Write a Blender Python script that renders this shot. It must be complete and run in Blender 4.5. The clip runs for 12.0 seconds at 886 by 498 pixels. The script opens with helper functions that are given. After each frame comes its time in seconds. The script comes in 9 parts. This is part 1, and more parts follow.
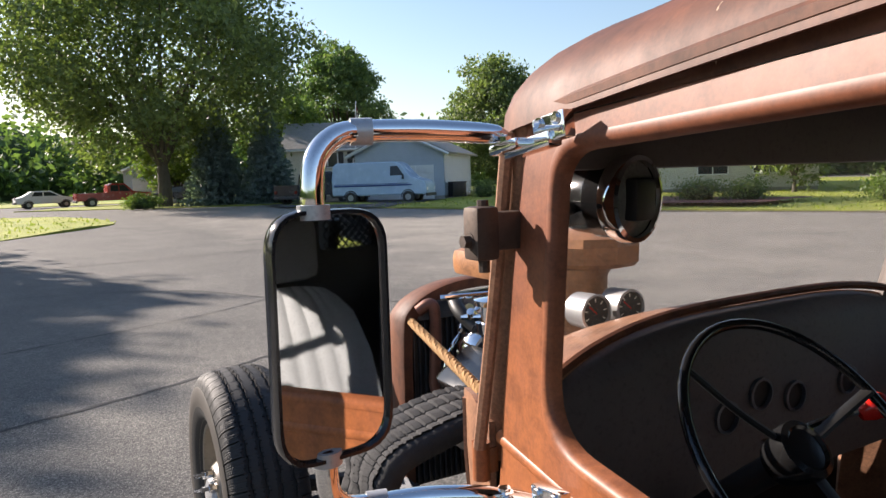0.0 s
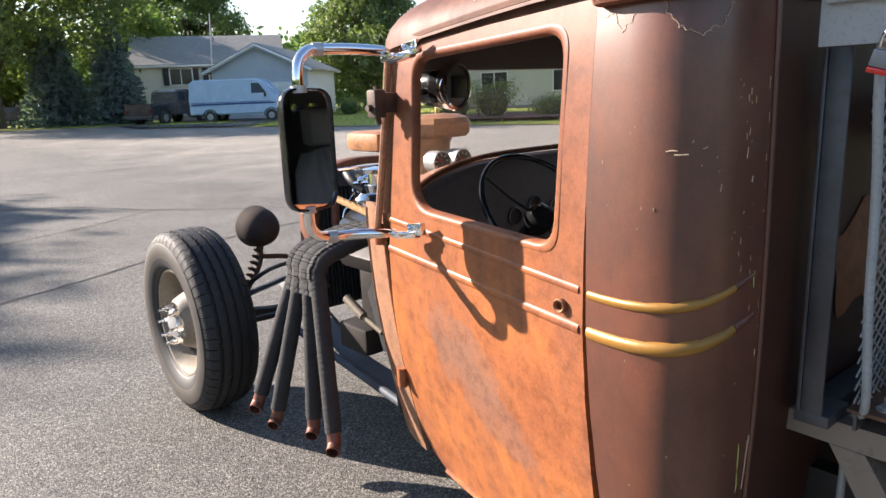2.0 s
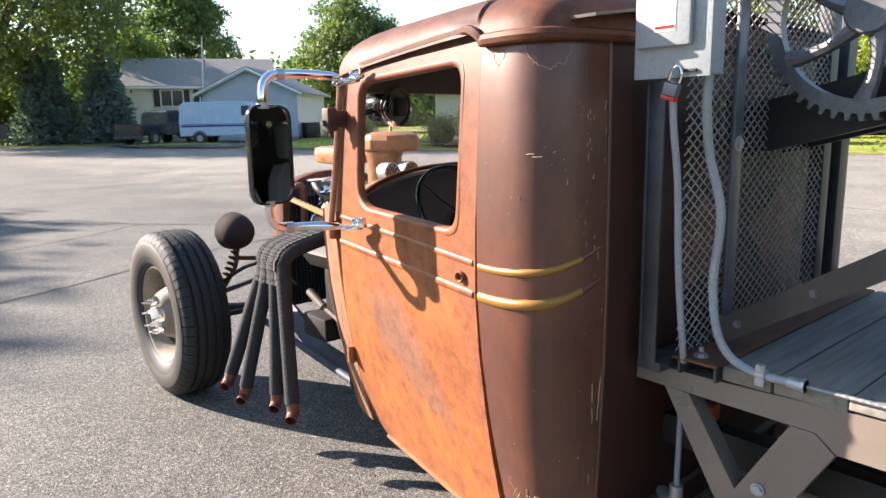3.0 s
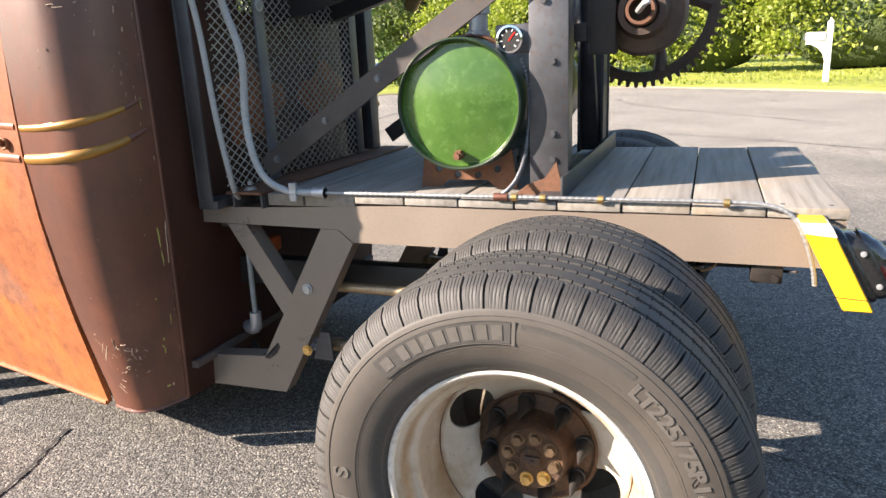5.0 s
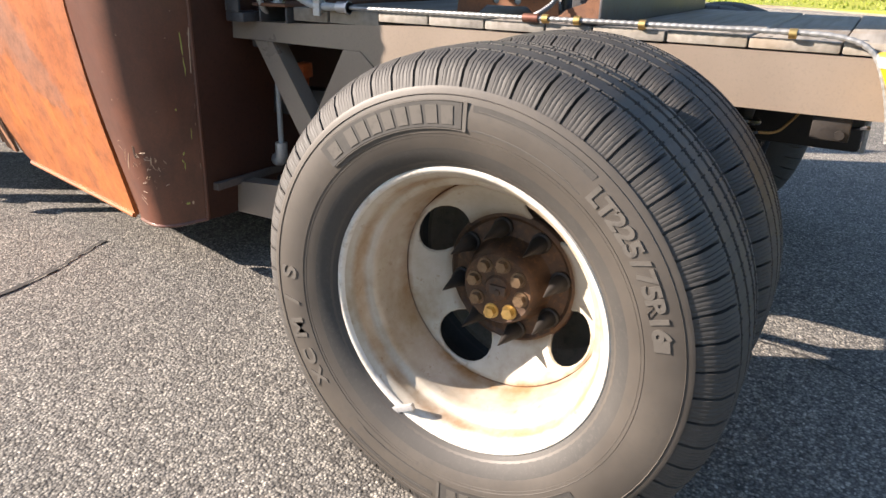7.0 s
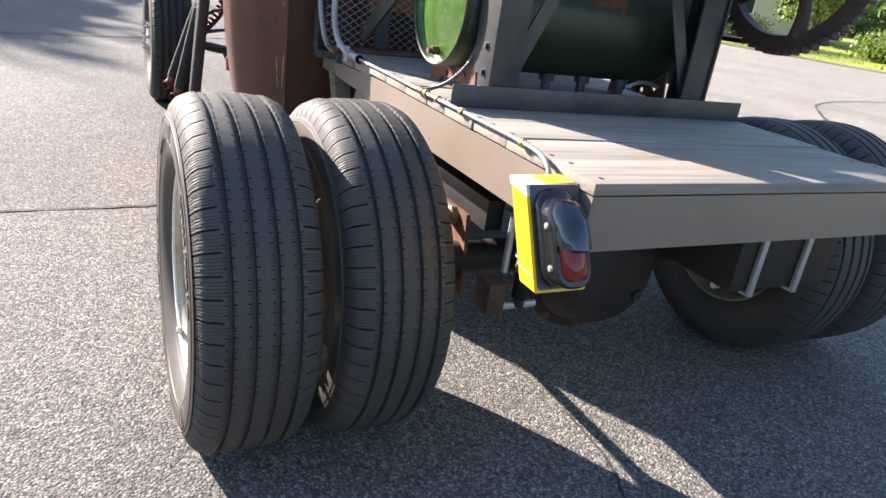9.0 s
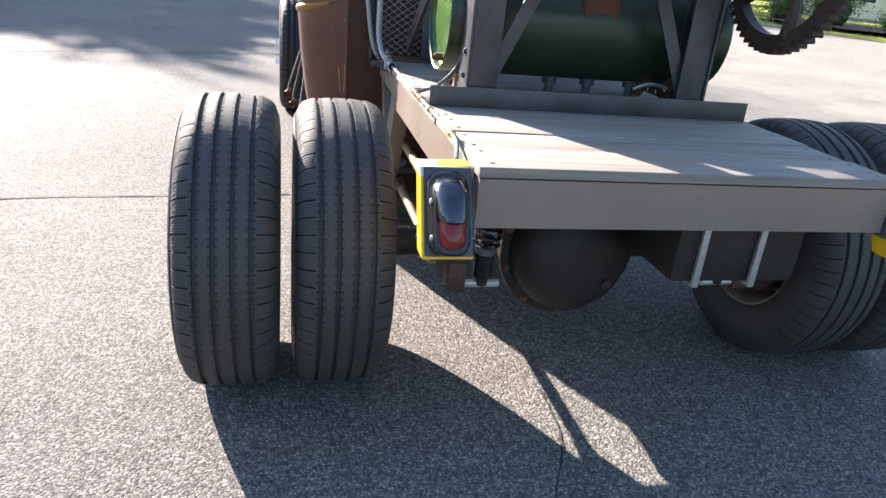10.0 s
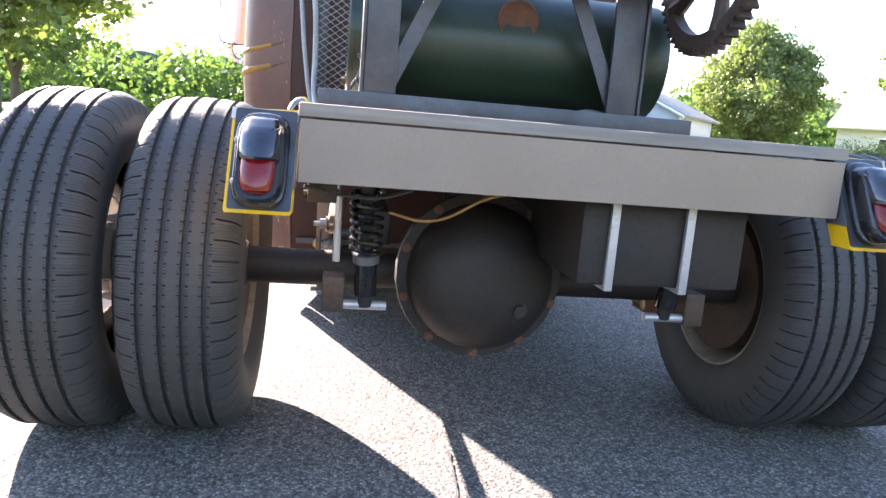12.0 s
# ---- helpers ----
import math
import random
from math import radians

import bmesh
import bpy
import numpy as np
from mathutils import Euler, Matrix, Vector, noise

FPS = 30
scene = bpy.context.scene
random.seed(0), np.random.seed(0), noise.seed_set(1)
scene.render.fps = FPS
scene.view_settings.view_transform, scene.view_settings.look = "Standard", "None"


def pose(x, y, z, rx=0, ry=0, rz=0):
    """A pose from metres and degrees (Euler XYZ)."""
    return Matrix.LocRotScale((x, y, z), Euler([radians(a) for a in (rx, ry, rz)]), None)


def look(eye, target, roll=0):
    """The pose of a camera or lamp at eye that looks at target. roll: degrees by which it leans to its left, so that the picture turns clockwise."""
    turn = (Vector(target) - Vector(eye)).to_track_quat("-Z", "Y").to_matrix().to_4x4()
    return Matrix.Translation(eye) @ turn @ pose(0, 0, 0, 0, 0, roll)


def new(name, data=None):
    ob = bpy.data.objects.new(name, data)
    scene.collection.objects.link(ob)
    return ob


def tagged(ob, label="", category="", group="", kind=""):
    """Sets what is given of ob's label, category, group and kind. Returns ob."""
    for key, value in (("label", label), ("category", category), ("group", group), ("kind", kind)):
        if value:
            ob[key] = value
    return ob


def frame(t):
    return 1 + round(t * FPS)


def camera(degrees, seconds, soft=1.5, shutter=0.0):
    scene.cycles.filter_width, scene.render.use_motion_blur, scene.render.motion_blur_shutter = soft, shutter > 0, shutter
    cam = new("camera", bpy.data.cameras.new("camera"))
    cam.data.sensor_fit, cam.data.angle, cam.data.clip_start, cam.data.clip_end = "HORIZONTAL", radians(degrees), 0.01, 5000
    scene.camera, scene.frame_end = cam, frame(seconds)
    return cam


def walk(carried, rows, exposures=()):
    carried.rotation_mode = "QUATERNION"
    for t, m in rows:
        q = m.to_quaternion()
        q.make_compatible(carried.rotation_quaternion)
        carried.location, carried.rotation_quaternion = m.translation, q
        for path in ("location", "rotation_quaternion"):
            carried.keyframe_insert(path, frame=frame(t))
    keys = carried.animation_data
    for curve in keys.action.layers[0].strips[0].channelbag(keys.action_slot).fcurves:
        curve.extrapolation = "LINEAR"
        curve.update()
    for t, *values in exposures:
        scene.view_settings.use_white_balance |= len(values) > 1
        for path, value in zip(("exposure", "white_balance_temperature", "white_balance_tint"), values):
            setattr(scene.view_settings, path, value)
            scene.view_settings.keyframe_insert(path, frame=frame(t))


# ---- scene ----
cam = camera(65.2, 12.0, soft=1.5)
PATH = [
    (0, (-1.186, 1.202, 1.34), (-0.229, 2.946, 1.138), -1.9),
    (0.5, (-1.337, 0.949, 1.357), (-0.273, 2.622, 1.097), -1.3),
    (1, (-1.464, 0.719, 1.351), (-0.288, 2.305, 1.032), -0.3),
    (1.5, (-1.61, 0.594, 1.314), (-0.385, 2.129, 0.934), -1.7),
    (2, (-1.729, 0.488, 1.291), (-0.489, 1.994, 0.847), -2.3),
    (2.5, (-1.759, 0.356, 1.266), (-0.515, 1.862, 0.837), -2.1),
    (2.7, (-1.79, 0.25, 1.27), (-0.562, 1.781, 0.885), -1.3),
    (4.3, (-2.098, -0.217, 1.151), (-0.405, 0.746, 0.697), -3.6),
    (4.5, (-2.045, -0.235, 1.12), (-0.317, 0.653, 0.645), -4.0),
    (4.6, (-2.031, -0.245, 1.099), (-0.287, 0.61, 0.623), -4.0),
    (5, (-1.953, -0.257, 1.032), (-0.154, 0.441, 0.508), -2.6),
    (5.5, (-1.908, -0.274, 0.954), (-0.119, 0.36, 0.326), -1.9),
    (6, (-1.884, -0.285, 0.895), (-0.138, 0.357, 0.16), -1.1),
    (6.5, (-1.866, -0.312, 0.843), (-0.161, 0.406, 0.083), -0.1),
    (7, (-1.793, -0.418, 0.819), (-0.197, 0.523, 0.066), 1.4),
    (7.5, (-1.675, -0.591, 0.863), (-0.118, 0.452, 0.164), 3.0),
    (7.7, (-1.604, -0.679, 0.896), (-0.091, 0.436, 0.213), 4.4),
    (9.3, (-1.083, -1.491, 1.028), (-0.336, 0.198, 0.262), 7.8),
    (9.5, (-1.004, -1.559, 1.043), (-0.34, 0.161, 0.268), 7.0),
    (10, (-0.82, -1.713, 1.068), (-0.375, 0.08, 0.303), 5.7),
    (10.5, (-0.657, -1.883, 1.101), (-0.307, -0.076, 0.318), 5.3),
    (11, (-0.597, -1.907, 1.062), (-0.277, -0.068, 0.345), 5.3),
    (11.5, (-0.49, -1.795, 0.911), (-0.202, 0.116, 0.396), 6.0),
    (12, (-0.404, -1.618, 0.695), (-0.095, 0.33, 0.366), 4.7),
]
walk(cam, [(t, look(eye, target, roll)) for t, eye, target, roll in PATH],
     exposures=[(0, 1.34, 6120, 17), (0.5, 1.32, 6120, 17), (1, 1.42, 6120, 17), (1.5, 1.62, 6120, 17), (2.5, 1.96, 6060, 17), (4.5, 2.10, 6300, 17), (5.5, 2.10, 6300, 17), (6.5, 2.02, 6320, 17), (7.5, 1.92, 6300, 17), (9.5, 2.36, 5960, 17), (10.5, 2.46, 5950, 17), (11, 2.54, 5980, 18), (11.5, 2.84, 6050, 20), (12, 3.45, 6150, 25)])

# ---- light ----
SUN_AZ, SUN_EL = radians(-29.0), radians(25.0)   # azimuth from +y, towards -x
sun_dir = Vector((math.sin(SUN_AZ) * math.cos(SUN_EL), math.cos(SUN_AZ) * math.cos(SUN_EL), math.sin(SUN_EL)))
world = bpy.data.worlds.new("sky")
scene.world = world
world.use_nodes = True
wn = world.node_tree.nodes
wl = world.node_tree.links
sky = wn.new("ShaderNodeTexSky")
sky.sky_type = "NISHITA"
sky.sun_disc = False
sky.sun_elevation = SUN_EL
sky.sun_rotation = SUN_AZ
sky.air_density, sky.dust_density, sky.ozone_density = 1.3, 0.6, 1.6
wl.new(sky.outputs[0], wn["Background"].inputs[0])
wn["Background"].inputs[1].default_value = 0.070
sun_data = bpy.data.lights.new("sun", "SUN")
sun_data.energy, sun_data.angle, sun_data.color = 5.0, radians(0.6), (1.0, 0.87, 0.70)
sun = new("sun", sun_data)
sun.matrix_world = look(sun_dir * 50, (0, 0, 0))

# ---- materials ----
def nodes_of(name):
    m = bpy.data.materials.new(name)
    m.use_nodes = True
    return m, m.node_tree.nodes, m.node_tree.links, m.node_tree.nodes["Principled BSDF"]


def ramp(n, l, fac, stops):
    r = n.new("ShaderNodeValToRGB")
    e = r.color_ramp.elements
    while len(e) < len(stops):
        e.new(0.5)
    for k, (p, c) in enumerate(stops):
        e[k].position, e[k].color = p, (*c, 1)
    l.new(fac, r.inputs[0])
    return r.outputs[0]


def tex(n, l, kind, scale, detail=4, rough=0.6, stretch=None, space="Object"):
    c = n.new("ShaderNodeTexCoord")
    t = n.new("ShaderNodeTexNoise" if kind == "noise" else "ShaderNodeTexVoronoi")
    t.inputs["Scale"].default_value = scale
    if kind == "noise":
        t.inputs["Detail"].default_value, t.inputs["Roughness"].default_value = detail, rough
    out = c.outputs[space]
    if stretch:
        mp = n.new("ShaderNodeMapping")
        mp.inputs["Scale"].default_value = stretch
        l.new(out, mp.inputs[0])
        out = mp.outputs[0]
    l.new(out, t.inputs["Vector"])
    return t


def mixc(n, l, fac, a, b, kind="MIX"):
    x = n.new("ShaderNodeMix")
    x.data_type, x.blend_type = "RGBA", kind
    for sock, v in ((x.inputs[0], fac), (x.inputs[6], a), (x.inputs[7], b)):
        if isinstance(v, (int, float)):
            sock.default_value = v
        elif isinstance(v, tuple):
            sock.default_value = (*v, 1)
        else:
            l.new(v, sock)
    return x.outputs[2]


def bump(n, l, bsdf, height, strength=0.3, dist=0.002):
    b = n.new("ShaderNodeBump")
    b.inputs["Strength"].default_value, b.inputs["Distance"].default_value = strength, dist
    l.new(height, b.inputs["Height"])
    l.new(b.outputs[0], bsdf.inputs["Normal"])


def surface(name, c1, c2, rough=0.5, metal=0.0, scale=8.0, fine=60.0, bumps=0.2, dist=0.001, c3=None, stretch=None, spec=0.5, rvar=0.15, coat=0.0):
    """Two-scale mottled surface: c1..c2 by broad noise, darker or c3 specks by fine noise, roughness varied."""
    m, n, l, b = nodes_of(name)
    big = tex(n, l, "noise", scale, 5, 0.65, stretch)
    col = ramp(n, l, big.outputs[0], [(0.3, c1), (0.7, c2)])
    small = tex(n, l, "noise", fine, 3, 0.7, stretch)
    f = ramp(n, l, small.outputs[0], [(0.52, (0, 0, 0)), (0.72, (1, 1, 1))])
    third = c3 if c3 else tuple(v * 0.6 for v in c1)
    k = n.new("ShaderNodeMath")
    k.operation = "MULTIPLY"
    k.inputs[1].default_value = 0.6
    l.new(f, k.inputs[0])
    col = mixc(n, l, k.outputs[0], col, third)
    l.new(col, b.inputs["Base Color"])
    r = n.new("ShaderNodeMapRange")
    r.inputs[3].default_value, r.inputs[4].default_value = max(0.02, rough - rvar), min(1, rough + rvar)
    l.new(big.outputs[0], r.inputs[0])
    l.new(r.outputs[0], b.inputs["Roughness"])
    b.inputs["Metallic"].default_value = metal
    b.inputs["Specular IOR Level"].default_value = spec
    b.inputs["Coat Weight"].default_value = coat
    b.inputs["Coat Roughness"].default_value = 0.25
    if bumps:
        bump(n, l, b, small.outputs[0], bumps, dist)
    return m


def rust_paint(name, base, bright, dark, scratch=0.0, rough=0.42, bias=0.5, upper=None, patch_at=None, grain=1.0, coat=0.0):
    """Old brown paint rubbed through to bright rust, with dark stains and pale chips."""
    m, n, l, b = nodes_of(name)
    a = tex(n, l, "noise", 2.6, 6, 0.62)
    s = tex(n, l, "noise", 9.0, 6, 0.72, (1, 1, 0.45))
    g = tex(n, l, "noise", 170.0, 3, 0.7)
    col = ramp(n, l, a.outputs[0], [(bias - 0.18, base), (bias + 0.12, bright)])
    st = ramp(n, l, s.outputs[0], [(0.45, (0, 0, 0)), (0.75, (1, 1, 1))])
    k = n.new("ShaderNodeMath")
    k.operation = "MULTIPLY"
    k.inputs[1].default_value = 0.9
    l.new(st, k.inputs[0])
    col = mixc(n, l, k.outputs[0], col, dark)
    def streaky(c0, scale, stretch, lo, hi):
        c = n.new("ShaderNodeTexCoord")
        mp = n.new("ShaderNodeMapping")
        mp.vector_type = "TEXTURE"
        mp.inputs["Location"].default_value, mp.inputs["Rotation"].default_value, mp.inputs["Scale"].default_value = c0, (radians(scale), 0, 0), stretch
        l.new(c.outputs["Object"], mp.inputs[0])
        ln = n.new("ShaderNodeVectorMath")
        ln.operation = "LENGTH"
        l.new(mp.outputs[0], ln.inputs[0])
        w = tex(n, l, "noise", 7.0, 5, 0.6)
        ad = n.new("ShaderNodeMath")
        ad.operation = "MULTIPLY_ADD"
        ad.inputs[1].default_value = 1.0
        l.new(w.outputs[0], ad.inputs[0])
        l.new(ln.outputs["Value"], ad.inputs[2])
        return ramp(n, l, ad.outputs[0], [(lo, (1, 1, 1)), (hi, (0, 0, 0))])
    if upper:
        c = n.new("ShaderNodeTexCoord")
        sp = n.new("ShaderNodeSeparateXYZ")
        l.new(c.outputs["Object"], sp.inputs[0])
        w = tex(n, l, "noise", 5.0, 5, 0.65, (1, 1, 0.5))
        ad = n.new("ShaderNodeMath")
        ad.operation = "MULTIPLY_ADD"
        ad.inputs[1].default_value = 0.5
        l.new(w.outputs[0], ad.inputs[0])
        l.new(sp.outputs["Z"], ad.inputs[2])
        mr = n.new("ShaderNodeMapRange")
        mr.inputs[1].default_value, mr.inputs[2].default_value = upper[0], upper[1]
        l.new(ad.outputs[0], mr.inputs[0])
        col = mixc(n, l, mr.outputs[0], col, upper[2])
    if patch_at:
        # matt brown patches where the orange has been rubbed with primer
        for c0, turn, size, tone in patch_at:
            mk = streaky(c0, turn, size, 0.90, 0.99)
            col = mixc(n, l, mixc(n, l, 1.0, mk, (0.62, 0.62, 0.62), "MULTIPLY"), col, tone)
    mt = tex(n, l, "noise", 24.0, 6, 0.72)
    mo = ramp(n, l, mt.outputs[0], [(0.36, (0.70, 0.68, 0.68)), (0.5, (1, 1, 1)), (0.66, (1.16, 1.12, 1.06))])
    col = mixc(n, l, 0.9 if coat == 0 else 0.3, col, mo, "MULTIPLY")
    gr = ramp(n, l, g.outputs[0], [(0.35, (1 - 0.28 * grain, 1 - 0.28 * grain, 1 - 0.28 * grain)), (0.65, (1 + 0.12 * grain, 1 + 0.10 * grain, 1 + 0.08 * grain))])
    col = mixc(n, l, 1.0, col, gr, "MULTIPLY")
    if scratch:
        v = tex(n, l, "noise", 75.0, 2, 0.4, (1.0, 1.0, 0.4))
        w = ramp(n, l, v.outputs[0], [(0.735 - scratch, (0, 0, 0)), (0.75 - scratch, (1, 1, 1))])
        patch = tex(n, l, "noise", 4.5, 2, 0.5)
        pm = ramp(n, l, patch.outputs[0], [(0.56, (0, 0, 0)), (0.60, (1, 1, 1))])
        w = mixc(n, l, 1.0, w, pm, "MULTIPLY")
        col = mixc(n, l, w, col, (0.50, 0.36, 0.25))
    l.new(col, b.inputs["Base Color"])
    r = n.new("ShaderNodeMapRange")
    r.inputs[3].default_value, r.inputs[4].default_value = rough - 0.1, rough + 0.2
    l.new(s.outputs[0], r.inputs[0])
    l.new(r.outputs[0], b.inputs["Roughness"])
    b.inputs["Specular IOR Level"].default_value = 0.5 if coat else 0.32
    b.inputs["Coat Weight"].default_value, b.inputs["Coat Roughness"].default_value = coat, 0.28
    bump(n, l, b, g.outputs[0], 0.12 * max(0.5, grain), 0.0006)
    return m


def asphalt_mat():
    m, n, l, b = nodes_of("asphalt")
    v = tex(n, l, "voronoi", 175.0)
    c = n.new("ShaderNodeSeparateColor")
    l.new(v.outputs["Color"], c.inputs[0])
    stone = ramp(n, l, c.outputs[0], [(0.0, (0.125, 0.121, 0.115)), (0.45, (0.195, 0.188, 0.176)), (0.8, (0.275, 0.265, 0.243)), (1.0, (0.43, 0.41, 0.37))])
    edge = ramp(n, l, v.outputs["Distance"], [(0.25, (1, 1, 1)), (0.78, (0.46, 0.46, 0.46))])
    col = mixc(n, l, 1.0, stone, edge, "MULTIPLY")
    big = tex(n, l, "noise", 0.7, 6, 0.6)
    tone = ramp(n, l, big.outputs[0], [(0.3, (0.72, 0.71, 0.70)), (0.7, (1.02, 1.0, 0.965))])
    col = mixc(n, l, 1.0, col, tone, "MULTIPLY")
    mid = tex(n, l, "noise", 14.0, 4, 0.6)
    tone2 = ramp(n, l, mid.outputs[0], [(0.3, (0.85, 0.85, 0.85)), (0.7, (1.12, 1.12, 1.12))])
    col = mixc(n, l, 1.0, col, tone2, "MULTIPLY")
    clump = tex(n, l, "noise", 62.0, 3, 0.7)
    tone3 = ramp(n, l, clump.outputs[0], [(0.34, (0.66, 0.66, 0.67)), (0.5, (0.98, 0.98, 0.98)), (0.66, (1.32, 1.31, 1.28))])
    col = mixc(n, l, 1.0, col, tone3, "MULTIPLY")
    # beyond, the street's sunlit glare is painted in as paler colour, growing with x
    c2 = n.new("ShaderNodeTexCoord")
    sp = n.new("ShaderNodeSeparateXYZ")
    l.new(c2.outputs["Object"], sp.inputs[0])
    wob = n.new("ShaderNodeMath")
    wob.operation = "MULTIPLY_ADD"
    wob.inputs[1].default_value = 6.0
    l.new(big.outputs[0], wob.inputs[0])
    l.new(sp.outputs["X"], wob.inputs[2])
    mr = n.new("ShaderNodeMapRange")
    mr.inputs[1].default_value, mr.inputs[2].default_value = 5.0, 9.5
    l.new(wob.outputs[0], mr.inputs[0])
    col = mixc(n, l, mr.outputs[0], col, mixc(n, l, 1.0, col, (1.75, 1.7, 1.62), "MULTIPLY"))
    l.new(col, b.inputs["Base Color"])
    b.inputs["Roughness"].default_value = 0.85
    b.inputs["Specular IOR Level"].default_value = 0.2
    bump(n, l, b, v.outputs["Distance"], 0.75, -0.0032)
    return m


def grass_mat():
    m, n, l, b = nodes_of("grass")
    a = tex(n, l, "noise", 0.35, 5, 0.6)
    g = tex(n, l, "noise", 22.0, 4, 0.75)
    col = ramp(n, l, a.outputs[0], [(0.3, (0.24, 0.30, 0.035)), (0.7, (0.40, 0.42, 0.055))])
    f = ramp(n, l, g.outputs[0], [(0.3, (0.55, 0.55, 0.5)), (0.7, (1.25, 1.2, 1.1))])
    l.new(mixc(n, l, 1.0, col, f, "MULTIPLY"), b.inputs["Base Color"])
    b.inputs["Roughness"].default_value = 0.85
    bump(n, l, b, g.outputs[0], 1.0, 0.05)
    return m


def leaf_mat(name, c1, c2):
    m, n, l, b = nodes_of(name)
    geo = n.new("ShaderNodeNewGeometry")
    col = ramp(n, l, geo.outputs["Random Per Island"], [(0.0, c1), (1.0, c2)])
    l.new(col, b.inputs["Base Color"])
    b.inputs["Roughness"].default_value = 0.55
    tr = n.new("ShaderNodeBsdfTranslucent")
    l.new(mixc(n, l, 1.0, col, (1.25, 1.4, 0.65), "MULTIPLY"), tr.inputs[0])
    mix = n.new("ShaderNodeMixShader")
    mix.inputs[0].default_value = 0.4
    l.new(b.outputs[0], mix.inputs[1])
    l.new(tr.outputs[0], mix.inputs[2])
    l.new(mix.outputs[0], n["Material Output"].inputs[0])
    return m


def glass_mat(name, tint=(1, 1, 1), rough=0.0):
    m, n, l, b = nodes_of(name)
    b.inputs["Base Color"].default_value = (*tint, 1)
    b.inputs["Transmission Weight"].default_value, b.inputs["Roughness"].default_value = 1.0, rough
    b.inputs["IOR"].default_value = 1.12
    return m


def plank_mat():
    m, n, l, b = nodes_of("weathered_plank")
    info = n.new("ShaderNodeObjectInfo")
    c = n.new("ShaderNodeTexCoord")
    mp = n.new("ShaderNodeMapping")
    mp.inputs["Scale"].default_value = (1.2, 22.0, 22.0)
    l.new(c.outputs["Object"], mp.inputs[0])
    off = n.new("ShaderNodeCombineXYZ")
    k = n.new("ShaderNodeMath")
    k.operation = "MULTIPLY"
    k.inputs[1].default_value = 37.0
    l.new(info.outputs["Random"], k.inputs[0])
    l.new(k.outputs[0], off.inputs[0])
    l.new(off.outputs[0], mp.inputs["Location"])
    g = n.new("ShaderNodeTexNoise")
    g.inputs["Scale"].default_value, g.inputs["Detail"].default_value = 3.0, 7
    l.new(mp.outputs[0], g.inputs["Vector"])
    col = ramp(n, l, g.outputs[0], [(0.25, (0.145, 0.128, 0.108)), (0.5, (0.212, 0.195, 0.170)), (0.75, (0.27, 0.252, 0.225))])
    big = tex(n, l, "noise", 3.0, 4, 0.6)
    warm = ramp(n, l, big.outputs[0], [(0.52, (0, 0, 0)), (0.76, (0.8, 0.8, 0.8))])
    col = mixc(n, l, warm, col, (0.25, 0.185, 0.115))
    tone = ramp(n, l, info.outputs["Random"], [(0.0, (0.88, 0.885, 0.90)), (1.0, (1.10, 1.085, 1.05))])
    l.new(mixc(n, l, 1.0, col, tone, "MULTIPLY"), b.inputs["Base Color"])
    b.inputs["Roughness"].default_value = 0.75
    bump(n, l, b, g.outputs[0], 0.5, 0.0015)
    return m


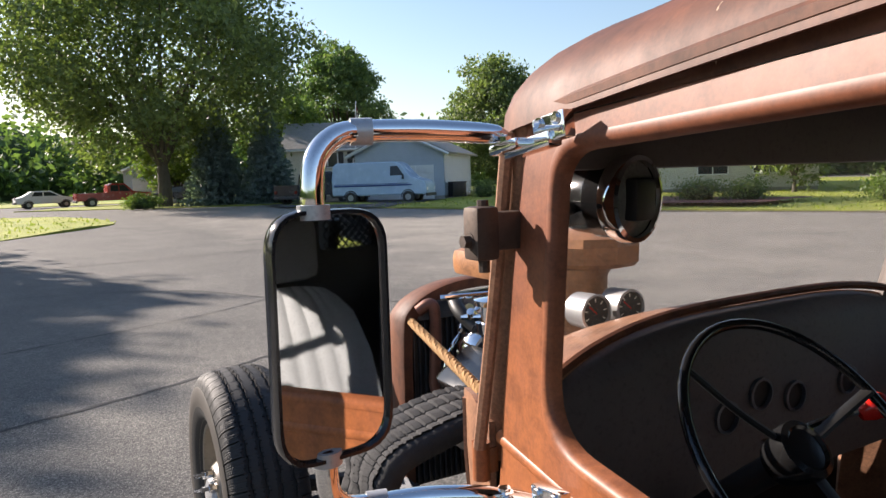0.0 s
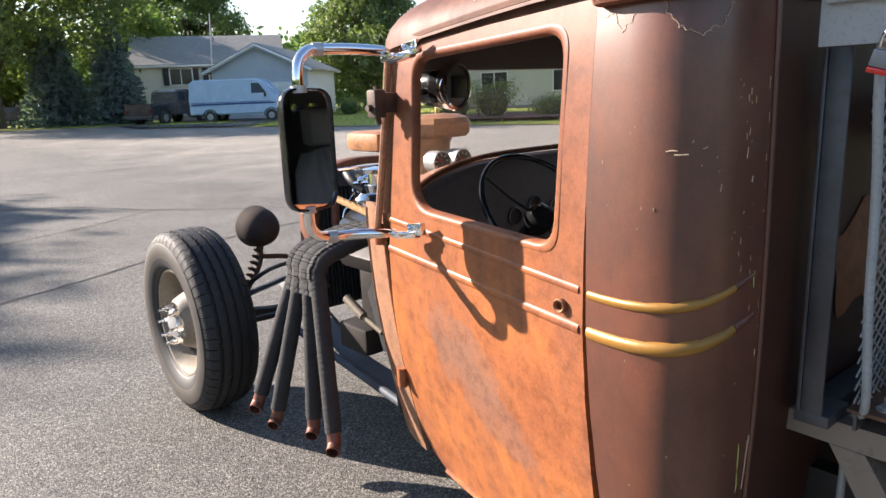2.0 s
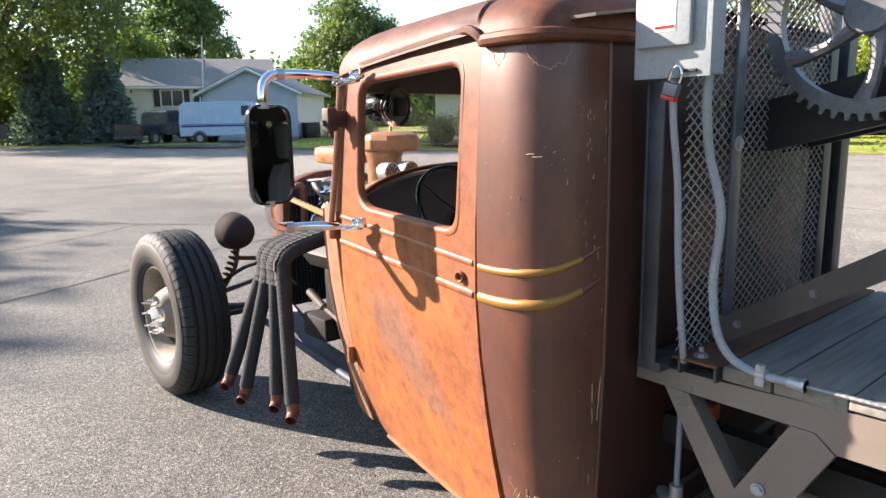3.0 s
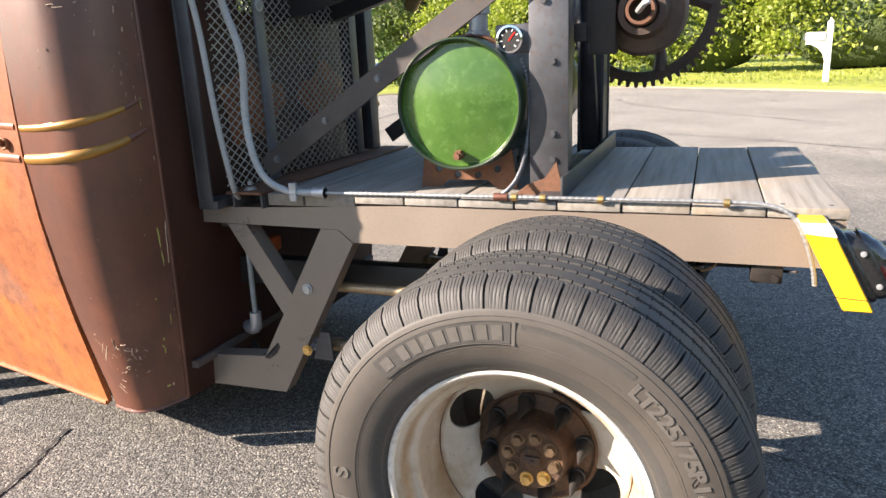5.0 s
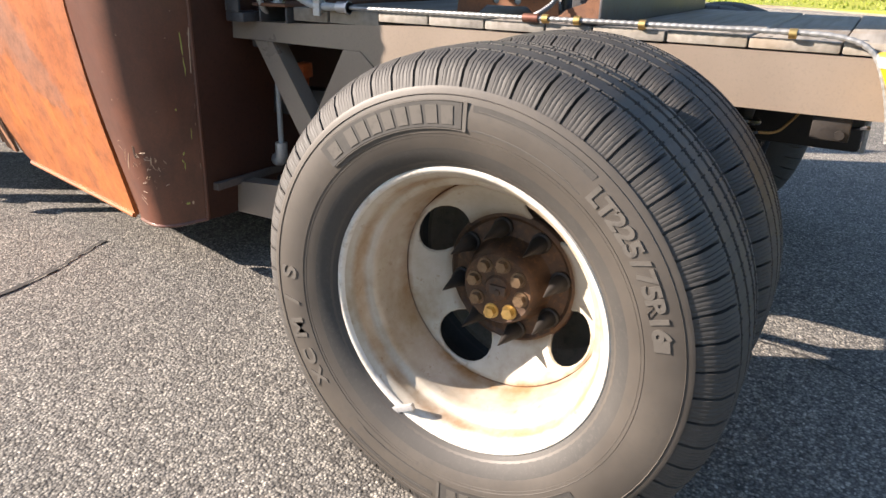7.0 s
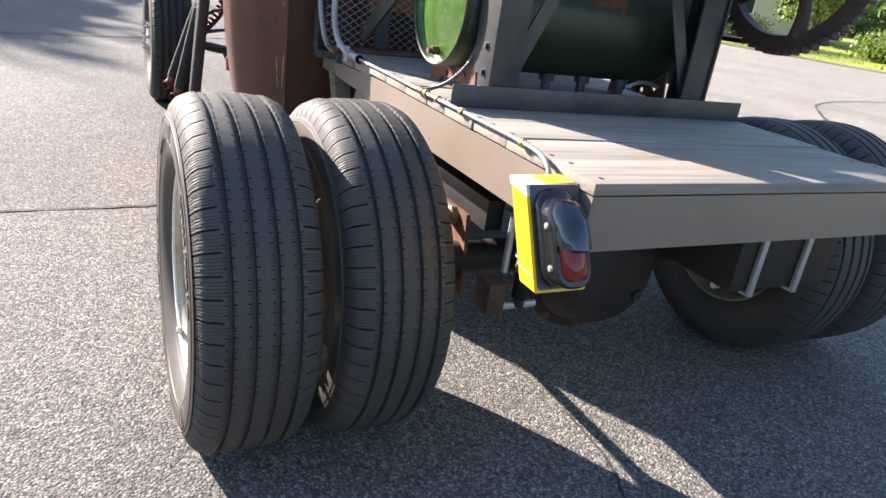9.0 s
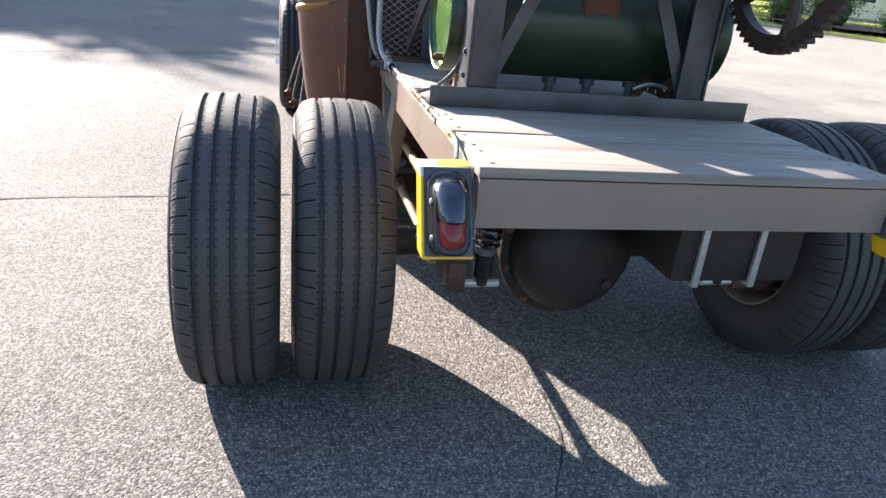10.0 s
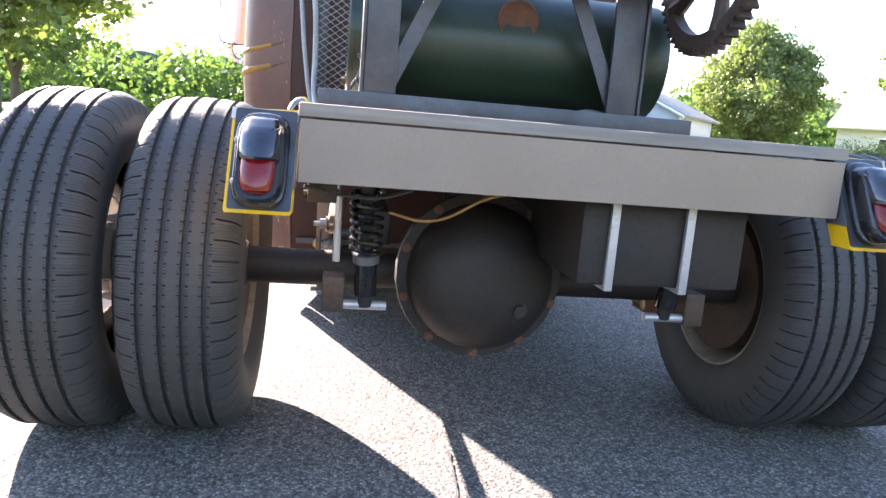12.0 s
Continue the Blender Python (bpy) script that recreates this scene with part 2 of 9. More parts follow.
def rim_mat():
    """Ivory wheel paint gone ochre in patches, with rust bleeding along the joints of the dish (wheel axis along x)."""
    m, n, l, b = nodes_of("ivory_painted_rim")
    big = tex(n, l, "noise", 8.0, 6, 0.65)
    col = ramp(n, l, big.outputs[0], [(0.30, (0.25, 0.19, 0.115)), (0.46, (0.385, 0.345, 0.275)), (0.68, (0.485, 0.46, 0.405))])
    fine = tex(n, l, "noise", 55.0, 5, 0.75)
    chips = ramp(n, l, fine.outputs[0], [(0.60, (0, 0, 0)), (0.68, (1, 1, 1))])
    col = mixc(n, l, mixc(n, l, 1.0, chips, (0.55, 0.55, 0.55), "MULTIPLY"), col, (0.19, 0.12, 0.065))
    c = n.new("ShaderNodeTexCoord")
    flat = n.new("ShaderNodeVectorMath")
    flat.operation = "MULTIPLY"
    flat.inputs[1].default_value = (0, 1, 1)
    l.new(c.outputs["Object"], flat.inputs[0])
    rad = n.new("ShaderNodeVectorMath")
    rad.operation = "LENGTH"
    l.new(flat.outputs[0], rad.inputs[0])
    wob = tex(n, l, "noise", 20.0, 5, 0.7)
    ad = n.new("ShaderNodeMath")
    ad.operation = "MULTIPLY_ADD"
    ad.inputs[1].default_value = 0.012
    l.new(wob.outputs[0], ad.inputs[0])
    l.new(rad.outputs["Value"], ad.inputs[2])
    patchy = ramp(n, l, tex(n, l, "noise", 13.0, 4, 0.6).outputs[0], [(0.36, (0.25, 0.25, 0.25)), (0.58, (1, 1, 1))])
    # radius in metres spread over the ramp from 0.10 to 0.22
    mr = n.new("ShaderNodeMapRange")
    mr.inputs[1].default_value, mr.inputs[2].default_value = 0.10, 0.22
    l.new(ad.outputs[0], mr.inputs[0])
    bands = ramp(n, l, mr.outputs[0], [(0.0, (0.9, 0.9, 0.9)), (0.13, (0.75, 0.75, 0.75)), (0.20, (0, 0, 0)), (0.57, (0, 0, 0)), (0.64, (1, 1, 1)), (0.715, (0.25, 0.25, 0.25)), (0.80, (0, 0, 0)), (0.865, (0.75, 0.75, 0.75)), (0.91, (0, 0, 0))])
    col = mixc(n, l, mixc(n, l, 1.0, bands, patchy, "MULTIPLY"), col, (0.20, 0.105, 0.035))
    l.new(col, b.inputs["Base Color"])
    r = n.new("ShaderNodeMapRange")
    r.inputs[3].default_value, r.inputs[4].default_value = 0.24, 0.52
    l.new(big.outputs[0], r.inputs[0])
    l.new(r.outputs[0], b.inputs["Roughness"])
    bump(n, l, b, fine.outputs[0], 0.12, 0.001)
    return m


M = {}
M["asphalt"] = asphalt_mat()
M["crack"] = surface("crack_filler", (0.022, 0.021, 0.020), (0.05, 0.048, 0.045), 0.9, fine=200)
M["grass"] = grass_mat()
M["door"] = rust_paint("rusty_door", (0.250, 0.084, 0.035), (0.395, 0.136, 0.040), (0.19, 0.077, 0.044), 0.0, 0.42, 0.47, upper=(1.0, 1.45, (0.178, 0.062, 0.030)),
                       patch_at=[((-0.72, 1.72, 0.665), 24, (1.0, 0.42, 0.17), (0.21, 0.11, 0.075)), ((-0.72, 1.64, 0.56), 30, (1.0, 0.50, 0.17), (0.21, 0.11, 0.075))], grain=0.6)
M["quarter"] = rust_paint("brown_quarter_panel", (0.090, 0.032, 0.019), (0.138, 0.048, 0.026), (0.055, 0.022, 0.015), 0.004, 0.35, 0.5, grain=0.4, coat=0.4)
M["roof"] = rust_paint("brown_roof", (0.095, 0.037, 0.021), (0.165, 0.061, 0.028), (0.058, 0.026, 0.017), 0.004, 0.56, 0.5, grain=0.5)
M["cowl"] = rust_paint("tan_cowl", (0.27, 0.142, 0.085), (0.32, 0.168, 0.098), (0.225, 0.118, 0.072), 0.0, 0.42, 0.5)
M["copper_paint"] = rust_paint("copper_paint", (0.36, 0.17, 0.075), (0.44, 0.21, 0.09), (0.27, 0.13, 0.065), 0.0, 0.4, 0.5)
M["gold"] = surface("gold_stripe", (0.25, 0.125, 0.022), (0.36, 0.18, 0.03), 0.4, 0.25, 6, 80, c3=(0.30, 0.17, 0.05))
M["beige"] = surface("beige_steel_paint", (0.215, 0.175, 0.14), (0.245, 0.20, 0.16), 0.33, 0.15, 5, 220, 0.1, c3=(0.18, 0.15, 0.12))
M["steel_dark"] = surface("dark_bare_steel", (0.05, 0.052, 0.058), (0.105, 0.107, 0.115), 0.45, 0.55, 6, 70, 0.15, c3=(0.075, 0.05, 0.04))
M["steel_grey"] = surface("grey_mill_steel", (0.11, 0.115, 0.125), (0.20, 0.205, 0.22), 0.42, 0.5, 9, 90, 0.15, c3=(0.11, 0.09, 0.08))
M["rust"] = surface("rusty_steel", (0.085, 0.04, 0.025), (0.19, 0.085, 0.04), 0.75, 0.2, 14, 90, 0.5, 0.002, c3=(0.05, 0.03, 0.025))
M["rust_orange"] = surface("orange_rust", (0.20, 0.085, 0.035), (0.32, 0.14, 0.06), 0.7, 0.2, 14, 90, 0.4, 0.001)
M["black"] = surface("black_paint", (0.012, 0.012, 0.013), (0.022, 0.021, 0.02), 0.5, 0, 9, 120)
M["black_gloss"] = surface("black_gloss", (0.012, 0.012, 0.013), (0.018, 0.018, 0.018), 0.16, 0, 9, 120, 0.0)
M["interior"] = surface("dark_interior", (0.095, 0.077, 0.068), (0.135, 0.108, 0.094), 0.6, 0, 6, 90)
M["rubber"] = surface("tyre_rubber", (0.031, 0.030, 0.028), (0.052, 0.048, 0.043), 0.66, 0, 7, 160, 0.15, c3=(0.065, 0.06, 0.054), rvar=0.08)
M["sidewall"] = surface("dusty_sidewall", (0.044, 0.038, 0.032), (0.076, 0.066, 0.055), 0.55, 0, 6, 120, 0.1, c3=(0.05, 0.046, 0.042), rvar=0.08)
M["rubber_front"] = surface("black_tread_rubber", (0.012, 0.012, 0.012), (0.022, 0.021, 0.020), 0.66, 0, 7, 160, 0.15, c3=(0.032, 0.030, 0.028), rvar=0.08)
M["letters"] = surface("worn_lettering", (0.068, 0.062, 0.054), (0.10, 0.090, 0.078), 0.6, 0, 8, 100, 0.0)
M["rim"] = rim_mat()
M["hub_rust"] = surface("rusty_hub", (0.028, 0.018, 0.013), (0.105, 0.052, 0.024), 0.6, 0.25, 22, 120, 0.5, 0.0015, c3=(0.17, 0.085, 0.035))
M["bolt_bronze"] = surface("rust_tinted_bolt", (0.13, 0.085, 0.05), (0.24, 0.165, 0.10), 0.42, 0.6, 60, 200, 0.2)
M["rim_front"] = surface("tan_painted_rim", (0.15, 0.125, 0.092), (0.26, 0.22, 0.165), 0.45, 0.0, 7, 60, 0.1)
M["chrome"] = surface("chrome", (0.78, 0.78, 0.78), (0.84, 0.84, 0.84), 0.07, 1.0, 6, 200, 0.0, c3=(0.7, 0.7, 0.7), rvar=0.05)
M["zinc"] = surface("galvanised_zinc", (0.38, 0.385, 0.39), (0.50, 0.50, 0.50), 0.42, 0.55, 30, 120, 0.1)
M["conduit"] = surface("grey_conduit", (0.27, 0.285, 0.29), (0.35, 0.36, 0.36), 0.5, 0.1, 9, 150, 0.1)
M["box_grey"] = surface("grey_enamel", (0.28, 0.30, 0.31), (0.34, 0.36, 0.37), 0.4, 0, 6, 150, 0.05)
M["brass"] = surface("brass", (0.60, 0.40, 0.14), (0.72, 0.50, 0.2), 0.35, 0.9, 20, 120, 0.05)
M["green"] = surface("green_tank_paint", (0.028, 0.078, 0.010), (0.068, 0.140, 0.022), 0.26, 0, 9, 38, 0.05, c3=(0.10, 0.18, 0.05), rvar=0.12, coat=0.2)
M["green_dark"] = surface("dark_green_paint", (0.012, 0.028, 0.013), (0.022, 0.042, 0.02), 0.4, 0, 5, 60, 0.1, c3=(0.05, 0.04, 0.03))
M["yellow"] = surface("yellow_paint", (0.72, 0.42, 0.006), (0.80, 0.48, 0.01), 0.38, 0, 6, 90, 0.05, c3=(0.6, 0.4, 0.02))
M["red_lens"] = surface("red_lens", (0.14, 0.004, 0.003), (0.20, 0.007, 0.004), 0.18, 0, 20, 200, 0.05)
M["red"] = surface("red_plastic", (0.5, 0.012, 0.008), (0.6, 0.02, 0.012), 0.2, 0, 8, 120, 0.0)
M["orange"] = surface("orange_paint", (0.45, 0.09, 0.02), (0.55, 0.12, 0.03), 0.5, 0, 12, 90)
M["wrap"] = surface("black_exhaust_wrap", (0.014, 0.014, 0.015), (0.034, 0.033, 0.033), 0.92, 0, 16, 240, 0.8, 0.002)
M["copper"] = surface("heat_tinted_pipe", (0.12, 0.052, 0.038), (0.21, 0.095, 0.065), 0.45, 0.6, 14, 80, 0.2)
M["flex"] = surface("dull_flexible_steel", (0.20, 0.205, 0.205), (0.29, 0.295, 0.29), 0.45, 0.45, 9, 150, 0.1)
M["brace"] = surface("brown_scaled_steel", (0.050, 0.043, 0.040), (0.085, 0.074, 0.068), 0.55, 0.3, 9, 80, 0.25, c3=(0.10, 0.058, 0.036))
M["rope"] = surface("tan_braided_rope", (0.28, 0.15, 0.05), (0.42, 0.24, 0.09), 0.85, 0, 30, 160, 0.5, 0.002)
M["seat"] = surface("grey_vinyl", (0.175, 0.185, 0.19), (0.225, 0.235, 0.24), 0.6, 0, 6, 200, 0.2)
M["white"] = surface("white_paint", (0.72, 0.72, 0.70), (0.80, 0.80, 0.78), 0.45, 0, 3, 60, 0.05, c3=(0.62, 0.62, 0.6))
M["dial"] = surface("white_dial", (0.70, 0.70, 0.66), (0.78, 0.78, 0.74), 0.35, 0, 8, 90, 0.0)
M["dial_black"] = surface("black_dial", (0.008, 0.008, 0.008), (0.013, 0.013, 0.013), 0.55, 0, 8, 90, 0.0)
M["frame_blue"] = surface("blue_grey_frame_paint", (0.05, 0.06, 0.075), (0.085, 0.10, 0.12), 0.6, 0.0, 7, 90, 0.1, spec=0.3)
M["plank"] = plank_mat()
M["drive"] = surface("driveway_asphalt", (0.055, 0.055, 0.058), (0.09, 0.09, 0.09), 0.85, 0, 3, 120, 0.5, 0.004)
# dark green with the shade inside foliage put into its colour
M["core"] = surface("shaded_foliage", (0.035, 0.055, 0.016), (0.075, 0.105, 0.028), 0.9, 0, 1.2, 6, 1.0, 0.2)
M["dark_chrome"] = surface("dark_chrome", (0.075, 0.078, 0.085), (0.12, 0.123, 0.13), 0.14, 0.95, 9, 120, 0.0)
M["link"] = surface("tan_link_metal", (0.26, 0.19, 0.11), (0.38, 0.28, 0.17), 0.36, 0.45, 18, 120, 0.15)
M["chip"] = surface("yellow_green_chip", (0.26, 0.27, 0.05), (0.42, 0.42, 0.12), 0.7, 0, 40, 160, 0.1)
M["scuff"] = surface("pale_scuffed_primer", (0.36, 0.24, 0.16), (0.50, 0.38, 0.27), 0.7, 0, 40, 160, 0.1)
M["gear"] = surface("dark_rusty_casting", (0.045, 0.032, 0.026), (0.095, 0.06, 0.04), 0.6, 0.3, 12, 80, 0.4, 0.0015)


def screen_mat():
    """Clean thin pane: mostly clear, with a constant faint gloss and dust."""
    m, n, l, b = nodes_of("clear_windscreen")
    tr = n.new("ShaderNodeBsdfTransparent")
    b.inputs["Base Color"].default_value = (0.5, 0.48, 0.44, 1)
    b.inputs["Roughness"].default_value = 0.12
    mix = n.new("ShaderNodeMixShader")
    mix.inputs[0].default_value = 0.11
    l.new(tr.outputs[0], mix.inputs[1])
    l.new(b.outputs[0], mix.inputs[2])
    l.new(mix.outputs[0], n["Material Output"].inputs[0])
    return m


M["screen"] = screen_mat()
M["mesh"] = surface("dusty_expanded_metal", (0.30, 0.285, 0.255), (0.45, 0.43, 0.39), 0.5, 0.3, 20, 120, 0.1)
# quarter-panel brown darkened for the shade on the cab back
M["cab_back"] = surface("shaded_cab_back", (0.040, 0.016, 0.010), (0.066, 0.024, 0.014), 0.5, 0, 5, 90, 0.1, spec=0.35)
M["headlamp"] = surface("matt_dark_rust", (0.028, 0.022, 0.02), (0.055, 0.038, 0.03), 0.85, 0.0, 14, 120, 0.4, 0.001, spec=0.25)
M["rim_inner"] = surface("dirty_inner_rim", (0.14, 0.11, 0.075), (0.30, 0.25, 0.18), 0.6, 0, 9, 50, 0.1)
M["greasy"] = surface("greasy_black_casting", (0.014, 0.012, 0.011), (0.03, 0.024, 0.02), 0.6, 0.2, 10, 70, 0.4, 0.0015)
M["lip"] = surface("worn_rim_lip", (0.50, 0.475, 0.42), (0.62, 0.60, 0.55), 0.36, 0.0, 14, 60, 0.1, c3=(0.26, 0.19, 0.12))
M["spot_glass"] = surface("spotlight_lens", (0.13, 0.135, 0.12), (0.19, 0.195, 0.175), 0.12, 0, 30, 200, 0.05)
M["glass"] = glass_mat("window_glass", (0.96, 0.98, 0.96))
M["mirror"] = surface("mirror_silver", (0.80, 0.81, 0.82), (0.84, 0.85, 0.86), 0.025, 1.0, 6, 200, 0.0, c3=(0.78, 0.79, 0.8), rvar=0.01)
M["bark"] = surface("bark", (0.075, 0.06, 0.045), (0.13, 0.105, 0.08), 0.9, 0, 5, 30, 0.8, 0.02, stretch=(1, 1, 0.25))
M["leaf"] = leaf_mat("maple_leaf", (0.10, 0.14, 0.055), (0.19, 0.23, 0.085))
M["leaf_maple"] = leaf_mat("shade_maple_leaf", (0.085, 0.12, 0.048), (0.18, 0.22, 0.075))
M["leaf_light"] = leaf_mat("light_leaf", (0.09, 0.145, 0.032), (0.18, 0.235, 0.05))
M["leaf_dark"] = leaf_mat("dark_leaf", (0.07, 0.12, 0.045), (0.14, 0.20, 0.065))
M["needle"] = leaf_mat("spruce_needle", (0.115, 0.155, 0.165), (0.21, 0.26, 0.26))
M["hedge"] = leaf_mat("hedge_leaf", (0.165, 0.215, 0.03), (0.30, 0.33, 0.05))
M["siding_cream"] = surface("cream_siding", (0.58, 0.56, 0.47), (0.66, 0.64, 0.55), 0.6, 0, 1.5, 30, 0.1)
M["siding_grey"] = surface("blue_grey_siding", (0.44, 0.49, 0.55), (0.51, 0.56, 0.62), 0.6, 0, 1.5, 30, 0.1)
M["shingle"] = surface("grey_shingles", (0.24, 0.23, 0.215), (0.34, 0.325, 0.30), 0.9, 0, 3, 12, 0.6, 0.02, stretch=(1, 1, 3))
M["shade_glass"] = surface("dark_window_glass", (0.02, 0.025, 0.03), (0.035, 0.04, 0.045), 0.08, 0, 3, 30, 0.0)
# white paint with the van's blue shade tint put into its colour
M["van_paint"] = surface("van_white_in_shade", (0.42, 0.55, 0.70), (0.50, 0.63, 0.78), 0.25, 0, 2, 40, 0.0, coat=0.4)
M["van_blue"] = surface("blue_stripe", (0.03, 0.07, 0.25), (0.04, 0.09, 0.3), 0.3, 0, 2, 40, 0.0)
M["car_red"] = surface("red_car_paint", (0.28, 0.02, 0.02), (0.36, 0.03, 0.03), 0.25, 0, 2, 40, 0.0, coat=0.4)
M["car_dark"] = surface("dark_car_paint", (0.022, 0.023, 0.028), (0.032, 0.033, 0.040), 0.25, 0, 2, 40, 0.0, coat=0.4)
M["car_blue"] = surface("blue_car_paint", (0.05, 0.13, 0.36), (0.07, 0.17, 0.44), 0.25, 0, 2, 40, 0.0, coat=0.4)
M["edge"] = surface("dusty_edge", (0.16, 0.135, 0.095), (0.25, 0.215, 0.155), 0.9, 0, 2, 40, 0.3, 0.004)
M["concrete"] = surface("concrete", (0.27, 0.26, 0.23), (0.38, 0.36, 0.32), 0.85, 0, 2, 40, 0.3, 0.004)
M["mulch"] = surface("red_mulch", (0.10, 0.045, 0.03), (0.17, 0.075, 0.05), 0.95, 0, 6, 30, 0.8, 0.03)

# ---- mesh helpers ----
def solid(name, bm, mat, parent=None, label="", angle=38, kind=""):
    """Links a bmesh as one mesh object, under parent if one is given."""
    me = bpy.data.meshes.new(name)
    bmesh.ops.recalc_face_normals(bm, faces=bm.faces)
    bm.to_mesh(me)
    bm.free()
    me.shade_smooth()
    me.set_sharp_from_angle(angle=radians(angle))
    me.materials.append(mat)
    ob = new(name, me)
    if parent:
        ob.parent = parent
    return tagged(ob, label, kind=kind)


def part(name, bm, mat, parent, label="", angle=38):
    return solid(name, bm, mat, parent, label, angle)


def thing(name, label, category, group="", loc=(0, 0, 0)):
    e = new(name)
    e.location = loc
    e.empty_display_size = 0.1
    return tagged(e, label, category, group)


def B():
    return bmesh.new()


def thicken(bm, t):
    """Gives an open sheet a second skin on its inner side and closes the edge between them."""
    bmesh.ops.recalc_face_normals(bm, faces=bm.faces)
    bm.normal_update()
    mid = Vector((0, 1.4, 0.8))
    if sum(f.normal.dot(f.calc_center_median() - mid) * f.calc_area() for f in bm.faces) < 0:
        bmesh.ops.reverse_faces(bm, faces=bm.faces)
        bm.normal_update()
    faces, rim = bm.faces[:], [e for e in bm.edges if e.is_boundary]
    twin = {v: bm.verts.new(v.co - v.normal * t) for v in bm.verts[:]}
    for e in rim:
        a, c = e.verts
        bm.faces.new((a, c, twin[c], twin[a]))
    for f in faces:
        bm.faces.new([twin[v] for v in reversed(f.verts)])
    return bm


def box(bm, lo, hi, bevel=0.0, m=None):
    r = bmesh.ops.create_cube(bm, size=1)
    vs = r["verts"]
    c = [(a + b) / 2 for a, b in zip(lo, hi)]
    s = [max(1e-4, b - a) for a, b in zip(lo, hi)]
    for v in vs:
        v.co = Vector([c[i] + v.co[i] * s[i] for i in range(3)])
    if bevel:
        es = list({e for v in vs for e in v.link_edges})
        out = bmesh.ops.bevel(bm, geom=es, offset=bevel, segments=2, affect="EDGES", profile=0.6)
        vs = list({v for f in out["faces"] for v in f.verts} | {v for v in vs if v.is_valid})
    if m is not None:
        for v in vs:
            v.co = m @ v.co
    return bm


def smooth_path(pts, step=4):
    """Catmull-Rom through the points."""
    p = [Vector(q) for q in pts]
    p = [p[0] * 2 - p[1]] + p + [p[-1] * 2 - p[-2]]
    out = []
    for i in range(1, len(p) - 2):
        for k in range(step):
            t = k / step
            a, b, c, d = p[i - 1], p[i], p[i + 1], p[i + 2]
            out.append(0.5 * (2 * b + (c - a) * t + (2 * a - 5 * b + 4 * c - d) * t * t + (3 * b - a - 3 * c + d) * t ** 3))
    out.append(p[-2])
    return out


def tube(bm, pts, r, seg=10, caps=True, flat=1.0, closed=False, rfun=None):
    """Sweeps a round section along the points; flat squashes its height."""
    pts = [Vector(p) for p in pts]
    n = len(pts)
    rings = []
    up = None
    for i in range(n):
        a, c = (pts[i - 1], pts[(i + 1) % n]) if closed else (pts[max(0, i - 1)], pts[min(n - 1, i + 1)])
        d = (c - a).normalized()
        if up is None:
            up = Vector((0, 0, 1)) if abs(d.z) < 0.9 else Vector((0, 1, 0))
        s = d.cross(up)
        s = s.normalized() if s.length > 1e-6 else Vector((1, 0, 0))
        up = s.cross(d).normalized()
        rr = rfun(i / max(1, n - 1)) * r if rfun else r
        rings.append([bm.verts.new(pts[i] + s * rr * math.cos(t) + up * rr * flat * math.sin(t)) for t in [2 * math.pi * k / seg for k in range(seg)]])
    for i in range(n if closed else n - 1):
        a, b = rings[i], rings[(i + 1) % n]
        for k in range(seg):
            bm.faces.new((a[k], a[(k + 1) % seg], b[(k + 1) % seg], b[k]))
    if caps and not closed:
        bm.faces.new(rings[0][::-1])
        bm.faces.new(rings[-1])
    return bm


def rod(bm, a, b, r, seg=12, r2=None):
    a, b = Vector(a), Vector(b)
    return tube(bm, [a, b], r, seg, rfun=(lambda t: 1 + (r2 / r - 1) * t) if r2 else None)


def lathe(bm, prof, c, axis="x", seg=48, sign=1, closed=False):
    """Turns profile rows (along the axis, radius) round an axis through c."""
    c = Vector(c)
    A = {"x": Vector((1, 0, 0)), "y": Vector((0, 1, 0)), "z": Vector((0, 0, 1))}[axis] * sign if isinstance(axis, str) else Vector(axis).normalized()
    U = A.orthogonal().normalized()
    W = A.cross(U)
    rings = []
    for h, r in prof:
        if r < 1e-5:
            rings.append([bm.verts.new(c + A * h)] * seg)
        else:
            rings.append([bm.verts.new(c + A * h + (U * math.cos(t) + W * math.sin(t)) * r) for t in [2 * math.pi * k / seg for k in range(seg)]])
    pairs = list(zip(rings, rings[1:])) + ([(rings[-1], rings[0])] if closed else [])
    for a, b in pairs:
        for k in range(seg):
            q = [a[k], a[(k + 1) % seg], b[(k + 1) % seg], b[k]]
            u = []
            for v in q:
                if v not in u:
                    u.append(v)
            if len(u) > 2:
                bm.faces.new(u)
    return bm


def plate(bm, pts, axis, at, thick):
    """A flat plate: 2D outline in the plane across axis ('x': y,z; 'y': x,z; 'z': x,y), from at to at+thick."""
    k = "xyz".index(axis)
    def place(p, h):
        q = list(p)
        q.insert(k, h)
        return Vector(q)
    a = [bm.verts.new(place(p, at)) for p in pts]
    b = [bm.verts.new(place(p, at + thick)) for p in pts]
    bm.faces.new(a)
    bm.faces.new(b[::-1])
    for i in range(len(pts)):
        j = (i + 1) % len(pts)
        bm.faces.new((a[i], b[i], b[j], a[j]))
    return bm


def bolt(bm, p, d, r=0.009, h=0.007):
    """A hexagon head with a washer, standing on p along d."""
    p, d = Vector(p), Vector(d).normalized()
    tube(bm, [p - d * 0.001, p + d * 0.0018], r * 1.35, 14)
    tube(bm, [p + d * 0.001, p + d * h], r, 6)
    return bm


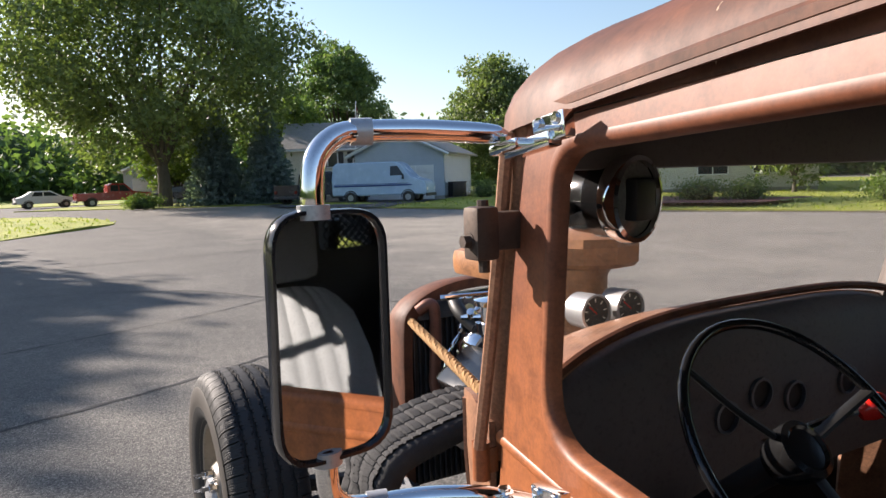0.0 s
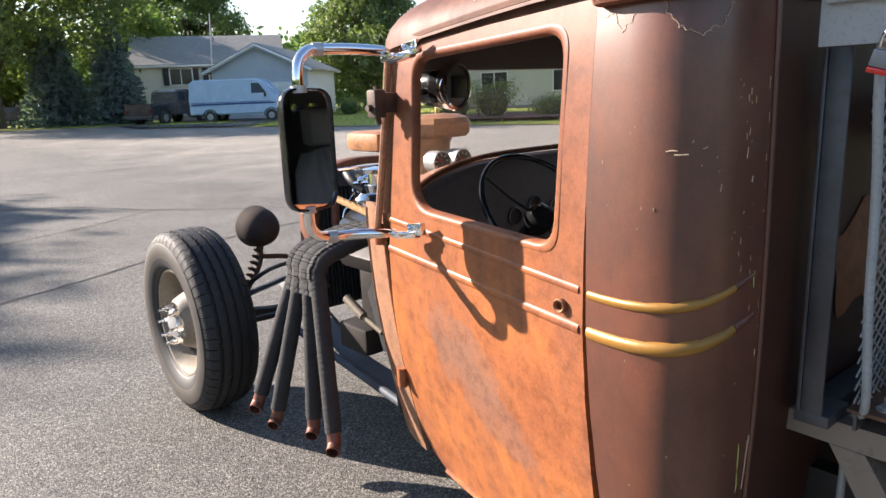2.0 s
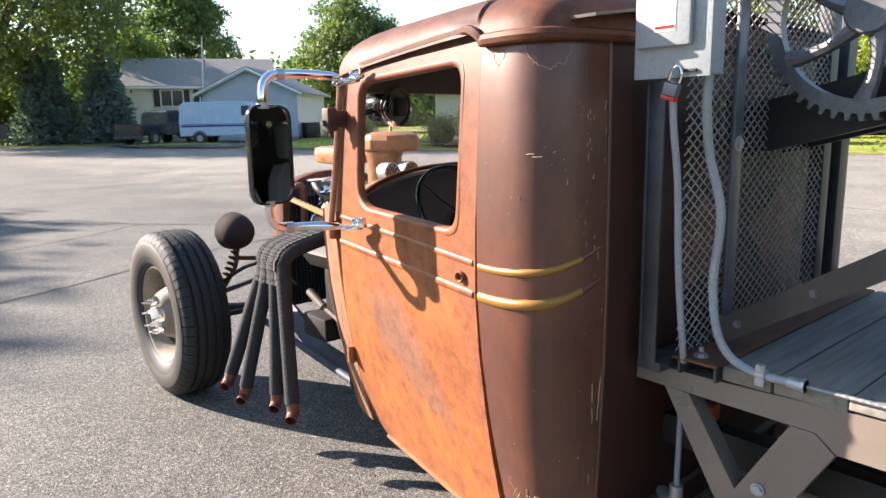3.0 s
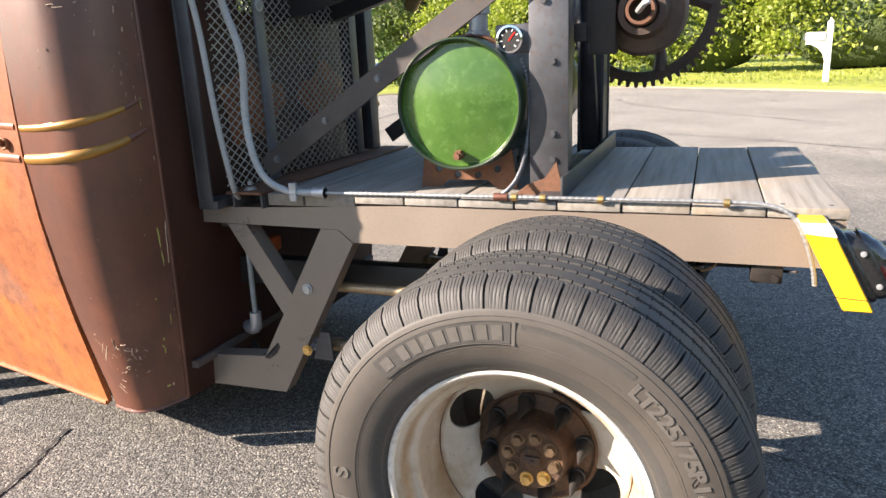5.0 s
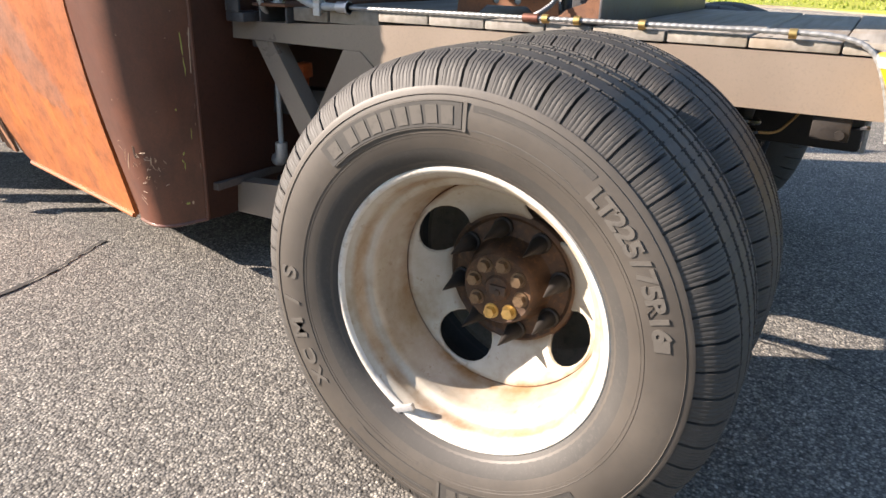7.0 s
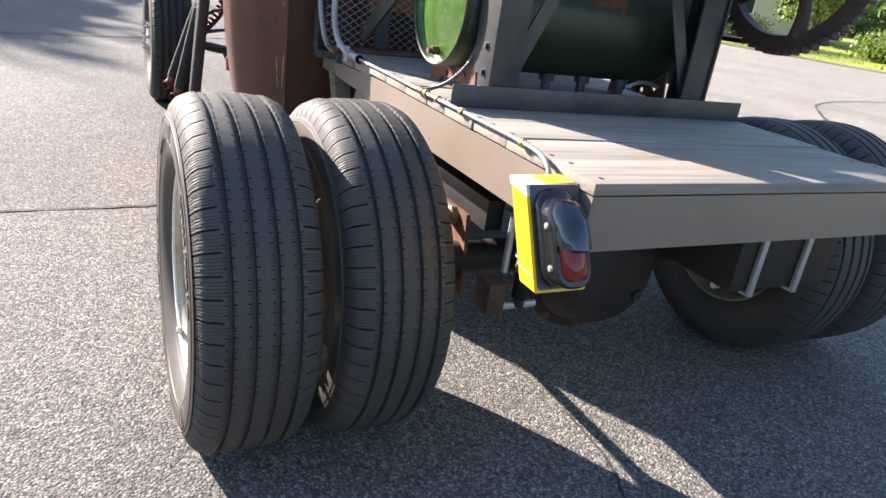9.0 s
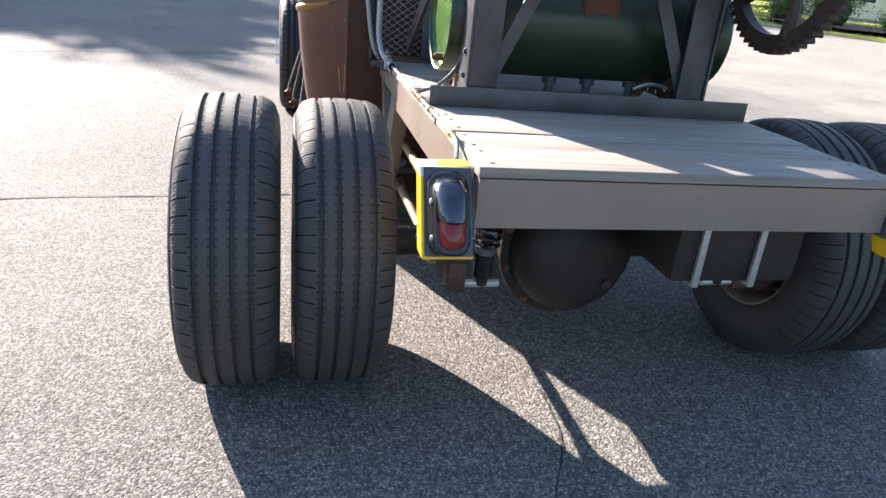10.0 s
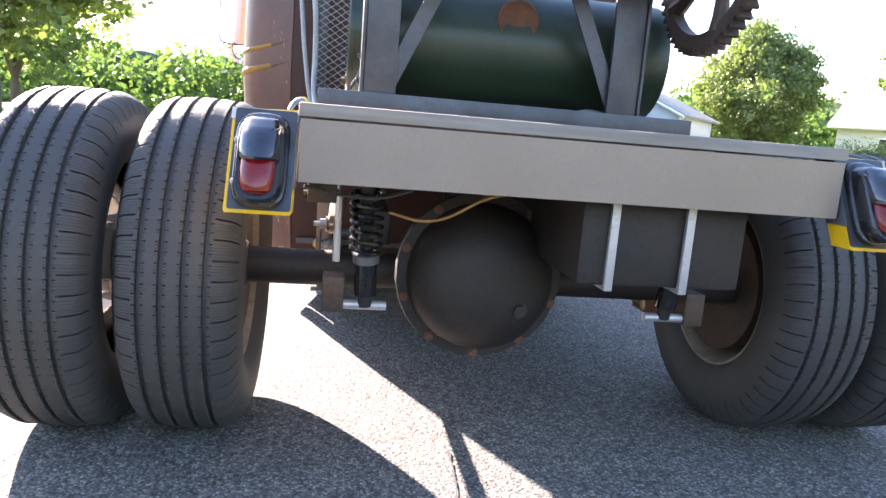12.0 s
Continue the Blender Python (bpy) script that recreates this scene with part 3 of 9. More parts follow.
def inside(p, poly):
    x, y = p
    hit = False
    for i in range(len(poly)):
        (x1, y1), (x2, y2) = poly[i], poly[i - 1]
        if (y1 > y) != (y2 > y) and x < (x2 - x1) * (y - y1) / (y2 - y1) + x1:
            hit = not hit
    return hit


def sheet(bm, outline, holes, step, where, thick=0.0):
    """Fills a 2D outline with holes, meshed at step, and maps it into space."""
    from mathutils.geometry import delaunay_2d_cdt
    def dense(poly):
        out = []
        for i in range(len(poly)):
            a, b = Vector(poly[i]), Vector(poly[(i + 1) % len(poly)])
            k = max(1, int((b - a).length / step))
            out += [a.lerp(b, t / k) for t in range(k)]
        return out
    pts, edges = [], []
    for poly in [outline] + holes:
        d = dense(poly)
        s = len(pts)
        pts += d
        edges += [(s + i, s + (i + 1) % len(d)) for i in range(len(d))]
    rim = list(pts)
    xs, ys = [p[0] for p in outline], [p[1] for p in outline]
    gx = int((max(xs) - min(xs)) / step)
    gy = int((max(ys) - min(ys)) / step)
    for i in range(1, gx):
        for j in range(1, gy):
            p = (min(xs) + i * (max(xs) - min(xs)) / gx, min(ys) + j * (max(ys) - min(ys)) / gy)
            near = min((Vector(p) - q).length_squared for q in rim)
            if near > (0.5 * step) ** 2 and inside(p, outline) and not any(inside(p, h) for h in holes):
                pts.append(Vector(p))
    v, e, f, *_ = delaunay_2d_cdt(pts, edges, [], 0, 1e-5)
    vs = [bm.verts.new(where(p.x, p.y)) for p in v]
    faces = []
    for t in f:
        c = sum((v[i] for i in t), Vector((0, 0))) / len(t)
        if inside(c, outline) and not any(inside(c, h) for h in holes):
            faces.append(bm.faces.new([vs[i] for i in t]))
    for w in [w for w in vs if not w.link_faces]:
        bm.verts.remove(w)
    if thick:
        bmesh.ops.recalc_face_normals(bm, faces=bm.faces)
        thicken(bm, thick)
    return bm


def rounded(pts, r, seg=6):
    """Rounds the corners of a 2D outline."""
    out = []
    n = len(pts)
    for i in range(n):
        p, a, b = Vector(pts[i]), Vector(pts[i - 1]), Vector(pts[(i + 1) % n])
        rr = r[i] if isinstance(r, (list, tuple)) else r
        u, w = (a - p), (b - p)
        k = min(rr, u.length * 0.49, w.length * 0.49)
        s, e = p + u.normalized() * k, p + w.normalized() * k
        for t in [q / seg for q in range(seg + 1)]:
            out.append(tuple((s * (1 - t) ** 2 + p * 2 * t * (1 - t) + e * t * t)))
    return out

# ---- ground ----
bm = B()
bmesh.ops.create_grid(bm, x_segments=40, y_segments=40, size=600)
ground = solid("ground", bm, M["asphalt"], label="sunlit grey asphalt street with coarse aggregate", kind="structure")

# ---- truck ----
truck = thing("truck", "rusty brown vintage custom truck with flat wooden bed standing on asphalt", "truck")
HW, RAIL_Z0, RAIL_Z1, DECK_Z = 0.465, 0.602, 0.700, 0.722
REAR_Y, FRONT_Y = -0.513, 1.02


def tyre_mesh(bm, cx, R, w, side, blocks=60, zig=0.0, floor=9.0):
    """A tyre round the x axis at cx, pressed flat where it meets the ground: sidewalls, shoulder blocks and ribs cut by circumferential grooves."""
    # angles within one block: wide lateral groove, then fine sipes and two deep notches at the groove edges
    steps = [(0.0, 2), (0.055, 2), (0.08, 0)]
    for q in (0.26, 0.41, 0.56, 0.71, 0.86):
        if q in (0.26, 0.71):
            steps += [(q - 0.040, 0), (q - 0.018, 3), (q, 3), (q + 0.018, 3), (q + 0.040, 0)]
        else:
            steps += [(q - 0.022, 0), (q, 1), (q + 0.022, 0)]
    steps += [(0.97, 0)]
    N = blocks * len(steps)
    hw = w / 2
    prof = [(-0.70 * hw, 0.575 * R, 0), (-0.80 * hw, 0.60 * R, 0), (-0.93 * hw, 0.66 * R, 0), (-1.0 * hw, 0.745 * R, 0), (-1.0 * hw, 0.79 * R, 0), (-0.975 * hw, 0.86 * R, 0), (-0.955 * hw, 0.872 * R, 0), (-0.935 * hw, 0.892 * R, 1), (-0.885 * hw, 0.932 * R, 1), (-0.80 * hw, 0.963 * R, 1)]
    g = [-0.50, -0.17, 0.17, 0.50]
    mids = []
    for q in g:
        top = R * (0.999 - 0.034 * q * q)
        mids += [((q - 0.095) * hw, top, 0), ((q - 0.043) * hw, top, 2), ((q - 0.030) * hw, top - 0.009, 0), ((q + 0.030) * hw, top - 0.009, 0), ((q + 0.043) * hw, top, 2), ((q + 0.095) * hw, top, 0)]
    mids = [(-0.66 * hw, R * 0.983, 1)] + mids + [(0.66 * hw, R * 0.983, 1)]
    prof = prof + mids + [(-x, r, k) for x, r, k in prof[::-1]]
    verts = []
    for i in range(N):
        frac, cut = steps[i % len(steps)]
        t = 2 * math.pi * (i // len(steps) + frac) / blocks
        ring = []
        for x, r, k in prof:
            if k == 1 and cut == 2:
                r -= 0.0110
            if k == 1 and (cut == 1 or cut == 3 and frac in (0.26, 0.71)):
                r -= 0.0011
            if k == 2 and cut == 1:
                r -= 0.0020
            if k == 2 and cut == 3:
                r -= 0.0075
            if k == 2 and cut == 2 and zig:
                r -= 0.004
            if zig and abs(x) < 0.63 * hw:
                x += zig * (1 if frac < 0.5 else -1)
            ring.append(bm.verts.new((cx + side * x, -r * math.sin(t), max(r * math.cos(t), -floor))))
        verts.append(ring)
    for i in range(N):
        a, b = verts[i], verts[(i + 1) % N]
        for k in range(len(prof) - 1):
            bm.faces.new((a[k], a[k + 1], b[k + 1], b[k]))
    return bm


def move(bm, v):
    bmesh.ops.translate(bm, vec=Vector(v), verts=bm.verts)
    return bm


def text_meshes(body, size):
    """Flat meshes of single characters in the built-in font, with their widths."""
    out = []
    for ch in body:
        cu = bpy.data.curves.new("glyph", "FONT")
        cu.body, cu.size, cu.align_x, cu.extrude = ch, size, "CENTER", 0.0007
        cu.offset = 0.0011
        ob = bpy.data.objects.new("glyph", cu)
        scene.collection.objects.link(ob)
        bpy.context.view_layer.update()
        me = bpy.data.meshes.new_from_object(ob.evaluated_get(bpy.context.evaluated_depsgraph_get()))
        out.append(me)
        bpy.data.objects.remove(ob)
    return out


def ring_text(bm, body, size, x, r, a0, a1, side=1):
    """Characters set round a sidewall from angle a0 to a1 (degrees from the top, clockwise seen from the outside)."""
    me = text_meshes(body, size)
    for i, m in enumerate(me):
        a = radians(a0 + (a1 - a0) * i / max(1, len(body) - 1))
        up = Vector((0, -math.sin(a), math.cos(a)))
        rt = Vector((0, -math.cos(a), -math.sin(a)))
        out = Vector((-1, 0, 0))
        base = len(bm.verts)
        vs = [bm.verts.new(Vector((x, 0, 0)) + up * r + rt * v.co.x * 1.22 + up * v.co.y + out * v.co.z) for v in m.vertices]
        for p in m.polygons:
            try:
                bm.faces.new([vs[k] for k in p.vertices])
            except ValueError:
                pass
    return bm


def ring_bar(bm, x, r0, r1, a0, a1, h=0.0008):
    """A raised curved bar on a sidewall."""
    n = max(2, int(abs(a1 - a0) / 3))
    rows = []
    for i in range(n + 1):
        a = radians(a0 + (a1 - a0) * i / n)
        u = Vector((0, -math.sin(a), math.cos(a)))
        rows.append([bm.verts.new(Vector((x + e, 0, 0)) + u * r) for r in (r0, r1) for e in (0, -h)])
    for a, b in zip(rows, rows[1:]):
        for i, j in ((1, 3), (3, 2), (0, 1)):
            bm.faces.new((a[i], a[j], b[j], b[i]))
    bm.faces.new([rows[0][i] for i in (0, 1, 3, 2)])
    bm.faces.new([rows[-1][i] for i in (0, 2, 3, 1)])
    return bm


def place(ob, m):
    ob.matrix_basis = m
    return ob


def wheel_part(name, label, loc, turn=0.0):
    e = new(name)
    e.parent = truck
    e.empty_display_size = 0.05
    e.matrix_basis = Matrix.Translation(loc) @ pose(0, 0, 0, 0, 0, turn)
    return tagged(e, label)


TR = 0.368
WZ = 0.362


def dual_wheel(side, outer):
    """One wheel of a rear pair; its outside looks along -x before it is turned."""
    cx = -0.946 if outer else -0.687
    w = wheel_part("outer_rear_wheel" if outer else "inner_rear_wheel", "dusty all-season tyre on an ivory steel dual rim", (cx if side < 0 else -cx, 0 if side < 0 else 0.06, WZ), 0 if side < 0 else 180)
    t = part("tyre", tyre_mesh(B(), 0, TR, 0.228, 1, floor=WZ), M["rubber"], w, "worn black tyre with shoulder blocks", 30)
    b = B()
    # dusty sidewall face over the carcass
    lathe(b, [(-0.0802, 0.2155), (-0.0935, 0.2240), (-0.1070, 0.2465), (-0.1149, 0.2775), (-0.1150, 0.2945), (-0.1121, 0.3200), (-0.1100, 0.3245)], (0, 0, 0), "x", 96)
    part("sidewall", b, M["sidewall"], w, "brown dusty sidewall")
    # fine concentric ribs
    b = B()
    for r, x in ((0.262, -0.1105), (0.2665, -0.1120), (0.3150, -0.1132)):
        lathe(b, [(x + 0.0015, r - 0.0012), (x - 0.0008, r), (x + 0.0015, r + 0.0012)], (0, 0, 0), "x", 96)
    part("sidewall_rib", b, M["sidewall"], w)
    if outer and side < 0:
        for body, size, a0, a1 in (("LT225/75R16", 0.030, 40, 76), ("M/S", 0.038, 253, 272), ("XC", 0.032, 236, 243)):
            for i, ch in enumerate(body):
                b = B()
                an = a0 + (a1 - a0) * i / (len(body) - 1)
                ring_text(b, ch, size, -0.1156, 0.279, an, an)
                part("letter", b, M["letters"], w, "moulded tyre lettering" if i == 0 else "", 20)
        bars = []
        for base in (0, 180):
            for a0, a1, lab in ((base - 45, base + 1.6, "dark moulded panel"), (base + 4.5, base + 37, "")):
                part("moulded_panel", ring_bar(B(), -0.1150 if a0 < base else -0.1140, 0.2745, 0.3065, a0, a1, 0.0006), M["rubber"], w, lab)
            bars += [(-0.1149, 0.3075, 0.3085, base - 44, base + 2), (-0.1149, 0.2725, 0.2735, base - 44, base + 2), (-0.1152, 0.272, 0.309, base + 2, base + 3)]
            bars += [(-0.1157, 0.279, 0.302, base - 35.5 + k * 4.5, base - 32.2 + k * 4.5) for k in range(8)]
            bars += [(-0.1157, 0.281, 0.300, base - 43, base - 39), (-0.1145, 0.300, 0.3008, base + 6, base + 34), (-0.1145, 0.276, 0.2768, base + 6, base + 34)]
        bars += [(-0.1154, 0.279, 0.298, 77, 80)] + [(-0.1010, 0.2375, 0.2415, a0, a1) for a0, a1 in ((12, 30), (208, 226), (232, 246), (160, 172))]
        for k, q in enumerate(bars):
            part("moulded_bar", ring_bar(B(), *q), M["letters"], w, "worn plain moulded bar" if k == 0 else "")
    if outer:
        # deep dished rim: lip, barrel, step, disc
        b = B()
        lathe(b, [(-0.030, 0.200), (-0.062, 0.203), (-0.076, 0.2065), (-0.083, 0.2165), (-0.0855, 0.2170), (-0.0875, 0.2150), (-0.0860, 0.2105), (-0.0785, 0.2065), (-0.0735, 0.2010), (-0.0660, 0.1975), (-0.0540, 0.1960), (-0.0490, 0.1925), (-0.0455, 0.1850), (-0.0415, 0.1818), (-0.030, 0.1805), (0.018, 0.1775), (0.026, 0.1735), (0.046, 0.1710)], (0, 0, 0), "x", 96)
        part("rim_barrel", b, M["rim"], w, "ivory deep-dished steel rim")
        b = B()
        lathe(b, [(-0.0845, 0.2178), (-0.0872, 0.2182), (-0.0892, 0.2162), (-0.0893, 0.2135), (-0.0872, 0.2100), (-0.0830, 0.2080)], (0, 0, 0), "x", 96)
        part("rim_lip", b, M["lip"], w, "scuffed bright rim lip")
        # disc with four oval hand holes
        b = B()
        holes = []
        for k in range(4):
            a = radians(90 * k + 30)
            c = (0.133 * math.sin(a), 0.133 * math.cos(a))
            holes.append([(c[0] + 0.051 * math.cos(u) * math.cos(a) + 0.035 * math.sin(u) * math.sin(a), c[1] - 0.051 * math.cos(u) * math.sin(a) + 0.035 * math.sin(u) * math.cos(a)) for u in [2 * math.pi * q / 20 for q in range(20)]])
        rimc = [(0.1715 * math.cos(u), 0.1715 * math.sin(u)) for u in [2 * math.pi * q / 72 for q in range(72)]]
        def disc(p, q):
            r = math.hypot(p, q)
            return Vector((0.042 + 0.050 * min(1, max(0, (0.166 - r)) / 0.070), -p, q))
        sheet(b, rimc, holes, 0.012, disc, 0.006)
        part("rim_disc", b, M["rim"], w, "painted wheel disc with oval hand holes", 50)
        for h in holes:
            b = B()
            pts = [disc(*p) + Vector((-0.003, 0, 0)) for p in h]
            tube(b, pts, 0.0035, 6, closed=True)
            part("hole_rim", b, M["rim"], w)
        b = B()
        lathe(b, [(0.098, 0.0), (0.098, 0.107), (0.083, 0.1125), (0.077, 0.110), (0.074, 0.104), (0.078, 0.098), (0.074, 0.072), (0.066, 0.066), (0.046, 0.063), (0.034, 0.060), (0.029, 0.056), (0.031, 0.050), (0.031, 0.022), (0.027, 0.019), (0.026, 0.0)], (0, 0, 0), "x", 48)
        hub = part("hub", b, M["hub_rust"], w, "rusty flanged axle hub")
        b = B()
        box(b, (0.021, -0.017, -0.007), (0.027, 0.010, 0.008), 0.002)
        lathe(b, [(0.0, 0.0055), (-0.006, 0.005), (-0.006, 0.0)], (0.024, -0.004, -0.002), "x", 10)
        part("centre_plug", b, M["gear"], hub)
        for k in range(8):
            a = 2 * math.pi * k / 8 + 0.2
            p = Vector((0.031, 0.041 * math.cos(a), 0.041 * math.sin(a)))
            b = B()
            bolt(b, p, (-1, 0, 0), 0.0092, 0.012)
            lathe(b, [(0.0, 0.0125), (-0.002, 0.012), (-0.002, 0.0)], p, "x", 14)
            part("hub_bolt", b, M["brass"] if k in (5, 6) else M["bolt_bronze"], w)
        for k in range(8):
            a = 2 * math.pi * (k + 0.5) / 8 + 0.2
            p = Vector((0.079, 0.0865 * math.cos(a), 0.0865 * math.sin(a)))
            b = B()
            lathe(b, [(0.0, 0.0160), (0.008, 0.0165), (0.010, 0.0135), (0.022, 0.0130), (0.026, 0.0108), (0.070, 0.0010), (0.072, 0.0)], p, "x", 14, -1)
            part("lug_nut", b, M["greasy"], w, "spiked black lug nut")
        b = B()
        tube(b, [(0.0400, 0.1708 * math.cos(u), 0.1708 * math.sin(u)) for u in [2 * math.pi * q / 72 for q in range(72)]], 0.0036, 6, closed=True)
        part("rust_line", b, M["rust"], w, "rust bleeding from the rim joint")
        b = B()
        a = radians(207)
        p = Vector((-0.088, -0.2095 * math.sin(a), 0.2095 * math.cos(a)))
        box(b, (-0.004, -0.022, -0.005), (0.004, 0.022, 0.006), 0.002, Matrix.Translation(p) @ pose(0, 0, 0, -27, 0, 0))
        part("balance_weight", b, M["zinc"], w, "clip-on wheel weight")
    else:
        b = B()
        lathe(b, [(-0.08, 0.214), (-0.087, 0.216), (-0.086, 0.210), (-0.06, 0.198), (-0.05, 0.185), (-0.06, 0.10), (-0.06, 0.0)], (0, 0, 0), "x", 64)
        lathe(b, [(0.08, 0.214), (0.087, 0.216), (0.086, 0.210), (0.06, 0.198), (-0.048, 0.185)], (0, 0, 0), "x", 64)
        part("rim_barrel", b, M["rim_inner"], w, "dirty brown steel rim")
        b = B()
        lathe(b, [(-0.04, 0.0), (-0.04, 0.165), (0.055, 0.170), (0.075, 0.172), (0.078, 0.165), (0.07, 0.06), (0.09, 0.05), (0.09, 0.0)], (0, 0, 0), "x", 48)
        part("brake_drum", b, M["gear"], w, "rusty dark brake drum")
    return w


for side in (-1, 1):
    for outer in (True, False):
        dual_wheel(side, outer)

# -- bed frame --
def truck_part(name, bm, mat, label="", angle=38):
    return part(name, bm, mat, truck, label, angle)

for s in (-1, 1):
    b = B()
    x0, x1 = (-HW, -HW + 0.05) if s < 0 else (HW - 0.05, HW)
    plate(b, [(REAR_Y, RAIL_Z0), (0.56, RAIL_Z0), (0.60, 0.634), (FRONT_Y, 0.638), (FRONT_Y, 0.681), (0.82, 0.684), (0.42, RAIL_Z1), (REAR_Y, RAIL_Z1)], "x", x0, 0.05)
    truck_part("side_rail", b, M["beige"], "beige painted steel side rail")
    # gusset: thin front leg, broad rear leg, foot plate
    b = B()
    xa = -HW - 0.0008 if s < 0 else HW - 0.0492
    plate(b, [(0.936, 0.6365), (0.876, 0.6355), (0.752, 0.442), (0.788, 0.388)], "x", xa, 0.05)
    truck_part("gusset_leg", b, M["beige"], "slim diagonal gusset leg")
    b = B()
    plate(b, [(0.650, 0.6338), (0.601, 0.6335), (0.5615, 0.5995), (0.808, 0.158), (1.066, 0.154), (1.05, 0.245), (0.864, 0.260)], "x", xa - 0.0012 * (s < 0) + 0.0012 * (s > 0), 0.05)
    truck_part("gusset_leg", b, M["beige"], "broad diagonal gusset leg with foot")
    b = B()
    bolt(b, (s * (HW + 0.004), 0.705, 0.47), (s, 0, 0), 0.011)
    truck_part("bolt", b, M["zinc"])
    b = B()
    bolt(b, (s * (HW + 0.004), 0.724, 0.294), (s, 0, 0), 0.011)
    truck_part("bolt", b, M["brass"])
    b = B()
    plate(b, [(0.69, 0.345), (0.66, 0.345), (0.655, 0.265), (0.715, 0.265)], "x", s * (HW - 0.01), 0.006)
    truck_part("link_tab", b, M["steel_dark"])
b = B()
box(b, (-HW + 0.051, REAR_Y, RAIL_Z0 + 0.003), (HW - 0.051, REAR_Y + 0.05, RAIL_Z1 - 0.003), 0.005)
truck_part("rear_cross_rail", b, M["beige"], "beige rear cross rail")
b = B()
box(b, (-HW - 0.001, REAR_Y - 0.004, RAIL_Z0), (HW + 0.001, REAR_Y - 0.0005, RAIL_Z1), 0.0)
truck_part("rear_face_plate", b, M["beige"], "smooth beige tail face")
for y in (0.3, 0.95):
    b = B()
    box(b, (-HW + 0.051, y, RAIL_Z0 + 0.01), (HW - 0.051, y + 0.05, RAIL_Z1 - 0.006), 0.004)
    truck_part("cross_member", b, M["steel_dark"])
b = B()
box(b, (-0.455, -0.415, 0.560), (-0.405, -0.355, 0.6015), 0.004)
rod(b, (-0.456, -0.400, 0.572), (-0.462, -0.400, 0.572), 0.008, 8)
truck_part("cable_hanger", b, M["greasy"], "small dark bracket under the side rail")
# planks across the bed
edges = [-0.522, -0.375, -0.232, -0.092, 0.046, 0.143, 0.277, 0.413, 0.546, 0.69, 0.798]
for k, (y0, y1) in enumerate(zip(edges, edges[1:])):
    b = B()
    j = random.uniform(-0.002, 0.003)
    ov = random.uniform(0.0, 0.006)
    box(b, (-HW - ov, y0 + 0.0017, RAIL_Z1 + (0.003 if y0 < 0.5 else -0.008)), (HW + random.uniform(0.0, 0.006), y1 - 0.0017, DECK_Z + j), 0.003)
    ob = part("plank", b, M["plank"], truck, "weathered grey deck board" if k == 0 else "")
    for ys in (y0 + 0.03, y1 - 0.03):
        for s in (-1, 1):
            b = B()
            tube(b, [(s * (HW - 0.028), ys, DECK_Z + j - 0.002), (s * (HW - 0.028), ys, DECK_Z + j + 0.0008)], 0.0045, 8)
            part("screw", b, M["steel_dark"], ob)

# ---- cab ----
BELT = [(-0.62, 2.20), (-0.765, 1.262)]


def tuck(z):
    """How far the body side lies inside its widest line at height z."""
    zs = [0.15, 0.30, 0.42, 0.54, 0.70, 0.85, 1.0, 1.2, 1.35, 1.45, 1.6]
    ds = [0.125, 0.088, 0.060, 0.036, 0.012, 0.0, 0.0, 0.004, 0.010, 0.02, 0.05]
    return float(np.interp(z, zs, ds))


def side_x(y):
    return -0.765 + 0.16 * (y - 1.265) if y > 1.2 else -0.7754


def door_pt(y, z):
    return Vector((side_x(y) + tuck(z), y, z))


window_hole = rounded([(1.902, 0.997), (1.344, 0.988), (1.318, 1.393), (1.878, 1.374)], [0.085, 0.055, 0.06, 0.055], 7)
door_outline = [(2.072, 0.30), (2.075, 0.60), (2.048, 0.85), (2.0, 1.15), (1.955, 1.405), (1.245, 1.432), (1.262, 1.0), (1.268, 0.6), (1.285, 0.142), (1.95, 0.170), (2.02, 0.205)]


def mirror_x(bm):
    for v in bm.verts:
        v.co.x = -v.co.x
    bmesh.ops.reverse_faces(bm, faces=bm.faces)
    return bm


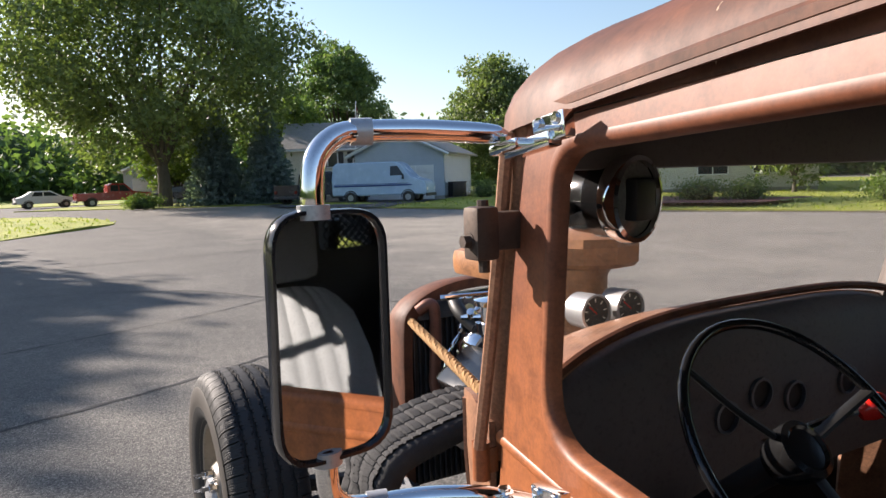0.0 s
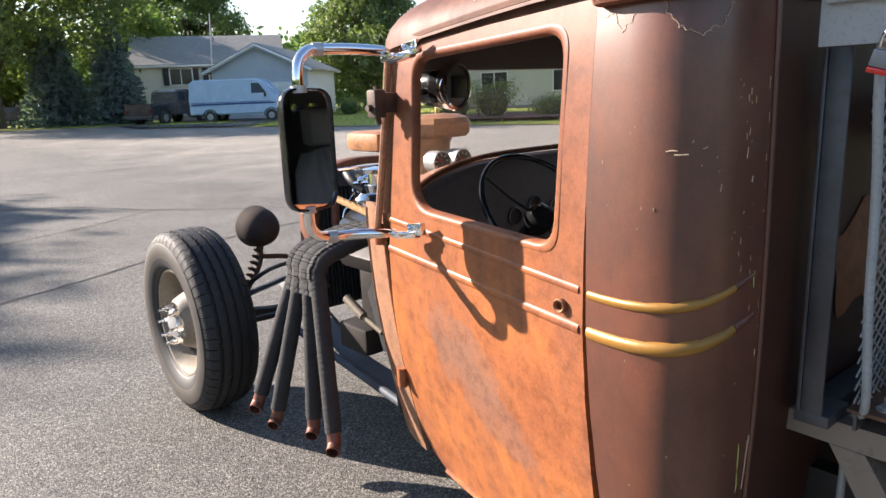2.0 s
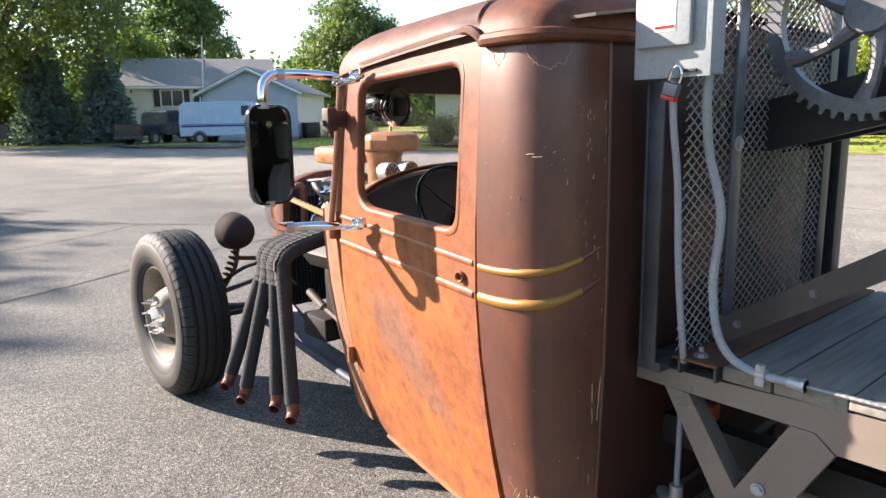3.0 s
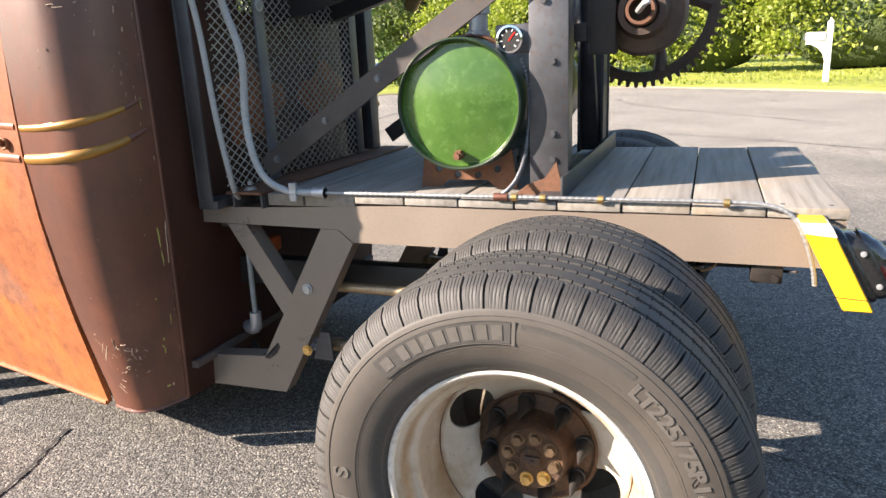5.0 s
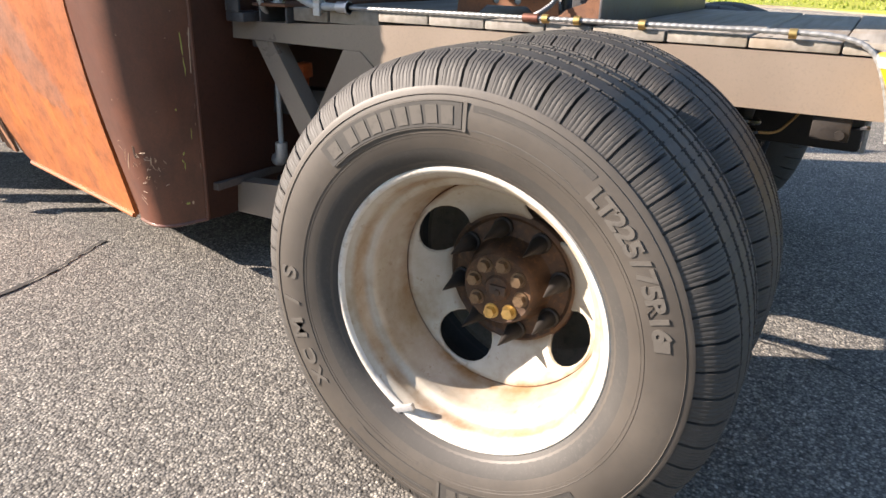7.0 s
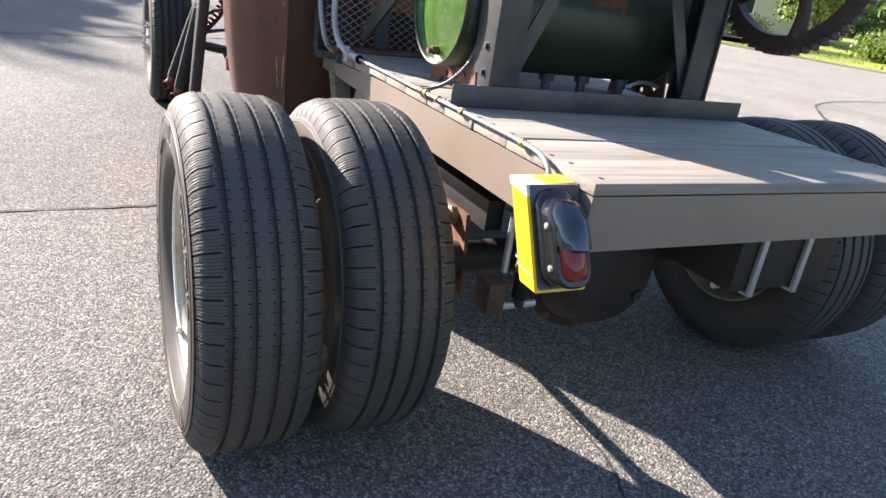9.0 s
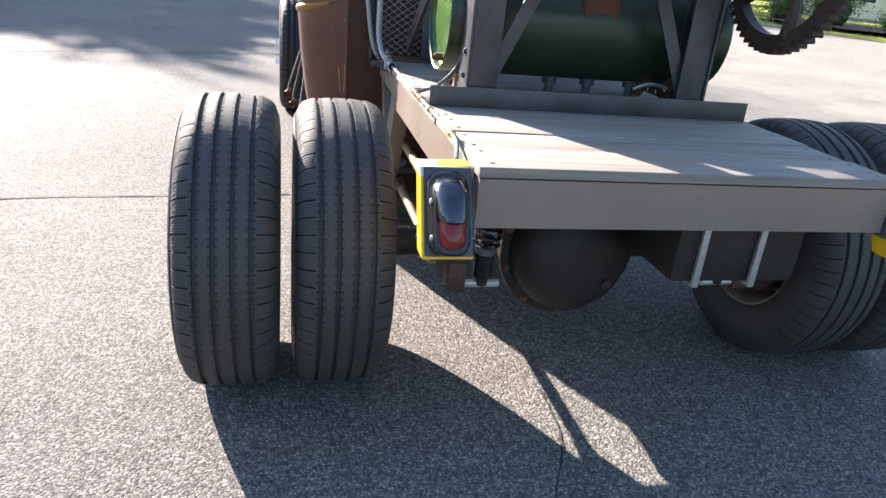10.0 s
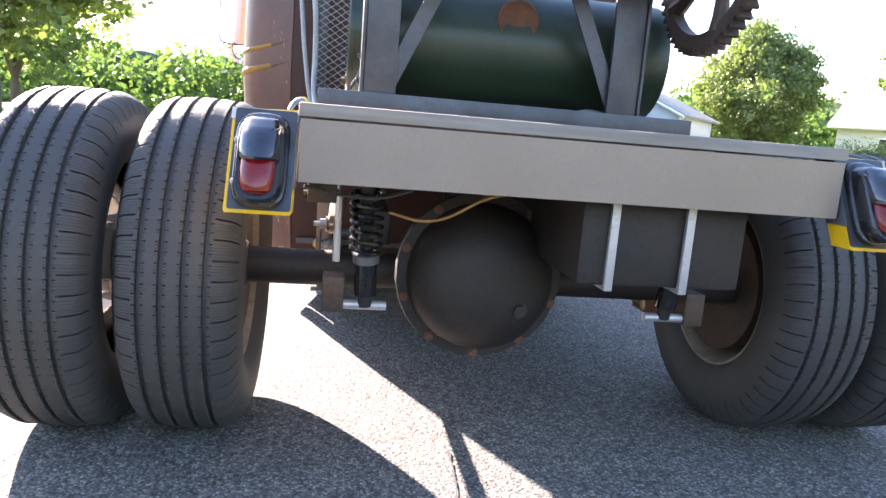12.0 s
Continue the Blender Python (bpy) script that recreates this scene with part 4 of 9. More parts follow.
def build_door(s):
    b = B()
    sheet(b, door_outline, [window_hole], 0.045, door_pt, 0.012)
    if s > 0:
        mirror_x(b)
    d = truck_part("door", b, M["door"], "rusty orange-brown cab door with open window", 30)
    # rolled window surround turning inwards
    b = B()
    c = Vector((sum(p[0] for p in window_hole) / len(window_hole), sum(p[1] for p in window_hole) / len(window_hole)))
    rows = []
    for grow, inx in ((0.010, -0.0015), (0.002, -0.003), (-0.004, 0.001), (-0.007, 0.008), (-0.008, 0.022)):
        row = []
        for p in window_hole:
            q = Vector(p)
            dv = (q - c)
            q = q + Vector((dv.x / abs(dv.x + 1e-9) * min(1, abs(dv.x) / 0.24), dv.y / abs(dv.y + 1e-9) * min(1, abs(dv.y) / 0.17))) * grow
            row.append(b.verts.new(door_pt(q.x, q.y) + Vector((inx, 0, 0))))
        rows.append(row)
    for r0, r1 in zip(rows, rows[1:]):
        for i in range(len(r0)):
            j = (i + 1) % len(r0)
            b.faces.new((r0[i], r0[j], r1[j], r1[i]))
    if s > 0:
        mirror_x(b)
    part("window_surround", b, M["door"], d, "", 60)
    # pressed moulding lines
    for z0, z1, r in ((0.952, 0.926, 0.012), (0.868, 0.850, 0.014)):
        b = B()
        tube(b, [door_pt(y, z0 + (z1 - z0) * (2.03 - y) / 0.75) + Vector((0.72 * r, 0, 0)) for y in np.linspace(2.045, 1.272, 14)], r, 14)
        if s > 0:
            mirror_x(b)
        part("moulding", b, M["door"], d)
    # lower rolled edge
    b = B()
    tube(b, [door_pt(y, 0.143 + 0.028 * (y - 1.285) / 0.665) for y in np.linspace(1.96, 1.29, 12)], 0.008, 8)
    if s > 0:
        mirror_x(b)
    part("bottom_roll", b, M["door"], d)
    # empty handle socket
    b = B()
    lathe(b, [(0.0, 0.0135), (-0.010, 0.0145), (-0.013, 0.012), (-0.010, 0.0085), (0.004, 0.008)], door_pt(1.319, 0.886), "x", 20)
    if s > 0:
        mirror_x(b)
    part("handle_socket", b, M["rust_orange"], d, "bare round handle socket")
    for z in (0.455, 0.905):
        b = B()
        p = door_pt(2.085, z)
        tube(b, [p + Vector((-0.012, 0, -0.03)), p + Vector((-0.012, 0, 0.03))], 0.0145, 12)
        box(b, (p.x - 0.012, p.y - 0.012, p.z - 0.02), (p.x + 0.012, p.y + 0.03, p.z + 0.02), 0.003)
        if s > 0:
            mirror_x(b)
        part("hinge", b, M["door"], d, "brown barrel hinge")
    return d


for s in (-1, 1):
    build_door(s)

# quarter panels and back, one wrapped shell each side
corner = smooth_path([(-0.7668, 1.252, 0), (-0.775, 1.19, 0), (-0.777, 1.13, 0), (-0.766, 1.083, 0), (-0.741, 1.052, 0), (-0.698, 1.032, 0), (-0.645, 1.021, 0), (-0.585, 1.013, 0), (-0.45, 1.005, 0), (-0.2, 1.0, 0), (0, 1.0, 0)], 6)
clen = [0.0]
for p, q in zip(corner, corner[1:]):
    clen.append(clen[-1] + (q - p).length)


def corner_at(u):
    i = 0
    while i < len(clen) - 2 and clen[i + 1] < u:
        i += 1
    t = (u - clen[i]) / (clen[i + 1] - clen[i])
    p = corner[i].lerp(corner[i + 1], t)
    d = (corner[i + 1] - corner[i]).normalized()
    return p, Vector((-d.y, d.x, 0))     # inward normal, roughly +x then +y


def quarter_pt(u, z, lift=0.0):
    p, n = corner_at(u)
    # the skirt draws in towards the middle of the cab
    n = Vector((max(0.0, -0.45 - p.x), max(0.0, 1.252 - p.y), 0)).normalized()
    k = tuck(z) * (1.0 if u < 0.20 else max(0.38, 1 - (u - 0.20) / 0.30))
    q = p + n * (k - lift)
    return Vector((q.x, q.y, z))


UL = clen[-1]
SEAM = 0.362
rear_window = rounded([(UL - 0.225, 1.19), (UL - 0.014, 1.19), (UL - 0.014, 1.30), (UL - 0.225, 1.30)], 0.02, 4)
for s in (-1, 1):
    b = B()
    sheet(b, [(0, 0.140), (SEAM * 0.5, 0.143), (SEAM, 0.158), (SEAM, 1.43), (-0.012, 1.43), (-0.004, 1.0)], [], 0.045, quarter_pt, 0.012)
    if s > 0:
        mirror_x(b)
    q = truck_part("quarter_panel", b, M["quarter"], "dark brown rounded rear quarter panel with chipped paint", 30)
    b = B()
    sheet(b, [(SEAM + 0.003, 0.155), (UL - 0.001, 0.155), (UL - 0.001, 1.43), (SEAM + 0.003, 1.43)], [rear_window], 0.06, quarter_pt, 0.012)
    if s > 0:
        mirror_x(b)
    bk = truck_part("back_panel", b, M["cab_back"], "brown cab back with its shade in the colour", 30)
    # orange patch painted where light falls on the cab back
    b = B()
    blot = [(UL - 0.21 + 0.15 * math.cos(a) * (1 + 0.2 * math.sin(3 * a + 1)), 0.93 + 0.105 * math.sin(a) * (1 + 0.25 * math.sin(5 * a))) for a in [2 * math.pi * q / 26 for q in range(26)]]
    sheet(b, blot, [], 0.05, lambda u, z: quarter_pt(max(SEAM + 0.01, u), z, 0.003), 0)
    if s > 0:
        mirror_x(b)
    part("light_patch", b, M["door"], bk, "orange patch painted for the light on the cab back")
    b = B()
    sheet(b, [(SEAM + 0.02, 0.30), (UL - 0.002, 0.30), (UL - 0.002, 1.42), (SEAM + 0.02, 1.42)], [rear_window], 0.08, lambda u, z: quarter_pt(u, z, -0.024), 0.004)
    if s > 0:
        mirror_x(b)
    truck_part("cab_lining", b, M["black"], "black lining inside the cab back", 30)
    # mesh in the rear window
    b = B()
    for k in range(-6, 14):
        for d in (-1, 1):
            seg = []
            for t in np.linspace(0, 1, 9):
                u, z = UL - 0.225 + 0.21 * (k / 8 + 0.5 * t * d), 1.19 + 0.11 * t
                if UL - 0.224 <= u <= UL - 0.015:
                    seg.append(quarter_pt(u, z) + Vector((0, 0.030, 0)))
            if len(seg) > 1:
                tube(b, [seg[0], seg[-1]], 0.0028, 4)
    if s > 0:
        mirror_x(b)
    truck_part("rear_window_mesh", b, M["black"], "black diamond mesh in the rear window")
    # gold stripes
    for z, r in ((0.922, 0.0105), (0.850, 0.0150)):
        b = B()
        tube(b, [quarter_pt(u, z + 0.062 * (u / 0.36) ** 2.4, -0.55 * r) for u in np.linspace(0.004, 0.285, 24)], r, 10, flat=1.0, rfun=lambda t: 1 - 0.22 * max(0, t - 0.6) / 0.4)
        if s > 0:
            mirror_x(b)
        part("gold_stripe", b, M["gold"], q, "raised gold-painted moulding")
        b = B()
        tube(b, [quarter_pt(u, z + 0.062 * (u / 0.36) ** 2.4, -0.55 * r) for u in np.linspace(0.286, 0.358, 8)], r * 0.78, 10, rfun=lambda t: 1 - 0.45 * t)
        if s > 0:
            mirror_x(b)
        part("moulding_end", b, M["quarter"], q, "moulding end worn back to brown")
    b = B()
    tube(b, [quarter_pt(SEAM, z, 0.001) for z in np.linspace(0.16, 1.42, 20)], 0.005, 6)
    if s > 0:
        mirror_x(b)
    part("seam", b, M["quarter"], q)
    if s < 0:
        rp = random.Random(8)
        for peel in ([(0.008, 1.405), (0.03, 1.398), (0.05, 1.404), (0.058, 1.385), (0.066, 1.372), (0.078, 1.382), (0.10, 1.402)], [(0.145, 1.41), (0.150, 1.392), (0.162, 1.385), (0.168, 1.372), (0.185, 1.368), (0.205, 1.358), (0.214, 1.362), (0.222, 1.372), (0.235, 1.37), (0.248, 1.392), (0.26, 1.412)]):
            c = B()
            fine = []
            for (u0, z0), (u1, z1) in zip(peel, peel[1:]):
                fine += [(u0 + (u1 - u0) * t + rp.uniform(-0.0035, 0.0035), z0 + (z1 - z0) * t + rp.uniform(-0.0035, 0.0035)) for t in (0, 0.25, 0.5, 0.75)]
            tube(c, [quarter_pt(u, z, 0.0) for u, z in fine], 0.0008, 5)
            part("peel_edge", c, M["scuff"], q, "edge of peeled paint")
        rs = random.Random(3)
        marks = [(0.155, 1.186, 0.018, 0.0), (0.168, 1.180, 0.022, 0.002), (0.212, 1.190, 0.007, 0.001), (0.245, 1.12, 0.002, 0.012), (0.300, 1.17, 0.002, 0.016), (0.315, 1.13, 0.002, 0.010), (0.065, 0.305, 0.035, 0.05), (0.07, 0.318, 0.03, 0.035), (0.155, 0.36, 0.02, 0.004), (0.165, 0.345, 0.022, -0.004), (0.185, 0.33, 0.004, 0.02), (0.13, 0.345, 0.002, 0.035), (0.10, 0.235, 0.02, -0.012), (0.22, 0.27, 0.012, 0.004), (0.352, 0.62, 0.004, 0.05), (0.350, 0.56, 0.003, 0.06)]
        marks += [(rs.uniform(0.02, 0.32), rs.uniform(0.25, 1.3), rs.uniform(-0.003, 0.003), rs.uniform(0.001, 0.005)) for k in range(30)]
        marks += [(rs.gauss(0.310, 0.016), rs.uniform(0.9, 1.34), rs.uniform(-0.002, 0.002), rs.uniform(0.003, 0.012)) for k in range(22)]
        marks += [(0.350 + rs.uniform(-0.002, 0.002), rs.uniform(0.3, 1.3), 0.0, rs.uniform(0.004, 0.02)) for k in range(14)]
        marks += [(rs.gauss(0.17, 0.035), rs.gauss(0.325, 0.03), rs.uniform(-0.012, 0.012), rs.uniform(-0.012, 0.012)) for k in range(26)]
        marks += [(0.045, 0.372, 0.020, -0.012), (0.055, 0.368, 0.03, -0.03), (0.06, 0.33, 0.022, 0.030), (0.066, 0.338, 0.020, 0.027), (0.05, 0.385, 0.018, -0.001), (0.09, 0.225, 0.03, -0.018), (0.12, 0.25, 0.018, -0.004)]
        for k, (u, z, du, dz) in enumerate(marks):
            c = B()
            tube(c, [quarter_pt(u + du * t, z + dz * t + rs.uniform(-0.001, 0.001), -0.0006) for t in (0, 0.35, 0.7, 1.0)], rs.uniform(0.0010, 0.0017) if k < 16 else rs.uniform(0.0005, 0.0011), 5)
            part("scuff", c, M["scuff"], q)
        # flecks of an older yellow-green coat along the rear fold
        flecks = [(0.300, 0.66, 0.003, -0.055, 0.0022), (0.304, 0.60, 0.002, -0.045, 0.0016), (0.262, 0.475, 0.004, -0.004, 0.003), (0.268, 0.35, 0.004, 0.01, 0.003), (0.262, 0.34, 0.006, -0.012, 0.002), (0.272, 0.33, -0.003, -0.02, 0.002), (0.255, 0.215, 0.012, -0.006, 0.004), (0.262, 0.21, 0.008, 0.006, 0.0035), (0.022, 0.165, 0.003, -0.02, 0.003), (0.018, 0.172, 0.006, 0.004, 0.0025), (0.306, 0.98, 0.001, -0.03, 0.0012), (0.303, 0.42, 0.001, -0.03, 0.0013)]
        for u, z, du, dz, r in flecks:
            c = B()
            tube(c, [quarter_pt(u + 0.028 * (u > 0.2) + du * t + rs.uniform(-0.001, 0.001), z + dz * t, -r * 0.55) for t in (0, 0.3, 0.65, 1.0)], r, 6, rfun=lambda t: 0.5 + math.sin(t * math.pi) * 0.6)
            part("chip", c, M["chip"], q, "yellow-green paint chip")
    b = B()
    tube(b, [quarter_pt(u, 0.142 + 0.016 * (u / SEAM) ** 2, -0.002) for u in np.linspace(0, SEAM, 16)], 0.0055, 8)
    if s > 0:
        mirror_x(b)
    part("bottom_roll", b, M["quarter"], q)

# roof: rings of the plan outline closing into a crowned top
plan = [Vector((p.x, p.y, 0)) for p in corner[::-1]] + [Vector((side_x(y), y, 0)) for y in (1.4, 1.55, 1.7, 1.82)]
plan += smooth_path([(-0.668, 1.90, 0), (-0.648, 1.99, 0), (-0.60, 2.075, 0), (-0.52, 2.14, 0), (-0.38, 2.19, 0), (-0.2, 2.215, 0), (0, 2.22, 0)], 3)
plan = plan + [Vector((-p.x, p.y, 0)) for p in plan[-2:0:-1]]
b = B()
rows = []
mid = Vector((0, 1.58, 0))
for k in range(13):
    a = k / 12 * math.pi / 2
    f, h = math.cos(a) ** 0.62, math.sin(a) ** 0.85
    row = []
    for p in plan:
        back = max(0.0, min(1.0, (1.25 - p.y) / 0.3))
        q = mid + (p - mid) * (f * 0.985 + 0.012)
        ze = 1.430 if p.y < 1.25 else 1.446 - 0.045 * (max(0, abs(p.y) - 1.28) / 0.7) ** 1.3
        zz = ze + (1.580 - ze) * h
        row.append(b.verts.new((q.x, q.y, zz)))
    rows.append(row)
for r0, r1 in zip(rows, rows[1:]):
    for i in range(len(plan)):
        j = (i + 1) % len(plan)
        b.faces.new((r0[i], r0[j], r1[j], r1[i]))
b.faces.new(rows[-1])
bmesh.ops.recalc_face_normals(b, faces=b.faces)
roof = truck_part("roof", b, M["roof"], "weathered brown crowned cab roof", 40)
b = B()
tube(b, [Vector((p.x, p.y, 1.428)) for p in plan if p.y < 1.24], 0.014, 8)
part("drip_rail", b, M["roof"], roof, "roof edge bead")
for s in (-1, 1):
    b = B()
    path = [(-0.770, 1.225, 1.425), (-0.772, 1.243, 1.443), (-0.766, 1.275, 1.456)] + [(side_x(y) + 0.012, y, 1.458 - 0.045 * ((y - 1.28) / 0.7) ** 1.3) for y in np.linspace(1.32, 1.96, 10)]
    tube(b, smooth_path(path, 2), 0.011, 8)
    if s > 0:
        mirror_x(b)
    part("drip_rail", b, M["roof"], roof, "brown drip moulding over the door")
    # header above the door
    b = B()
    sheet(b, [(1.24, 1.434), (1.245, 1.47), (1.98, 1.43), (1.958, 1.408)], [], 0.05, lambda y, z: door_pt(y, min(z, 1.44)) + Vector((0.004, 0, max(0, z - 1.44))))
    if s > 0:
        mirror_x(b)
    part("door_header", b, M["roof"], roof)

# cowl, pillars and screen
def cowl_pt(t, z):
    """Cowl side from the door edge (t=0) round to the firewall (t=1)."""
    y = 2.078 + 0.165 * math.sin(min(1, t) * math.pi / 2)
    x = side_x(y) + 0.035 * (1 - math.cos(min(1, t) * math.pi / 2))
    return Vector((x + tuck(z), y, z))


def screen_z(x):
    return 1.080 - 0.118 * (abs(x) / 0.62) ** 3.6


for s in (-1, 1):
    b = B()
    sheet(b, [(0.0, 0.185), (1.0, 0.185), (1.0, 0.90), (0.85, 0.955), (0.6, 0.98), (0.3, 0.985), (0.0, 0.965)], [], 0.1, cowl_pt, 0.01)
    if s > 0:
        mirror_x(b)
    truck_part("cowl", b, M["cowl"], "tan-brown rounded cowl side", 40)
    b = B()
    tube(b, [cowl_pt(0.55, z) for z in np.linspace(0.2, 0.965, 9)], 0.006, 6)
    if s > 0:
        mirror_x(b)
    truck_part("cowl_bead", b, M["cowl"])
    # windscreen pillar
    b = B()
    tube(b, smooth_path([(-0.60, 2.115, 0.90), (-0.607, 2.085, 1.0), (-0.612, 2.05, 1.15), (-0.615, 2.01, 1.30), (-0.615, 1.985, 1.43)], 4), 0.026, 10)
    if s > 0:
        mirror_x(b)
    truck_part("windscreen_pillar", b, M["cowl"], "slim brown windscreen pillar")
    b = B()
    tube(b, smooth_path([(-0.655, 2.075, 0.93), (-0.652, 2.03, 1.15), (-0.65, 1.985, 1.40)], 4), 0.010, 8)
    if s > 0:
        mirror_x(b)
    truck_part("gutter", b, M["cowl"])
b = B()
rows = [[b.verts.new(p) for p in ((0.395, 2.066, 1.04), (0.60, 2.08, 0.96), (0.60, 2.11, 0.96), (0.405, 2.09, 1.04))], [b.verts.new(p) for p in ((0.425, 1.985, 1.42), (0.60, 1.985, 1.42), (0.60, 2.015, 1.42), (0.435, 2.008, 1.42))]]
for i in range(4):
    b.faces.new((rows[0][i], rows[0][(i + 1) % 4], rows[1][(i + 1) % 4], rows[1][i]))
b.faces.new(rows[0])
b.faces.new(rows[1])
bmesh.ops.recalc_face_normals(b, faces=b.faces)
truck_part("screen_post_panel", b, M["interior"], "dark panel beside the windscreen")
# cowl top
b = B()
rows = []
for k, (y, drop) in enumerate([(2.085, 0.0), (2.12, 0.004), (2.19, 0.012), (2.24, 0.03), (2.262, 0.06), (2.268, 0.10)]):
    rows.append([b.verts.new((x, y - 0.10 * (abs(x) / 0.6) ** 4 * 0.5, screen_z(x) - drop)) for x in np.linspace(-0.60, 0.60, 33)])
for r0, r1 in zip(rows, rows[1:]):
    for i in range(32):
        b.faces.new((r0[i], r0[i + 1], r1[i + 1], r1[i]))
thicken(b, 0.008)
truck_part("cowl_top", b, M["cowl"], "tan-brown cowl top")
b = B()
plate(b, [(x, screen_z(x) - 0.05) for x in np.linspace(-0.56, 0.56, 21)] + [(0.50, 0.25), (-0.50, 0.25)], "y", 2.235, 0.012)
truck_part("firewall", b, M["black"], "black firewall")
b = B()
tube(b, smooth_path([(x, 2.075 - 0.03 * (abs(x) / 0.6) ** 2, screen_z(x) + 0.012) for x in np.linspace(-0.57, 0.57, 13)], 3), 0.0085, 8)
truck_part("screen_seal", b, M["roof"], "brown frame along the windscreen base")
b = B()
rows = [[b.verts.new((x, 2.085 - 0.02 * (abs(x) / 0.6) ** 2, screen_z(x) + 0.008)) for x in np.linspace(-0.585, 0.585, 21)],
        [b.verts.new((x, 1.992, 1.42)) for x in np.linspace(-0.585, 0.585, 21)]]
for i in range(20):
    b.faces.new((rows[0][i], rows[0][i + 1], rows[1][i + 1], rows[1][i]))
thicken(b, 0.004)
g = truck_part("windscreen", b, M["screen"], "dusty flat windscreen glass")
g.visible_shadow = False
b = B()
box(b, (-0.60, 1.955, 1.345), (0.60, 1.99, 1.45), 0.008)
truck_part("screen_header", b, M["interior"], "dark header above the windscreen")
b = B()
sheet(b, [(-0.70, 0.98), (0.70, 0.98), (0.72, 1.3), (0.62, 1.95), (-0.62, 1.95), (-0.72, 1.3)], [], 0.1, lambda x, y: Vector((x, y, 1.455 + 0.06 * (1 - (x / 0.75) ** 2))), 0.006)
truck_part("headliner", b, M["interior"], "dark cab headliner")

# inside of the cab
b = B()
plate(b, [(-0.55, 1.03), (0.55, 1.03), (0.55, 1.3), (0.42, 2.22), (-0.42, 2.22), (-0.55, 1.3)], "z", 0.24, 0.02)
truck_part("cab_floor", b, M["interior"])
b = B()
rows = []
for y, dz in ((2.085, -0.012), (2.06, -0.02), (2.04, -0.05), (2.04, -0.36)):
    rows.append([b.verts.new((x, y, (screen_z(x) + dz) if dz > -0.2 else 0.74)) for x in np.linspace(-0.585, 0.585, 25)])
for r0, r1 in zip(rows, rows[1:]):
    for i in range(24):
        b.faces.new((r0[i], r0[i + 1], r1[i + 1], r1[i]))
thicken(b, 0.01)
dash = truck_part("dashboard", b, M["interior"], "dark brown dashboard with round gauges")
for x, z in ((-0.157, 0.892), (-0.064, 0.919), (0.038, 0.897), (0.21, 0.90)):
    b = B()
    lathe(b, [(0.0, 0.030), (0.012, 0.031), (0.013, 0.026), (0.006, 0.0255)], (x, 2.035, z), "y", 24, -1)
    gg = part("gauge_bezel", b, M["steel_grey"], dash, "dull steel gauge bezel")
    b = B()
    lathe(b, [(0.005, 0.026), (0.006, 0.0)], (x, 2.035, z), "y", 24, -1)
    part("gauge_face", b, M["dial_black"], gg)
# steering wheel
sw_c = Vector((-0.282, 1.803, 0.930))
sw_n = Vector((0.0, -0.743, 0.668)).normalized()
su = Vector((1, 0, 0))
sv = sw_n.cross(su).normalized()
ring = lambda a, r: sw_c + (su * math.cos(a) + sv * math.sin(a)) * r
wheel = wheel_part("steering_wheel", "black three-spoke steering wheel", (0, 0, 0))
part("rim", tube(B(), [ring(2 * math.pi * k / 48, 0.205) + sw_n * 0.022 for k in range(48)], 0.0084, 10, closed=True), M["black_gloss"], wheel)
for a in (-84, 14, 132):
    a = radians(a)
    part("spoke", tube(B(), smooth_path([ring(a, 0.03), ring(a, 0.11) + sw_n * 0.005, ring(a, 0.202) + sw_n * 0.022], 4), 0.011, 8, flat=0.5), M["black"], wheel)
b = B()
lathe(b, [(-0.04, 0.035), (0.0, 0.045), (0.016, 0.043), (0.020, 0.034), (0.016, 0.030), (0.018, 0.0)], sw_c, sw_n, seg=32)
part("hub", b, M["black_gloss"], wheel)
truck_part("steering_column", rod(B(), sw_c - sw_n * 0.03, sw_c - sw_n * 0.75, 0.022, 14), M["black"])
b = B()
tube(b, smooth_path([(-0.23, 1.90, 0.90), (-0.14, 1.86, 0.93), (-0.085, 1.825, 0.952)], 4), 0.007, 8)
lever = truck_part("shift_lever", b, M["chrome"], "chrome column shift lever")
b = B()
lathe(b, [(-0.03, 0.012), (-0.015, 0.019), (0.0, 0.022), (0.012, 0.018), (0.020, 0.009), (0.022, 0.0)], (-0.068, 1.815, 0.957), (0.6, -0.4, 0.4), seg=20)
part("shift_knob", b, M["red"], lever, "glossy red knob")
